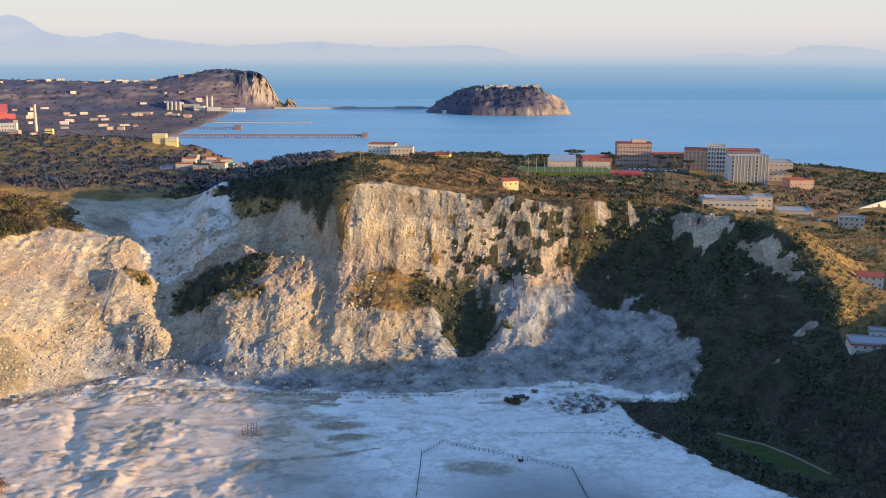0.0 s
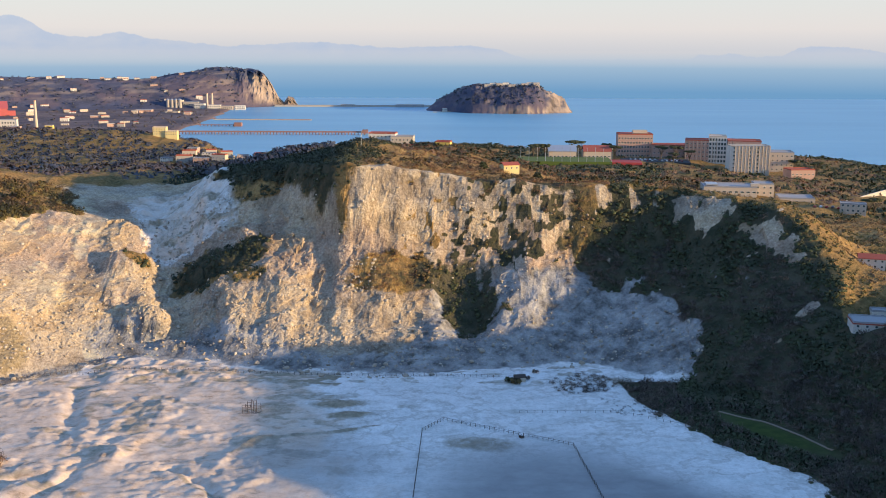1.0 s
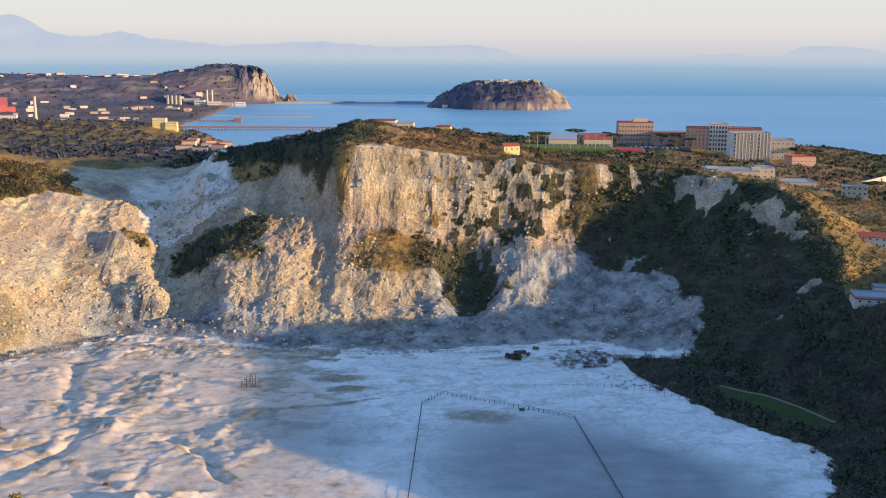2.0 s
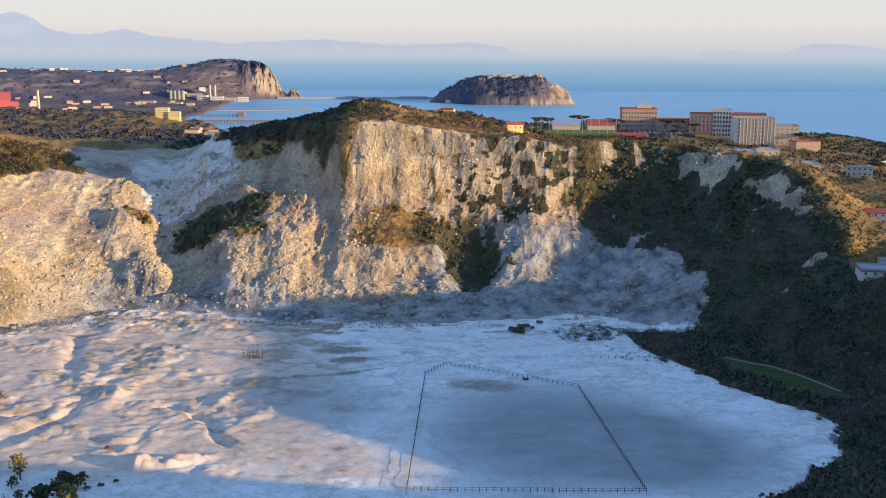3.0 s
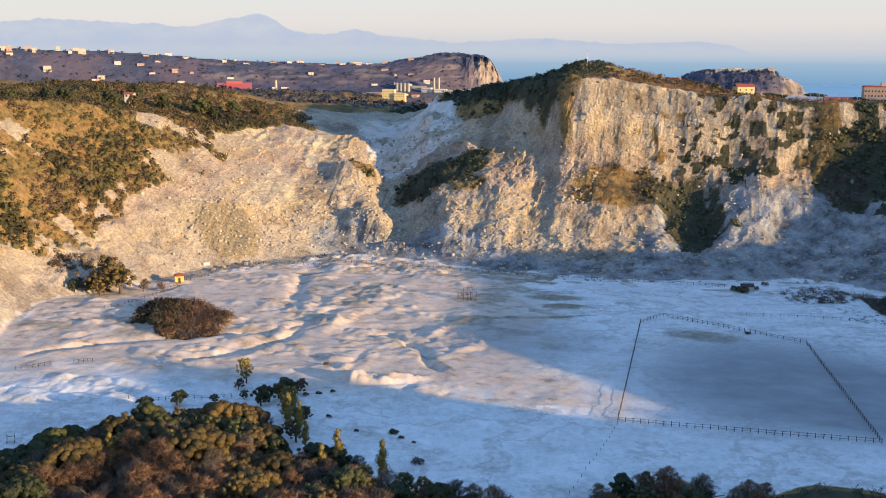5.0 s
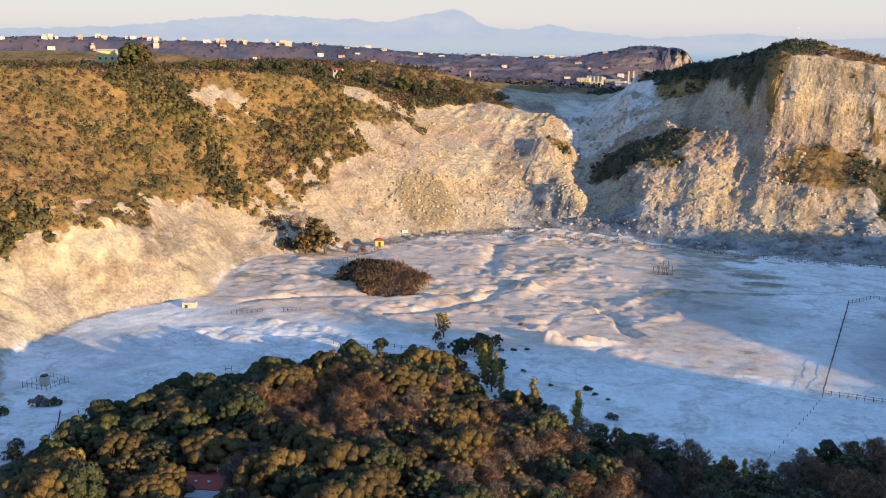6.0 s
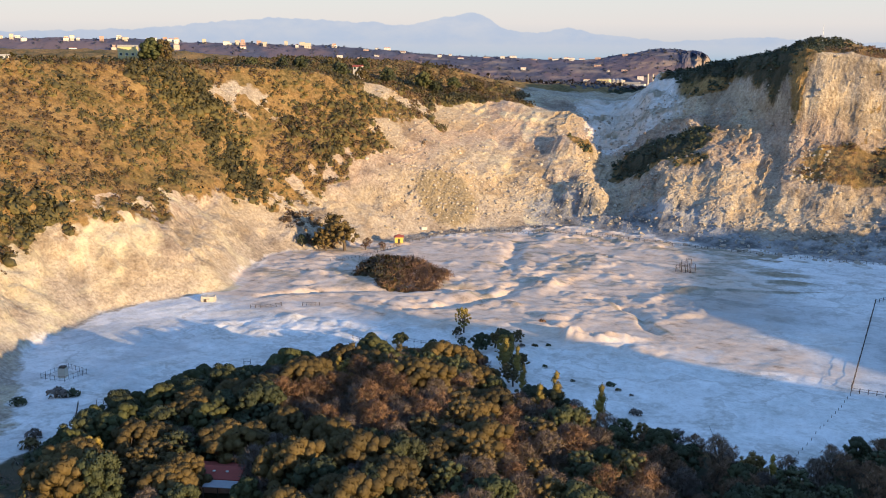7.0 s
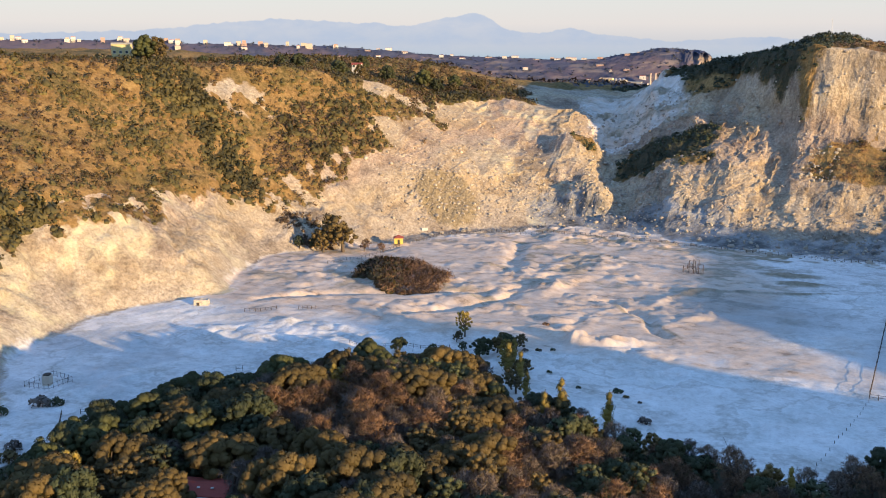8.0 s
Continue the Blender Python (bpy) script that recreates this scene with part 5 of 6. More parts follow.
def with_core(rng, lobes, sprays, fill=0.74):
    """Leaf sprays over solid lumps of foliage, all as triangles."""
    v, f, soft = sprays
    V, F, S, off = [v], [f[:, [0, 1, 2]], f[:, [0, 2, 3]]], [soft], len(v)
    for L in lobes:
        p, tri, n = core_shape(rng)
        V.append(p * np.array(L[3:6]) * fill + np.array(L[:3]))
        S.append(n + np.array([0, 0, 0.15]))
        F.append(tri + off)
        off += len(p)
    S = np.concatenate(S)
    return np.concatenate(V), np.concatenate(F), S / np.linalg.norm(S, axis=1)[:, None]


def leafy_mesh(name, v, f, soft, mat):
    """A leaf mesh whose sprays share the rounded shading of the crown."""
    me = mesh_from(name, v, f)
    me.shade_smooth()
    me.normals_split_custom_set_from_vertices(soft.astype(np.float32))
    me.materials.append(mat)
    return me


def limb_mesh(segments, sides=6):
    """Tapered limbs: segments of (p0, r0, p1, r1)."""
    vs, fs = [], []
    for p0, r0, p1, r1 in segments:
        p0, p1 = np.array(p0, float), np.array(p1, float)
        d = (p1 - p0) / np.linalg.norm(p1 - p0)
        a = np.cross(d, (0.3, 0.8, 0.1))
        a /= np.linalg.norm(a)
        b = np.cross(d, a)
        base = len(vs)
        for p, r in ((p0, r0), (p1, r1)):
            for k in range(sides):
                q = 2 * math.pi * k / sides
                vs.append(p + r * (a * math.cos(q) + b * math.sin(q)))
        for k in range(sides):
            fs.append((base + k, base + (k + 1) % sides, base + sides + (k + 1) % sides, base + sides + k))
    return np.array(vs), np.array(fs)


def tree(name, seed, label, mat, h, r, shape="round", leaves=700, size=0.42, radial=0.0, group="trees of the wood"):
    """A tree: trunk with limbs, crown of leaf sprays or bare twigs."""
    rng = np.random.default_rng(seed)
    e = thing(name, label, "tree", None, group)
    trunk_top = h * (0.35 if shape != "tall" else 0.25)
    seg = [((0, 0, -0.6), r * 0.085 + 0.05, (0.15, 0.1, trunk_top), r * 0.06 + 0.03)]
    lobes = []
    if shape == "tall":
        for k in range(7):
            f = k / 6
            rad = r * (0.55 + 0.5 * math.sin(math.pi * min(1, f * 1.1 + 0.1)))
            lobes.append((rng.normal() * 0.15 * r, rng.normal() * 0.15 * r, h * (0.25 + 0.68 * f), rad * 0.75, rad * 0.75, h * 0.12))
        seg.append(((0.15, 0.1, trunk_top), 0.12, (0, 0, h * 0.9), 0.04))
    else:
        nl = 58 if shape == "round" else 12
        lean = rng.normal(size=2) * 0.1 * r
        for k in range(nl):
            q, f = 2.4 * k + 0.7 * rng.random(), rng.random()
            if shape == "flat":
                d = r * (0.15 + 0.62 * math.sqrt((k + 0.5) / nl))
                lr = r * (0.30 + 0.20 * f)
                lobes.append((d * math.cos(q), d * math.sin(q), h * 0.9 + rng.normal() * 0.03 * h, lr, lr, lr * 0.35))
            else:
                up = -0.5 + 1.48 * (k + 0.5) / nl
                bulge = 0.8 + 0.22 * math.sin(3 * q + 5 * up) + 0.12 * rng.normal()
                d = r * 0.84 * math.sqrt(max(0.03, 1 - up * up)) * bulge * (1 if k % 4 else 0.6)
                lr = r * (0.12 + 0.13 * rng.random())
                lobes.append((lean[0] * (1 + up) + d * math.cos(q), lean[1] * (1 + up) + d * math.sin(q), h * 0.46 + up * h * 0.40 * (0.9 + 0.2 * f), lr, lr, lr * 0.85))
        for k in range(0, nl, 5 if shape == "round" else 1):
            c = lobes[k]
            seg.append(((0.15, 0.1, trunk_top * (0.8 + 0.2 * rng.random())), r * 0.035 + 0.02, (c[0] * 0.85, c[1] * 0.85, c[2]), 0.03))
            if radial > 0:
                for _ in range(4):
                    o = rng.normal(size=3) * c[3] * 0.8
                    seg.append(((c[0] * 0.6, c[1] * 0.6, c[2] - 0.25 * h * 0.5), 0.05, (c[0] + o[0], c[1] + o[1], c[2] + abs(o[2])), 0.015))
    part("trunk", limb_mesh(seg), M_BARK, e)
    sprays = leaf_cloud(rng, lobes, leaves, size, radial)
    if radial == 0:
        sprays = with_core(rng, lobes, sprays)
    part("crown", leafy_mesh("crown", *sprays, mat), mat, e)
    return e


KINDS = [
    ("dense evergreen oak with olive-brown crown in the wood", L_OLIVE, 8.0, 4.3, "round", 111500, 0.16555, 0.0),
    ("broad evergreen oak with dark green crown in the wood", L_DARK, 7.5, 4.0, "round", 11500, 0.1655, 0.0),
    ("bare winter tree with rust-brown twigs in the wood", L_RUST, 7.0, 3.4, "round", 2000, 0.36, 1.0),
    ("bare grey-brown tree with fine twigs in the wood", L_GREY, 6.6, 3.2, "round", 1900, 0.36, 1.0),
    ("small yellow-green tree catching the sun", L_YELLOW, 6.5, 2.4, "round", 900, 0.17, 0.0),
    ("slender tall poplar-like tree with yellow-green leaves", L_YELLOW, 11.0, 2.2, "tall", 900, 0.18, 0.0),
    ("feathery light green tree at the wood's edge", L_FRESH, 9.0, 4.2, "round", 111500, 0.16555, 0.0),
    ("dark green rounded tree in the wood", L_DARK, 6.5, 3.0, "round", 1300, 0.165, 0.0),
    ("olive-leaved tree with broken crown in the wood", L_OLIVE, 7.0, 3.4, "round", 1500, 0.165, 0.0),
]
TREE_NAMES = ["evergreen_oak", "evergreen_oak", "bare_tree", "bare_tree", "small_tree", "poplar", "feathery_tree", "evergreen_tree", "olive_tree"]
TREES = [tree(TREE_NAMES[k], 100 + k, *spec) for k, spec in enumerate(KINDS)]
_used = set()


def plant(k, x, y, scale=1.0, turn=0.0, sink=0.0):
    z = float(height(np.array([x]), np.array([y]))[0]) - sink
    m = pose(x, y, z, 0, 0, turn)
    if k not in _used:
        _used.add(k)
        TREES[k].scale = (scale,) * 3
        TREES[k].location, TREES[k].rotation_euler = (x, y, z), (0, 0, radians(turn))
        return TREES[k]
    ob = copy_thing(TREES[k], m)
    ob.scale = (scale, scale, scale * (0.9 + 0.2 * random.random()))
    return ob


# the wood below the flight path: trees one by one where they are seen
rw = np.random.default_rng(5)
spots = []
tries = 0
while len(spots) < 370 and tries < 60000:
    tries += 1
    x_, y_ = -172 + 199 * rw.random(), 112 + 146 * rw.random()
    if y_ > wood_edge(x_) - np.interp(x_, [-172, -140, -120], [10, 6, 2]) or abs(x_ + 111 - (144 - y_) * 0.77) < 7.5 and y_ < 150 or x_ < np.interp(y_, [112, 134, 160, 190], [-126, -141, -155, -166]) or y_ < 113 + max(0, x_ + 140) * 0.40:
        continue
    if x_ > -5 and y_ < 205:
        continue
    near = min(((x_ - a) ** 2 + (y_ - b) ** 2 for a, b in spots), default=99)
    if near < 4.8 ** 2:
        continue
    spots.append((x_, y_))
zone = fbm(np.array([s[0] for s in spots]) / 26, np.array([s[1] for s in spots]) / 26, 77, 3)
for (x_, y_), q in zip(spots, zone):
    u_ = rw.random()
    edge_ = wood_edge(x_) - y_
    if x_ < -134:
        k = 6 if u_ < 0.2 else 1 if u_ < 0.62 else 7 if u_ < 0.85 else 3 if u_ < 0.95 else 4
    elif x_ > -70:
        k = 3 if u_ < 0.34 else 2 if u_ < 0.64 else 7 if u_ < 0.76 else 1 if u_ < 0.9 else 8
    elif q > 0.12:
        k = 2 if u_ < 0.42 else 3 if u_ < 0.74 else 0 if u_ < 0.92 else 4
    elif q < -0.15:
        k = 1 if u_ < 0.3 else 3 if u_ < 0.52 else 0 if u_ < 0.8 else 7 if u_ < 0.94 else 6
    else:
        k = 0 if u_ < 0.36 else 8 if u_ < 0.52 else 3 if u_ < 0.72 else 2 if u_ < 0.88 else 1 if u_ < 0.96 else 4
    sc = 0.95 + 0.5 * rw.random()
    if edge_ < 9:
        sc *= 0.72
    plant(k, x_, y_, sc, 360 * rw.random())
for x_, y_, k, sc in ((-95, 250, 5, 0.95), (-99, 258, 4, 1.1), (-91, 247, 5, 0.8), (-72, 224, 5, 1.0), (-75, 219, 5, 0.9), (-61, 222, 5, 0.95), (-64, 217, 4, 1.2), (-107, 272, 8, 0.9), (-102, 266, 4, 1.2), (-110, 266, 1, 0.8), (-98, 262, 5, 0.8), (-94, 254, 8, 1.0), (-105, 278, 7, 0.9), (-109, 282, 8, 0.8), (-90, 242, 8, 0.9), (-86, 238, 5, 0.7),
                       (-141, 254, 1, 0.62), (-134, 261, 1, 0.66), (-125, 267, 7, 0.5), (-107, 280, 7, 0.7), (-103, 277, 8, 0.75), (-122, 277, 8, 0.5), (-117, 270, 7, 0.5),
                       (-226, 372, 8, 1.5), (-220, 378, 8, 2.5), (-226, 385, 7, 1.5), (-232, 376, 1, 0.9), (-213, 384, 2, 0.8), (-238, 372, 7, 0.9), (-206, 388, 2, 0.6),
                       (-10, 220, 3, 0.9), (-20, 206, 5, 0.7), (-118, 200, 5, 0.8), (-99, 135, 6, 0.8), (-118, 139, 3, 0.7), (-96, 205, 5, 0.6)):
    plant(k, x_, y_, sc, 360 * rw.random())
LONE = tree("tree", 300, "thin-crowned lone tree on the white crater floor", L_YELLOW, 9.5, 3.0, "round", 700, 0.17, 0.0, "")
LONE.matrix_world = pose(-122, 283, float(height(np.array([-122.0]), np.array([283.0]))[0]))

# umbrella pines and trees by the college and along the plateau
PINE = tree("umbrella_pine", 310, "umbrella pine with flat dark crown", L_DARK, 12, 5.5, "flat", 800, 0.5, 0.0, "umbrella pines")
PINE.matrix_world = pose(86, 918, 51)
for x_, y_, sc in ((92, 940, 1.2), (100, 950, 1.1), (132, 1000, 1.2), (140, 1005, 1.1), (160, 985, 1.0), (168, 960, 1.1), (210, 950, 1.1), (222, 942, 1.2), (232, 930, 1.0), (168, 1010, 1.0), (285, 660, 1.0), (292, 668, 0.9), (300, 662, 0.9), (330, 930, 1.2), (345, 915, 1.1), (210, 900, 0.9)):
    copy_thing(PINE, pose(x_, y_, float(height(np.array([float(x_)]), np.array([float(y_)]))[0]) - 0.5, 0, 0, x_ * 7)).scale = (sc,) * 3
for x_, y_, k, sc in ((-338, 395, 6, 1.15), (-333, 402, 8, 1.4), (-345, 404, 8, 1.2), (-352, 412, 1, 0.9), (-300, 470, 1, 0.9), (-290, 500, 1, 1.0), (-284, 512, 8, 1.1), (-270, 560, 6, 1.0), (-262, 565, 1, 0.9), (-256, 570, 8, 0.9),
                       (-276, 585, 8, 1.2), (-283, 540, 1, 1.0), (-300, 540, 1, 1.0), (-318, 480, 7, 1.0), (-312, 440, 1, 0.7), (-330, 430, 7, 0.8), (-248, 600, 8, 0.9), (-262, 590, 6, 0.9),
                       (150, 628, 7, 0.9), (120, 620, 2, 0.9), (95, 612, 8, 0.9), (60, 596, 1, 0.8), (66, 600, 7, 0.8), (28, 600, 1, 0.8), (100, 640, 8, 1.1), (135, 650, 4, 1.1), (128, 660, 8, 1.0)):
    plant(k, x_, y_, sc * (1.35 if x_ < -240 else 1.0), 360 * rw.random(), 0.3)


# ---- scrub and distant woods: too many to count ----
def clump(seed, leaves, size, flat=0.7, radial=0.0, up=0.2):
    """A bush of unit size: a lumpy leafy dome with sprays at its skin, or a tangle of twigs."""
    rng = np.random.default_rng(seed)
    lobes = [(0.45 * math.cos(k * 2.1), 0.45 * math.sin(k * 2.1), 0.40 * flat + 0.15 * (k % 2), 0.55, 0.55, 0.6 * flat) for k in range(4)]
    v, f, soft = leaf_cloud(rng, lobes, leaves, size, radial)
    if radial > 0:
        return v, np.concatenate([f[:, [0, 1, 2]], f[:, [0, 2, 3]]]), soft
    p, tri, n = core_shape(rng, 0.95 * flat, -0.25)
    tri = tri[(p[tri][:, :, 2] > -0.2 * flat).any(axis=1)]
    S = np.concatenate([soft, n]) + np.array([0, 0, up])
    return np.concatenate([v, p * 0.66]), np.concatenate([f[:, [0, 1, 2]], f[:, [0, 2, 3]], tri + len(v)]), S / np.linalg.norm(S, axis=1)[:, None]


CLUMPS = [clump(k, 16, 0.23, 0.8) for k in range(5)]
BUSHES = [clump(60 + k, 20, 0.20, 0.9) for k in range(6)]
TUFTS = [clump(80 + k, 11, 0.24, 0.6, 0.9) for k in range(3)]
TWIGGY = [clump(20 + k, 40, 0.38, 0.8, 0.9) for k in range(3)]
FARCLUMPS = [clump(40 + k, 10, 0.34, 0.62, 0.0, 1.4) for k in range(5)]


def scatter(name, label, category, x, y, size, mat, shapes, rng, sink=0.15, z=None):
    """Clumps of plants over the ground, as one object."""
    z = height(x, y) if z is None else z
    V, F, S, off = [], [], [], 0
    which = rng.integers(0, len(shapes), len(x))
    for s, (v, f, soft) in enumerate(shapes):
        idx = np.nonzero(which == s)[0]
        if not len(idx):
            continue
        a = rng.random(len(idx)) * 2 * math.pi
        c, sn = np.cos(a)[:, None], np.sin(a)[:, None]
        sz = size[idx][:, None]
        tall = (0.8 + 0.5 * rng.random(len(idx)))[:, None]
        px = (v[None, :, 0] * c - v[None, :, 1] * sn) * sz + x[idx][:, None]
        py = (v[None, :, 0] * sn + v[None, :, 1] * c) * sz + y[idx][:, None]
        pz = v[None, :, 2] * sz * tall + z[idx][:, None] - sink * sz
        V.append(np.stack([px, py, pz], 2).reshape(-1, 3))
        S.append(np.stack([soft[None, :, 0] * c - soft[None, :, 1] * sn, soft[None, :, 0] * sn + soft[None, :, 1] * c, soft[None, :, 2] + 0 * c], 2).reshape(-1, 3))
        F.append((f[None] + (np.arange(len(idx)) * len(v))[:, None, None] + off).reshape(-1, 3))
        off += len(idx) * len(v)
    me = leafy_mesh(name, np.concatenate(V), np.concatenate(F), np.concatenate(S), mat)
    return tagged(new(name, me), label, category, kind="stuff")


def candidates(rng, n, x0, x1, y0, y1):
    x, y = x0 + (x1 - x0) * rng.random(n), y0 + (y1 - y0) * rng.random(n)
    z, r, az, rf, rm, rr, rocky, r2 = terrain(x, y)
    return x, y, z, r, az, rf, rm, rr, cover(x, y, z, r, az, rf, rm, rr)


rs = np.random.default_rng(9)
# left slope and plateau
x_, y_, z_, r_, az_, rf_, rm_, rr_, cv = candidates(rs, 42000, -400, -180, 180, 640)
dark = 1.2 * channel(x_ + 8 * fbm(x_ / 18, y_ / 18, 121, 2), y_, [(-318, 378), (-302, 388), (-288, 382), (-270, 375)], 13) + 0.9 * blob(x_, y_, -272, 256, 14, 11) + 0.3 * blob(x_, y_, -262, 442, 24, 26, 0) + 0.5 * blob(x_, y_, -238, 540, 26, 40, 20) + 0.55 * fbm(x_ / 20, y_ / 20, 101, 3)
keep = (cv > 0.4) & (rs.random(len(x_)) < 0.43 + 0.5 * np.clip(dark, 0, 1)) & ((az_ < -28))
x1_, y1_, d1_ = x_[keep], y_[keep], dark[keep] + 0.25 * rs.normal(size=keep.sum())
sz = 0.7 + 1.7 * rs.random(len(x1_)) ** 1.9 + 0.4 * np.clip(d1_, 0, 1)
g = d1_ > 0.45
kind_ = fbm(x1_ / 30, y1_ / 30, 103, 2) + 0.3 * rs.normal(size=len(x1_))
br = ~g & (kind_ > 0.05)
ol = ~g & (kind_ <= 0.05) & (kind_ > -0.25)
gr = ~g & (kind_ <= -0.25)
scatter("slope_scrub", "dark green evergreen scrub on the sunlit crater slope", "scrub", x1_[g], y1_[g], sz[g] * 1.5, L_SLOPE, BUSHES, rs)
scatter("slope_scrub", "brown winter scrub on the sunlit crater slope", "scrub", x1_[br], y1_[br], sz[br], L_BRUSH, CLUMPS, rs)
scatter("slope_scrub", "olive green bushes scattered over the crater slope", "scrub", x1_[ol], y1_[ol], sz[ol], L_OLIVE, CLUMPS, rs)
scatter("slope_scrub", "fresh green bushes scattered over the crater slope", "scrub", x1_[gr], y1_[gr], sz[gr] * 1.1, L_SLOPE, BUSHES, rs)
keep = (cv > 0.5) & (rs.random(len(x_)) < 0.42) & (az_ < -28)
half = rs.random(len(x_)) < 0.4 + 0.4 * fbm(x_ / 25, y_ / 25, 115, 3)
scatter("dry_grass", "tufts of golden dry grass on the slope", "grass", x_[keep & half], y_[keep & half], 0.5 + 0.6 * rs.random((keep & half).sum()), L_STRAW, TUFTS, rs)
scatter("low_brush", "small olive brush over the sunlit slope", "scrub", x_[keep & ~half], y_[keep & ~half], 0.6 + 0.8 * rs.random((keep & ~half).sum()), L_OLIVE, TUFTS, rs)

brush = (1.3 * blob(x_, y_, -260, 428, 20, 32, -15) + blob(x_, y_, -241, 382, 15, 8) + blob(x_, y_, -243, 512, 20, 40, 15) + 0.7 * blob(x_, y_, -248, 575, 20, 34, 15)) * ((cv > 0.4) | (np.hypot(x_ + 241, y_ - 382) < 16)) > 0.3 + 0.5 * rs.random(len(x_))
brush &= rs.random(len(x_)) < 0.8
scatter("slope_brush", "dense dark brown brush below the plateau edge", "scrub", x_[brush], y_[brush], 1.0 + 1.1 * rs.random(brush.sum()), L_BROWN, CLUMPS, rs)

# hill top, ledges and rim above the cliff
x_, y_, z_, r_, az_, rf_, rm_, rr_, cv = candidates(rs, 24000, -190, 240, 465, 800)
keep = (cv > 0.45) & (az_ > -28) & (az_ < 34) & (rs.random(len(x_)) < np.where(x_ < -40, 0.75, np.where(y_ < 530, 0.8, np.where(r_ < rr_ + 45, 0.75, 0.4))))
x1_, y1_ = x_[keep], y_[keep]
n_ = fbm(x1_ / 18, y1_ / 18, 105, 3)
hill = (x1_ < -30 + 20 * n_) & ((y1_ > 530) | (x1_ < -85))
sz = 0.8 + 1.3 * rs.random(len(x1_))
# bowl's right part: darker leaf colour stands in for its shade
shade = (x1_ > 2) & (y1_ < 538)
scatter("ledge_scrub", "bushes in the cliff bowl, leaves darkened as shade", "scrub", x1_[shade], y1_[shade], sz[shade], L_DARK, CLUMPS, rs)
hill = hill & ~shade
scatter("hilltop_scrub", "dark evergreen scrub over the hill beside the cliff", "scrub", x1_[hill], y1_[hill], sz[hill] * 1.15, L_EVERGREEN, CLUMPS, rs)
a_ = ~hill & ~shade & (n_ > 0.0)
scatter("rim_scrub", "reddish bare brush along the cliff top and ledges", "scrub", x1_[a_], y1_[a_], sz[a_], L_RUST, TWIGGY, rs)
a_ = ~hill & ~shade & (n_ <= 0.0)
b_ = a_ & (rs.random(len(a_)) < 0.5)
a_ = a_ & ~b_
scatter("rim_scrub", "olive bushes along the cliff top and ledges", "scrub", x1_[a_], y1_[a_], sz[a_], L_OLIVE, CLUMPS, rs)
scatter("rim_scrub", "dark brown bushes along the cliff top and ledges", "scrub", x1_[b_], y1_[b_], sz[b_] * 1.15, L_BROWN, CLUMPS, rs)

# shaded right-hand slope and woods behind it
x_, y_, z_, r_, az_, rf_, rm_, rr_, cv = candidates(rs, 30000, 60, 330, 250, 640)
lawn = blob(x_, y_, 133, 380, 30, 9, -56) > 0.3
keep = (cv > 0.4) & (az_ > 34) & ~lawn & (rs.random(len(x_)) < np.where(r_ < rr_, 0.62, 0.36)) & (np.hypot(x_ - 192, y_ - 432) > 12) & (np.hypot(x_ - 224, y_ - 512) > 9)
x1_, y1_, in_ = x_[keep], y_[keep], r_[keep] < rr_[keep]
n_ = fbm(x1_ / 24, y1_ / 24, 107, 3)
sz = 1.0 + 1.7 * rs.random(len(x1_)) * np.where(in_, 1.0, 0.5)
a_ = (n_ < 0.08) & in_
b_ = (n_ >= 0.08) & in_
c_ = ~in_
scatter("outer_slope_scrub", "golden and brown scrub on the sunlit outer slope", "scrub", x1_[c_ & (n_ > 0)], y1_[c_ & (n_ > 0)], sz[c_ & (n_ > 0)] * 0.85, L_BRUSH, CLUMPS, rs)
scatter("outer_slope_scrub", "dark green scrub on the sunlit outer slope", "scrub", x1_[c_ & (n_ <= 0)], y1_[c_ & (n_ <= 0)], sz[c_ & (n_ <= 0)] * 0.95, L_SLOPE, CLUMPS, rs)
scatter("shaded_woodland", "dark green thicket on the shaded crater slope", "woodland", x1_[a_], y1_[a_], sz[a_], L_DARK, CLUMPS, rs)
scatter("shaded_woodland", "bare grey-brown thicket on the shaded crater slope", "woodland", x1_[b_], y1_[b_], sz[b_], L_GREY, TWIGGY, rs)
# flat thicket at the right edge of the floor
x_, y_ = 70 + 130 * rs.random(3000), 225 + 190 * rs.random(3000)
edge_r = thicket_edge(y_)
keep = (x_ > edge_r + 2 + 4 * vnoise(x_ / 7, y_ / 7, 3)) & ~(blob(x_, y_, 133, 380, 30, 9, -56) > 0.35)
sz = 1.1 + 1.6 * rs.random(keep.sum())
scatter("floor_thicket", "low dark thicket at the edge of the crater floor", "thicket", x_[keep], y_[keep], sz, L_GREY, TWIGGY, rs)
keep &= rs.random(len(x_)) < 0.55
scatter("floor_thicket", "dark green bushes at the edge of the crater floor", "thicket", x_[keep], y_[keep], 1.0 + 1.5 * rs.random(keep.sum()), L_DARK, CLUMPS, rs)
# undergrowth of the near wood
x_, y_ = -166 + 306 * rs.random(2000), 112 + 198 * rs.random(2000)
keep = (y_ < wood_edge(x_) - 1) & (np.hypot(x_ + 110, y_ - 144) > 8) & (y_ > 108 + 0.36 * np.maximum(0, x_ + 140))
scatter("undergrowth", "brown and green undergrowth below the trees", "undergrowth", x_[keep], y_[keep], 1.0 + 1.2 * rs.random(keep.sum()), L_GREY, TWIGGY, rs)
keep &= rs.random(len(x_)) < 0.6
scatter("undergrowth", "dark green undergrowth below the trees", "undergrowth", x_[keep], y_[keep], 1.1 + 1.3 * rs.random(keep.sum()), L_DARK, CLUMPS, rs)
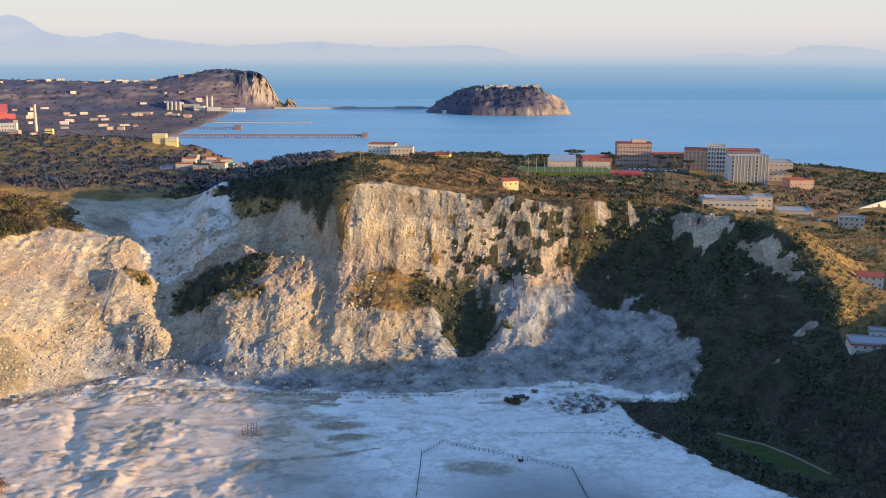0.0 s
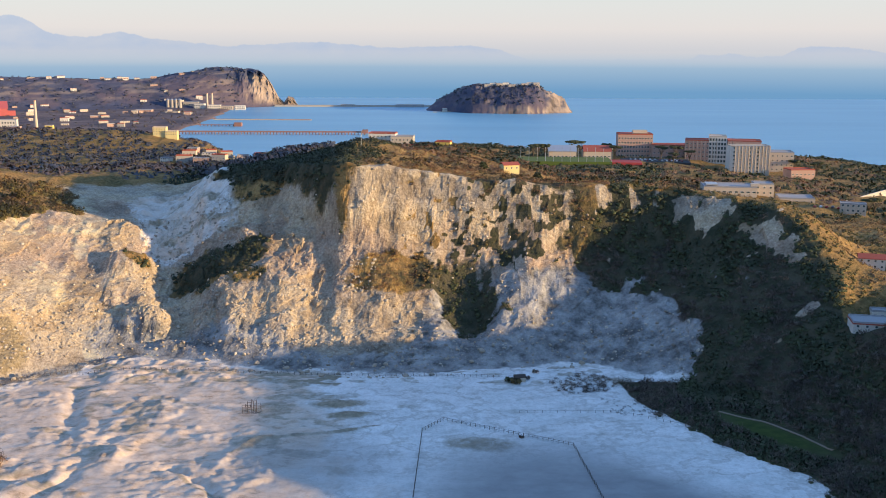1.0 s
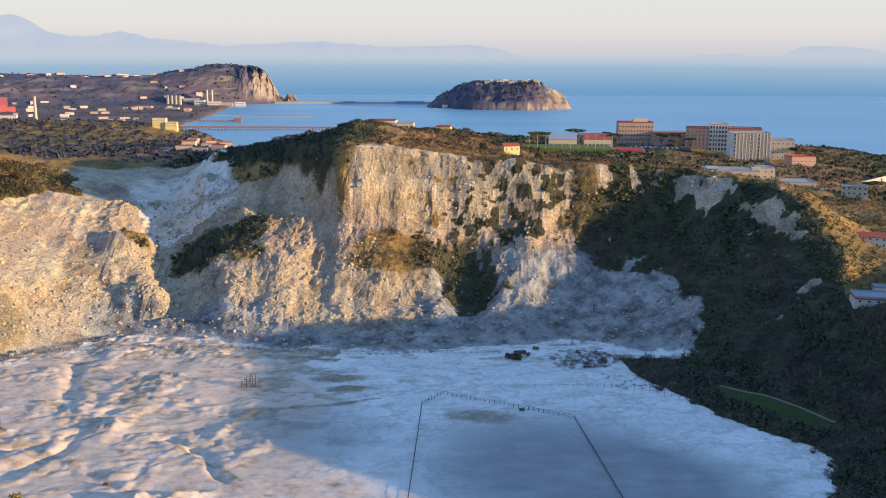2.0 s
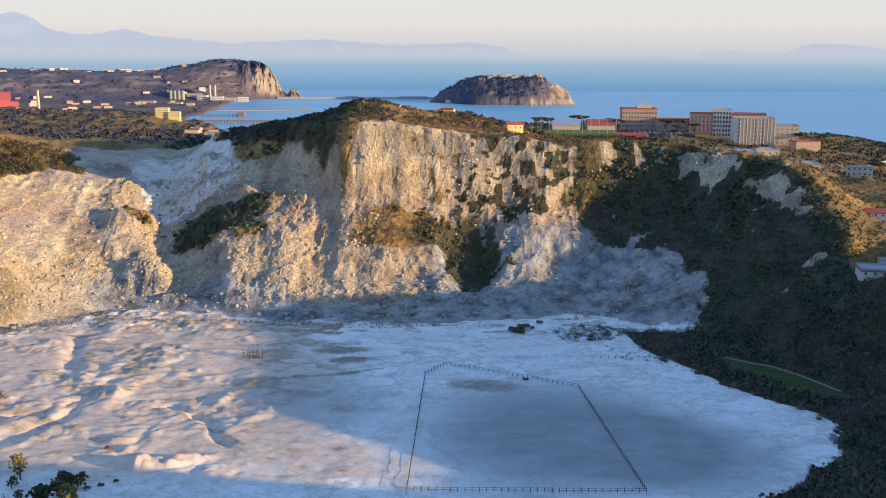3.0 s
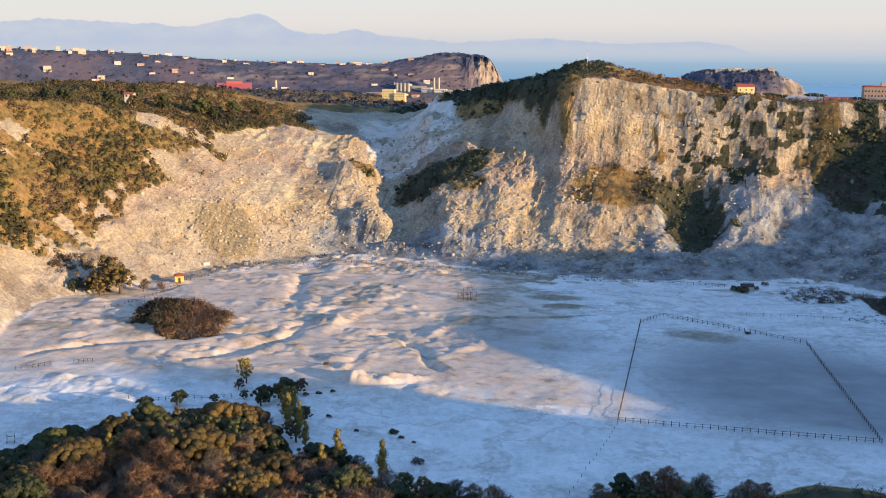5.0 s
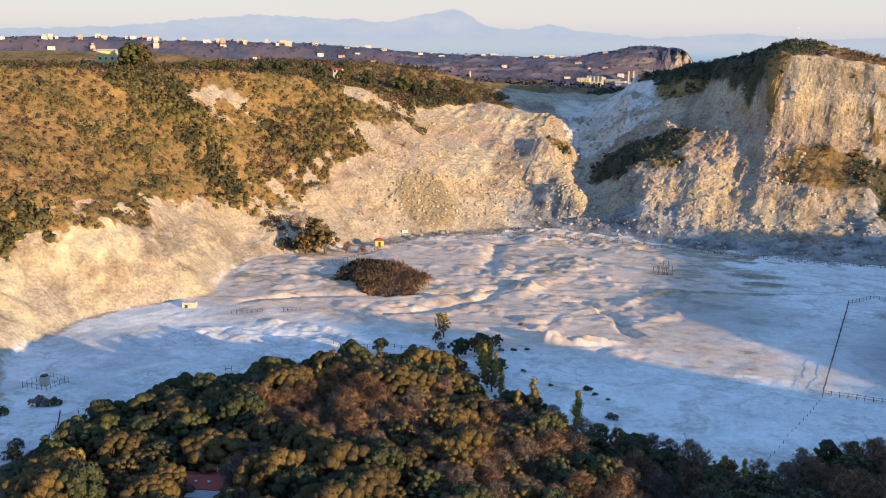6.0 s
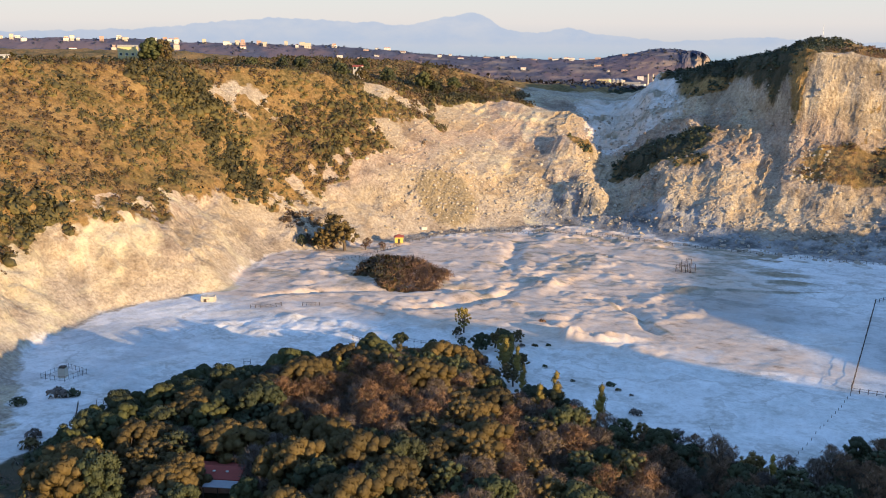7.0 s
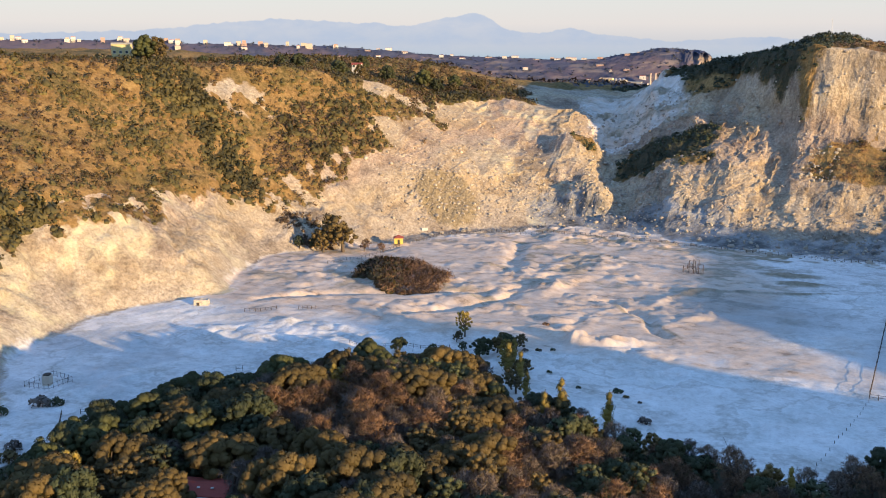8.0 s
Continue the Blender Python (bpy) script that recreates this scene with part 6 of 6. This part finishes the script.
keep = (x_ > -5) & (y_ < wood_edge(x_) - 2) & (rs.random(len(x_)) < 0.35)
scatter("floor_wood", "rust-brown bare trees along the near edge of the floor", "woodland", x_[keep], y_[keep], 2.0 + 2.0 * rs.random(keep.sum()), L_RUST, TWIGGY, rs)
# dark brown thicket island on the white floor
x_, y_ = -215 + 62 * rs.random(1500), 312 + 58 * rs.random(1500)
keep = blob(x_ + 5 * vnoise(x_ / 8, y_ / 8, 5), y_ + 4 * vnoise(x_ / 7, y_ / 7, 6), -175, 346, 25, 16, -42) > 0.35
g = (x_ + 0.4 * (y_ - 345) < -179 + 8 * rs.random(len(x_))) & keep
scatter("thicket_mound", "mound of brown leafless thicket on the white floor", "thicket", x_[keep], y_[keep], 1.6 + 1.4 * rs.random(keep.sum()), L_RUST, TWIGGY, rs)
scatter("thicket_mound", "olive evergreen side of the thicket mound", "thicket", x_[g], y_[g], 1.7 + 1.5 * rs.random(g.sum()), L_OLIVE, CLUMPS, rs)
# valley and far ridge
x_, y_ = -1100 + 1050 * rs.random(19000), 640 + 1060 * rs.random(19000)
z_ = height(x_, y_)
keep = (z_ > -40) & (x_ > -0.62 * y_) & (np.degrees(np.arctan2(x_ - CX, y_ - CY)) < -4) & (np.hypot(x_ - CX, y_ - CY) > 400) & (np.hypot(x_ + 380, y_ - 1390) > 34) & (np.hypot(x_ + 238, y_ - 700) > 16)
n_ = fbm(x_ / 90, y_ / 90, 111, 3)
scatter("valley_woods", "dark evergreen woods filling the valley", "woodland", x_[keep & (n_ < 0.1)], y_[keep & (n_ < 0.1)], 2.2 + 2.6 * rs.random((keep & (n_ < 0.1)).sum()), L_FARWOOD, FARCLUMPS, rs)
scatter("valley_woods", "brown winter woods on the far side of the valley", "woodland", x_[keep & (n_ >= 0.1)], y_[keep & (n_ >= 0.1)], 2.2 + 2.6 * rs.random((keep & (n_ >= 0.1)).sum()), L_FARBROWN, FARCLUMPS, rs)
# seaward side and college grounds
x_, y_ = -60 + 560 * rs.random(9500), 625 + 470 * rs.random(9500)
z_ = height(x_, y_)
built = (np.hypot(x_ - 112, (y_ - 900) * 1.6) < 46) | (np.hypot(x_ - 195, (y_ - 925) * 1.5) < 48) | (np.hypot(x_ - 262, (y_ - 935)) < 42) | (np.hypot(x_ - 225, (y_ - 708) * 1.4) < 44) | (np.hypot(x_ - 190, y_ - 1000) < 26) | (np.hypot(x_ - 135, y_ - 965) < 36) | (np.hypot(x_ - 318, y_ - 915) < 36)
road_d = np.abs(y_ - np.interp(x_, [250, 300, 360, 430, 520], [655, 720, 790, 850, 900]))
keep = (z_ > -30) & ~built & (road_d > 14) & (rs.random(len(x_)) < np.where(x_ > 280, 0.9, np.where(x_ < 60, 0.7, 0.66)))
n_ = fbm(x_ / 40, y_ / 40, 113, 3)
a_ = keep & (n_ < 0.12)
scatter("plateau_trees", "dark trees and hedges round the college grounds", "woodland", x_[a_], y_[a_], 1.4 + 2.2 * rs.random(a_.sum()), L_DARK, FARCLUMPS, rs)
a_ = keep & (n_ >= 0.12)
scatter("plateau_trees", "brown bare trees round the college grounds", "woodland", x_[a_], y_[a_], 1.2 + 1.8 * rs.random(a_.sum()), L_RUST, FARCLUMPS, rs)
# trees on the distant hill, island and plain
keep = (hu > 0.12) & (hu < 0.7) & (hz > -85)
pick = rs.choice(np.nonzero(keep & (ha < -11.3))[0], 1400)
jx, jy = hx[pick] + 10 * rs.normal(size=1400), hy[pick] + 10 * rs.normal(size=1400)
hill_z = hz[pick]
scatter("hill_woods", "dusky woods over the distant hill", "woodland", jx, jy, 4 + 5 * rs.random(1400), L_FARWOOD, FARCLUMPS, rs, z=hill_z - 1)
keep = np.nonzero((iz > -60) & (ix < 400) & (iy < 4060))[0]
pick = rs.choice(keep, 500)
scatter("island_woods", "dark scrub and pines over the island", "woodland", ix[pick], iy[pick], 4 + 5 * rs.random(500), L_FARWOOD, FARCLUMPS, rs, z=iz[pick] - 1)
x_, y_ = -1900 + 1200 * rs.random(900), 1900 + 2000 * rs.random(900)
keep = (height(x_, y_) > -88) & (x_ > -0.55 * y_)
scatter("plain_trees", "scattered trees over the coastal plain", "woodland", x_[keep], y_[keep], 4 + 4 * rs.random(keep.sum()), L_GREY, FARCLUMPS, rs)

# ---- things on the crater floor ----
def ground_at(x, y):
    return float(height(np.array([float(x)]), np.array([float(y)]))[0])


def fence(label, pts, spacing, post_h=1.2, rails=(0.55, 1.05), thick=0.075, group="fences"):
    """Posts, each a part, with rails from post to post, following the ground."""
    e = thing("fence", label, "fence", None, group)
    bm = bmesh.new()
    bmesh.ops.create_cone(bm, cap_ends=True, segments=6, radius1=thick, radius2=thick * 0.8, depth=post_h + 0.4, matrix=Matrix.Translation((0, 0, (post_h - 0.4) / 2)))
    me = bpy.data.meshes.new("post")
    bm.to_mesh(me)
    bm.free()
    me.materials.append(M_DARKWOOD)
    rng = np.random.default_rng(int(abs(pts[0][0] * 7)))
    tops = []
    for (ax, ay), (bx, by) in zip(pts[:-1], pts[1:]):
        n = max(1, round(math.hypot(bx - ax, by - ay) / spacing))
        for k in range(n + (1 if (bx, by) == tuple(pts[-1]) else 0)):
            x, y = ax + (bx - ax) * k / n, ay + (by - ay) * k / n
            z = ground_at(x, y)
            ob = new("post", me)
            ob.parent = e
            ob.location, ob.rotation_euler = (x, y, z), (rng.normal() * 0.05, rng.normal() * 0.05, k)
            tops.append((x, y, z))
    for r in rails:
        seg = [((a[0], a[1], a[2] + r), thick * 0.45, (b[0], b[1], b[2] + r + rng.normal() * 0.03), thick * 0.45) for a, b in zip(tops[:-1], tops[1:])]
        part("rail", limb_mesh(seg, 4), M_DARKWOOD, e)
    return e


fence("weathered dark timber post fence round the grey mud pool", [(-5, 381), (3.3, 393), (52.7, 366.3), (60.5, 276.4), (-8.3, 276.6), (-5, 381)], 2.1, 1.5, (0.6, 1.25), 0.11)
fence("long dark post fence below the cliffs", [(-170, 447), (-143, 455), (-97, 452), (-44, 448), (8, 447), (29, 446)], 2.6, 1.3, (0.5, 1.1), 0.10)
fence("thin post fence along the shaded side of the floor", [(35, 402), (76, 402), (90, 394), (105, 383), (118, 356)], 3.2, 1.2, (1.0,), 0.07)
fence("short dark rail fence on the white floor", [(-200, 279), (-192, 286)], 1.8, 1.2, (0.55, 1.1), 0.10)
fence("short weathered rail fence on the white floor", [(-186, 290), (-181, 293)], 1.6, 1.2, (0.55, 1.1), 0.10)
fence("dark rail fence along the visitors' path", [(-183, 182), (-178, 176), (-174, 168)], 1.6, 1.2, (0.55, 1.1), 0.10)
fence("two-bay dark rail barrier at the wood", [(-179, 184), (-175, 187)], 1.6, 1.2, (0.6, 1.15), 0.10)
fence("long fence beside the track to the hut", [(-212, 352), (-208, 360), (-205, 387), (-203, 404), (-198, 426), (-186, 444), (-170, 450)], 2.6, 1.2, (0.5, 1.1), 0.09)
fence("low dark fence behind the near trees", [(-150, 262), (-132, 268), (-122, 272)], 2.0, 1.2, (0.5, 1.1), 0.09)
fence("line of low dark stakes leading from the mud pool", [(-8.3, 274), (-11, 258), (-15, 238), (-17, 228)], 3.4, 0.7, (), 0.08)
fence("short fence flight up the slope foot", [(-168, 450), (-164, 460), (-160, 470)], 2.4, 1.3, (0.5, 1.1), 0.09)

# open lattice of tubes standing on the floor
e = thing("tube_lattice", "open cube lattice of rusty steel tubes on the floor", "sculpture", pose(-76, 401, ground_at(-76, 401), 0, 0, 14))
for k, (fx, fy, fz, fw, fd, fh) in enumerate([(-3.6, 0, 0, 2.2, 2.2, 2.8), (-1.4, 0.4, 0, 2.4, 2.2, 4.6), (0.2, -0.8, 0, 2.0, 2.0, 5.6), (1.6, 0.3, 0, 2.4, 2.2, 3.2), (-2.2, -0.6, 2.0, 2.0, 2.0, 1.6)]):
    c = [(fx, fy), (fx + fw, fy), (fx + fw, fy + fd), (fx, fy + fd)]
    seg = []
    for i in range(4):
        a, b = c[i], c[(i + 1) % 4]
        seg.append(((*a, fz - 0.2), 0.07, (*a, fz + fh), 0.07))
        for q in (fz + 0.05, fz + fh * 0.5, fz + fh):
            seg.append(((*a, q), 0.06, (*b, q), 0.06))
    part("tube_frame", limb_mesh(seg, 5), M_STEEL, e)

# hut by the track
e = thing("hut", "small yellow plastered hut with a red tiled hip roof", "hut", pose(-205, 401, ground_at(-205, 401) - 0.1, 0, 0, 28))
part("wall", boxes((-1.9, -1.6, 0, 1.9, 1.6, 2.7)), M_YELLOW, e)
bm = bmesh.new()
bmesh.ops.create_cone(bm, cap_ends=True, segments=4, radius1=3.3, radius2=0.3, depth=1.1, matrix=Matrix.Translation((0, 0, 3.2)) @ Matrix.Rotation(radians(45), 4, "Z") )
part("roof", bm, M_TILE, e)
part("door", boxes((-0.5, -1.66, 0, 0.5, -1.58, 2.0)), M_DARKWOOD, e, "dark wooden door")
windows(e, 3.2, 0.0, 1, 2.7, 1, -1.9, (0.9, 0.9), turn=90)
e = thing("sign_board", "white leaning information board by the hut track", "sign", pose(-207, 432, ground_at(-207, 432), 0, 0, 30))
part("panel", boxes((-1.4, -0.06, 0.5, 1.4, 0.06, 1.9)), M_WHITE, e)
for sx_ in (-1.2, 1.2):
    part("leg", boxes((sx_ - 0.07, 0.07, -0.3, sx_ + 0.07, 0.2, 1.8)), M_DARKWOOD, e)

# fenced well shaft near the bank
e = thing("well_house", "weathered square masonry well shaft with a dark cap", "well", pose(-204, 198, ground_at(-204, 198), 0, 0, 20))
part("shaft", boxes((-1.0, -1.0, -0.3, 1.0, 1.0, 2.5)), M_STONE, e)
part("cap", boxes((-0.8, -0.8, 2.5, 0.8, 0.8, 2.9)), M_DARKWOOD, e, "dark weathered cap")
fence("thin stake fence round the well shaft", [(-208, 194), (-200, 194.5), (-199.5, 202), (-207, 203), (-208, 194)], 1.6, 1.7, (0.4, 1.5), 0.06)
# white board stand
e = thing("board_stand", "white panel stand with four dark legs on the floor", "stand", pose(-164, 226.5, ground_at(-164, 226.5), 0, 0, 30))
for sx_ in (-0.9, 0.9):
    for sy_, hh in ((-0.6, 0.8), (0.6, 2.3)):
        part("leg", boxes((sx_ - 0.07, sy_ - 0.07, -0.3, sx_ + 0.07, sy_ + 0.07, hh)), M_DARKWOOD, e)
part("panel", boxes((-1.0, -0.7, 0.72, 1.0, 0.55, 0.8)), M_WHITE, e, "white flat panel")
part("crossbar", boxes((-0.95, 0.56, 1.5, 0.95, 0.64, 1.62)), M_DARKWOOD, e)
# masonry block at the foot of the bank
e = thing("masonry_stub", "sunlit square masonry stub at the foot of the bank", "masonry", pose(-219, 281, ground_at(-219, 281) - 0.3, 0, 0, 32))
bm = boxes((-2.6, -1.4, -0.5, 2.4, 1.4, 2.2))
bmesh.ops.subdivide_edges(bm, edges=bm.edges[:], cuts=4, use_grid_fill=True)
for v in bm.verts:
    v.co += Vector((noise.noise(v.co * 0.7), noise.noise(v.co * 0.8 + Vector((5, 0, 0))), noise.noise(v.co * 0.6 + Vector((0, 9, 0))))) * 0.35
part("wall", bm, M_STONE, e)
# solid dark box imitates the shade inside a doorway
part("opening", boxes((-1.5, -1.75, 0.0, -0.7, -1.1, 1.3)), M_DARKWOOD, e, "dark box standing in for a shaded doorway")
# dark ruined hut by the right-hand debris
e = thing("ruined_hut", "dark ruined hut with one pale wall amid brush", "ruin", pose(38, 441, ground_at(38, 441) - 0.2, 0, 0, 10))
part("wall", boxes((-2.4, -2, -0.3, 2.4, 2, 2.6)), M_DARKWOOD, e)
part("front_wall", boxes((-0.2, -2.2, 0, 2.3, -2.02, 2.3)), M_STONE, e, "pale stone front wall")
part("roof", gable(4.8, 4, 2.6, 0.8, 0.2), M_DARKWOOD, e)
# low red-roofed pavilion in the wood
e = thing("pavilion", "low pavilion with a red sheet roof among trees", "building", pose(-111, 144, ground_at(-111, 144), 0, 0, 18))
e.scale = (0.82, 0.82, 0.9)
part("wall", boxes((-5.6, -4, -0.3, 5.6, 4, 3.2)), M_PINK, e)
part("roof", gable(11.2, 8, 3.3, 0.9, 0.5), plain("red_pantile", (0.36, 0.07, 0.05), 0.8, vary=0.35, scale=2), e)
part("porch_roof", boxes((-1.0, -8.2, 2.9, 6, -4.6, 3.05)), M_FELT, e, "flat grey porch roof")
for k in range(3):
    part("roof_light", boxes((-3.6 + k * 3, -2.4, 3.86, -3.0 + k * 3, -1.9, 4.05)), M_WHITE, e)
for sx_ in (-0.8, 2.4, 5.7):
    part("post", boxes((sx_ - 0.08, -8.1, -0.3, sx_ + 0.08, -7.94, 2.9)), M_DARKWOOD, e)
# lamp post on the cliff top
e = thing("mast", "thin pale mast on the cliff top", "mast", pose(-45, 598, ground_at(-45, 598)))
part("pole", limb_mesh([((0, 0, -0.5), 0.14, (0, 0, 10), 0.08)]), M_METAL, e)
part("box", boxes((-0.4, -0.3, 0.2, 0.4, 0.3, 1.6)), M_WHITE, e, "white cabinet at its foot")


# ---- bushes that stand alone on the floor, and boulders ----
def bush(x, y, size, label, mat, seed):
    lobes = [(0.6 * math.cos(k * 2.1), 0.5 * math.sin(k * 2.1), 0.4, 0.55, 0.55, 0.5) for k in range(5)]
    v, f, soft = leaf_cloud(np.random.default_rng(seed), lobes, 220, 0.19)
    ob = part("bush", leafy_mesh("bush", v * size, f, soft, mat), mat)
    ob.location = (x, y, ground_at(x, y) - 0.1)
    tagged(ob, label, "bush", "bushes on the floor")


for k, (x_, y_, s_, m_) in enumerate([(-193, 185, 2.6, L_GREY), (-190, 187, 2.0, L_DARK), (-198, 177, 2.2, L_DARK), (-67, 254, 1.4, L_DARK), (-64, 251, 0.8, L_OLIVE), (-77, 253, 0.7, L_DARK), (-60, 249, 0.6, L_GREY), (-104, 306, 1.1, L_RUST), (-56, 237, 1.6, L_GREY),
                                      (-174, 158, 2.4, L_OLIVE), (-178, 163, 2.0, L_GREY), (-94, 283, 0.8, L_DARK), (-97, 279, 1.0, L_OLIVE), (36, 437, 2.4, L_OLIVE), (33, 440, 2.2, L_DARK), (41, 443, 1.8, L_GREY), (46, 452, 1.6, L_GREY), (33.5, 374.5, 1.1, L_GREY), (-88, 262, 0.8, L_DARK), (-100, 276, 0.9, L_GREY)]):
    bush(x_, y_, s_, ("dark evergreen", "small dry", "low leafless")[k % 3] + " bush alone on the white floor", m_, 700 + k)
rd = np.random.default_rng(31)
x_, y_ = 52 + 34 * rd.random(260), 425 + 34 * rd.random(260)
keep = blob(x_, y_, 66, 437, 15, 12, 20) > 0.3
scatter("debris_scrub", "dark dead brush over debris at the floor's edge", "scrub", x_[keep], y_[keep], 0.9 + 1.0 * rd.random(keep.sum()), L_GREY, TWIGGY, rd)
x_, y_ = 70 + 30 * rd.random(60), 398 + 20 * rd.random(60)
scatter("debris_scrub", "small dark brush on the white floor's edge", "scrub", x_, y_, 0.5 + 0.5 * rd.random(60), L_GREY, TWIGGY, rd)


def boulder(seed):
    bm = bmesh.new()
    bmesh.ops.create_icosphere(bm, subdivisions=2, radius=1.0)
    rng = np.random.default_rng(seed)
    off = Vector(rng.random(3) * 50)
    for v in bm.verts:
        v.co *= 1 + 0.45 * noise.noise(v.co * 1.3 + off)
        v.co.z *= 0.75
    return bm


M_BOULDER = plain("tuff_boulder", (0.42, 0.37, 0.30), 0.95, scale=0.8, bumps=0.8)
BOULDERS = []
for k in range(4):
    me = bpy.data.meshes.new("boulder")
    bm = boulder(k)
    bm.to_mesh(me)
    bm.free()
    me.materials.append(M_BOULDER)
    BOULDERS.append(me)
n_ = 0
while n_ < 210:
    a_, f_ = rd.uniform(-62, 46), rd.random()
    r_ = float(around(R_FLOOR, np.array([a_]))[0]) + (-6 + 34 * f_ ** 2)
    bx, by = CX + r_ * math.sin(radians(a_)), CY + r_ * math.cos(radians(a_))
    s_ = 0.3 + 1.3 * rd.random() ** 4
    ob = new("boulder", BOULDERS[n_ % 4])
    ob.matrix_world = pose(bx, by, ground_at(bx, by) + s_ * 0.15, rd.uniform(-20, 20), rd.uniform(-20, 20), rd.uniform(0, 360)) @ Matrix.Diagonal((s_, s_ * rd.uniform(0.7, 1.2), s_, 1))
    tagged(ob, "pale angular tuff boulder fallen below the cliff", "boulder", "boulders below the cliffs")
    n_ += 1

M_DUST = plain("trodden_earth", (0.26, 0.20, 0.15), 0.95)
ribbon("path", "pale worn path across the lawn clearing", "path", [(118, 404), (126, 397), (134, 392), (143, 378), (150, 362)], 1.3, M_DUST, 0.12, 0.3)
ribbon("path", "pale forked path at the lawn clearing", "path", [(129, 420), (134, 405), (140, 392)], 2.0, M_DUST, 0.14, 0.3)

for k in range(90):
    bx, by = rd.uniform(-52, -32), rd.uniform(510, 528)
    s_ = 0.4 + 1.2 * rd.random() ** 3
    ob = new("boulder", BOULDERS[k % 4])
    ob.matrix_world = pose(bx, by, ground_at(bx, by) + s_ * 0.3, rd.uniform(-30, 30), rd.uniform(-30, 30), rd.uniform(0, 360)) @ Matrix.Diagonal((s_, s_ * rd.uniform(0.6, 1.2), s_, 1))
    tagged(ob, "grey tuff block in the rockfall on the ledge", "boulder", "boulders of the ledge rockfall")


# ---- rubble fallen from the cliffs and over the scree ----
def rubble(name, label, mask, count, lo, hi, seed):
    """Broken stones lying on the slope, as one object."""
    rng = np.random.default_rng(seed)
    p = np.clip(mask, 0, None)
    pick = rng.choice(len(p), count, p=p / p.sum())
    bm = bmesh.new()
    bmesh.ops.create_icosphere(bm, subdivisions=1, radius=1.0)
    base = np.array([v.co for v in bm.verts])
    tri = np.array([[v.index for v in f.verts] for f in bm.faces])
    bm.free()
    shape = base[None] * (0.65 + 0.6 * rng.random((count, len(base), 1))) * (0.6 + 0.7 * rng.random((count, 1, 3)))
    a = rng.random(count) * 2 * math.pi
    c, s = np.cos(a)[:, None], np.sin(a)[:, None]
    size = (lo + (hi - lo) * rng.random(count) ** 3.5)[:, None]
    x = (shape[:, :, 0] * c - shape[:, :, 1] * s) * size + (MX[pick] + rng.normal(size=count) * 0.3)[:, None]
    y = (shape[:, :, 0] * s + shape[:, :, 1] * c) * size + (MY[pick] + rng.normal(size=count) * 0.3)[:, None]
    z = shape[:, :, 2] * size * 0.8 + MZ[pick][:, None] + 0.1 * size
    v = np.stack([x, y, z], 2).reshape(-1, 3)
    f = (tri[None] + (np.arange(count) * len(base))[:, None, None]).reshape(-1, 3)
    return tagged(part(name, (v, f), M_RUBBLE), label, "rubble", kind="stuff")


def rubble_material():
    m, t, b = material("rubble")
    isl = t.nodes.new("ShaderNodeNewGeometry").outputs["Random Per Island"]
    c = ramp(t, isl, (0.0, (0.29, 0.25, 0.21)), (0.4, (0.41, 0.36, 0.30)), (0.8, (0.50, 0.44, 0.36)), (1.0, (0.60, 0.54, 0.45)))
    c = mix(t, 0.5, c, ramp(t, tex(t, 1.3, 6, 0.7), (0.35, (0.5, 0.48, 0.46)), (0.6, (1.1, 1.1, 1.1))), "MULTIPLY")
    t.links.new(c, b.inputs["Base Color"])
    b.inputs["Roughness"].default_value = 0.95
    return m


M_RUBBLE = rubble_material()
_area = np.gradient(GX, axis=1).ravel() * np.gradient(GY, axis=0).ravel() * np.sqrt(1 + slope ** 2)
_bare = _area * (1 - COVER) * ROCKY * (GX.ravel() > -290) * (GX.ravel() < 150) * (Y > 400) * (Y < 600)
rubble("scree_rubble", "pale broken rubble over the crater's scree slopes", _bare * sstep(0.02, 0.12, CREST) * (1 - sstep(0.9, 1.0, CREST)) * (0.3 + SCREE), 2600, 0.2, 1.2, 31)
rubble("talus_rubble", "fallen stones along the foot of the cliffs", _bare * sstep(0.01, 0.06, CREST) * (1 - sstep(0.22, 0.45, CREST)), 1900, 0.2, 1.1, 32)
rubble("gully_rubble", "grey stones down the gully beside the cliff", _bare * GULLY * sstep(0.1, 0.3, CREST), 900, 0.2, 1.3, 33)
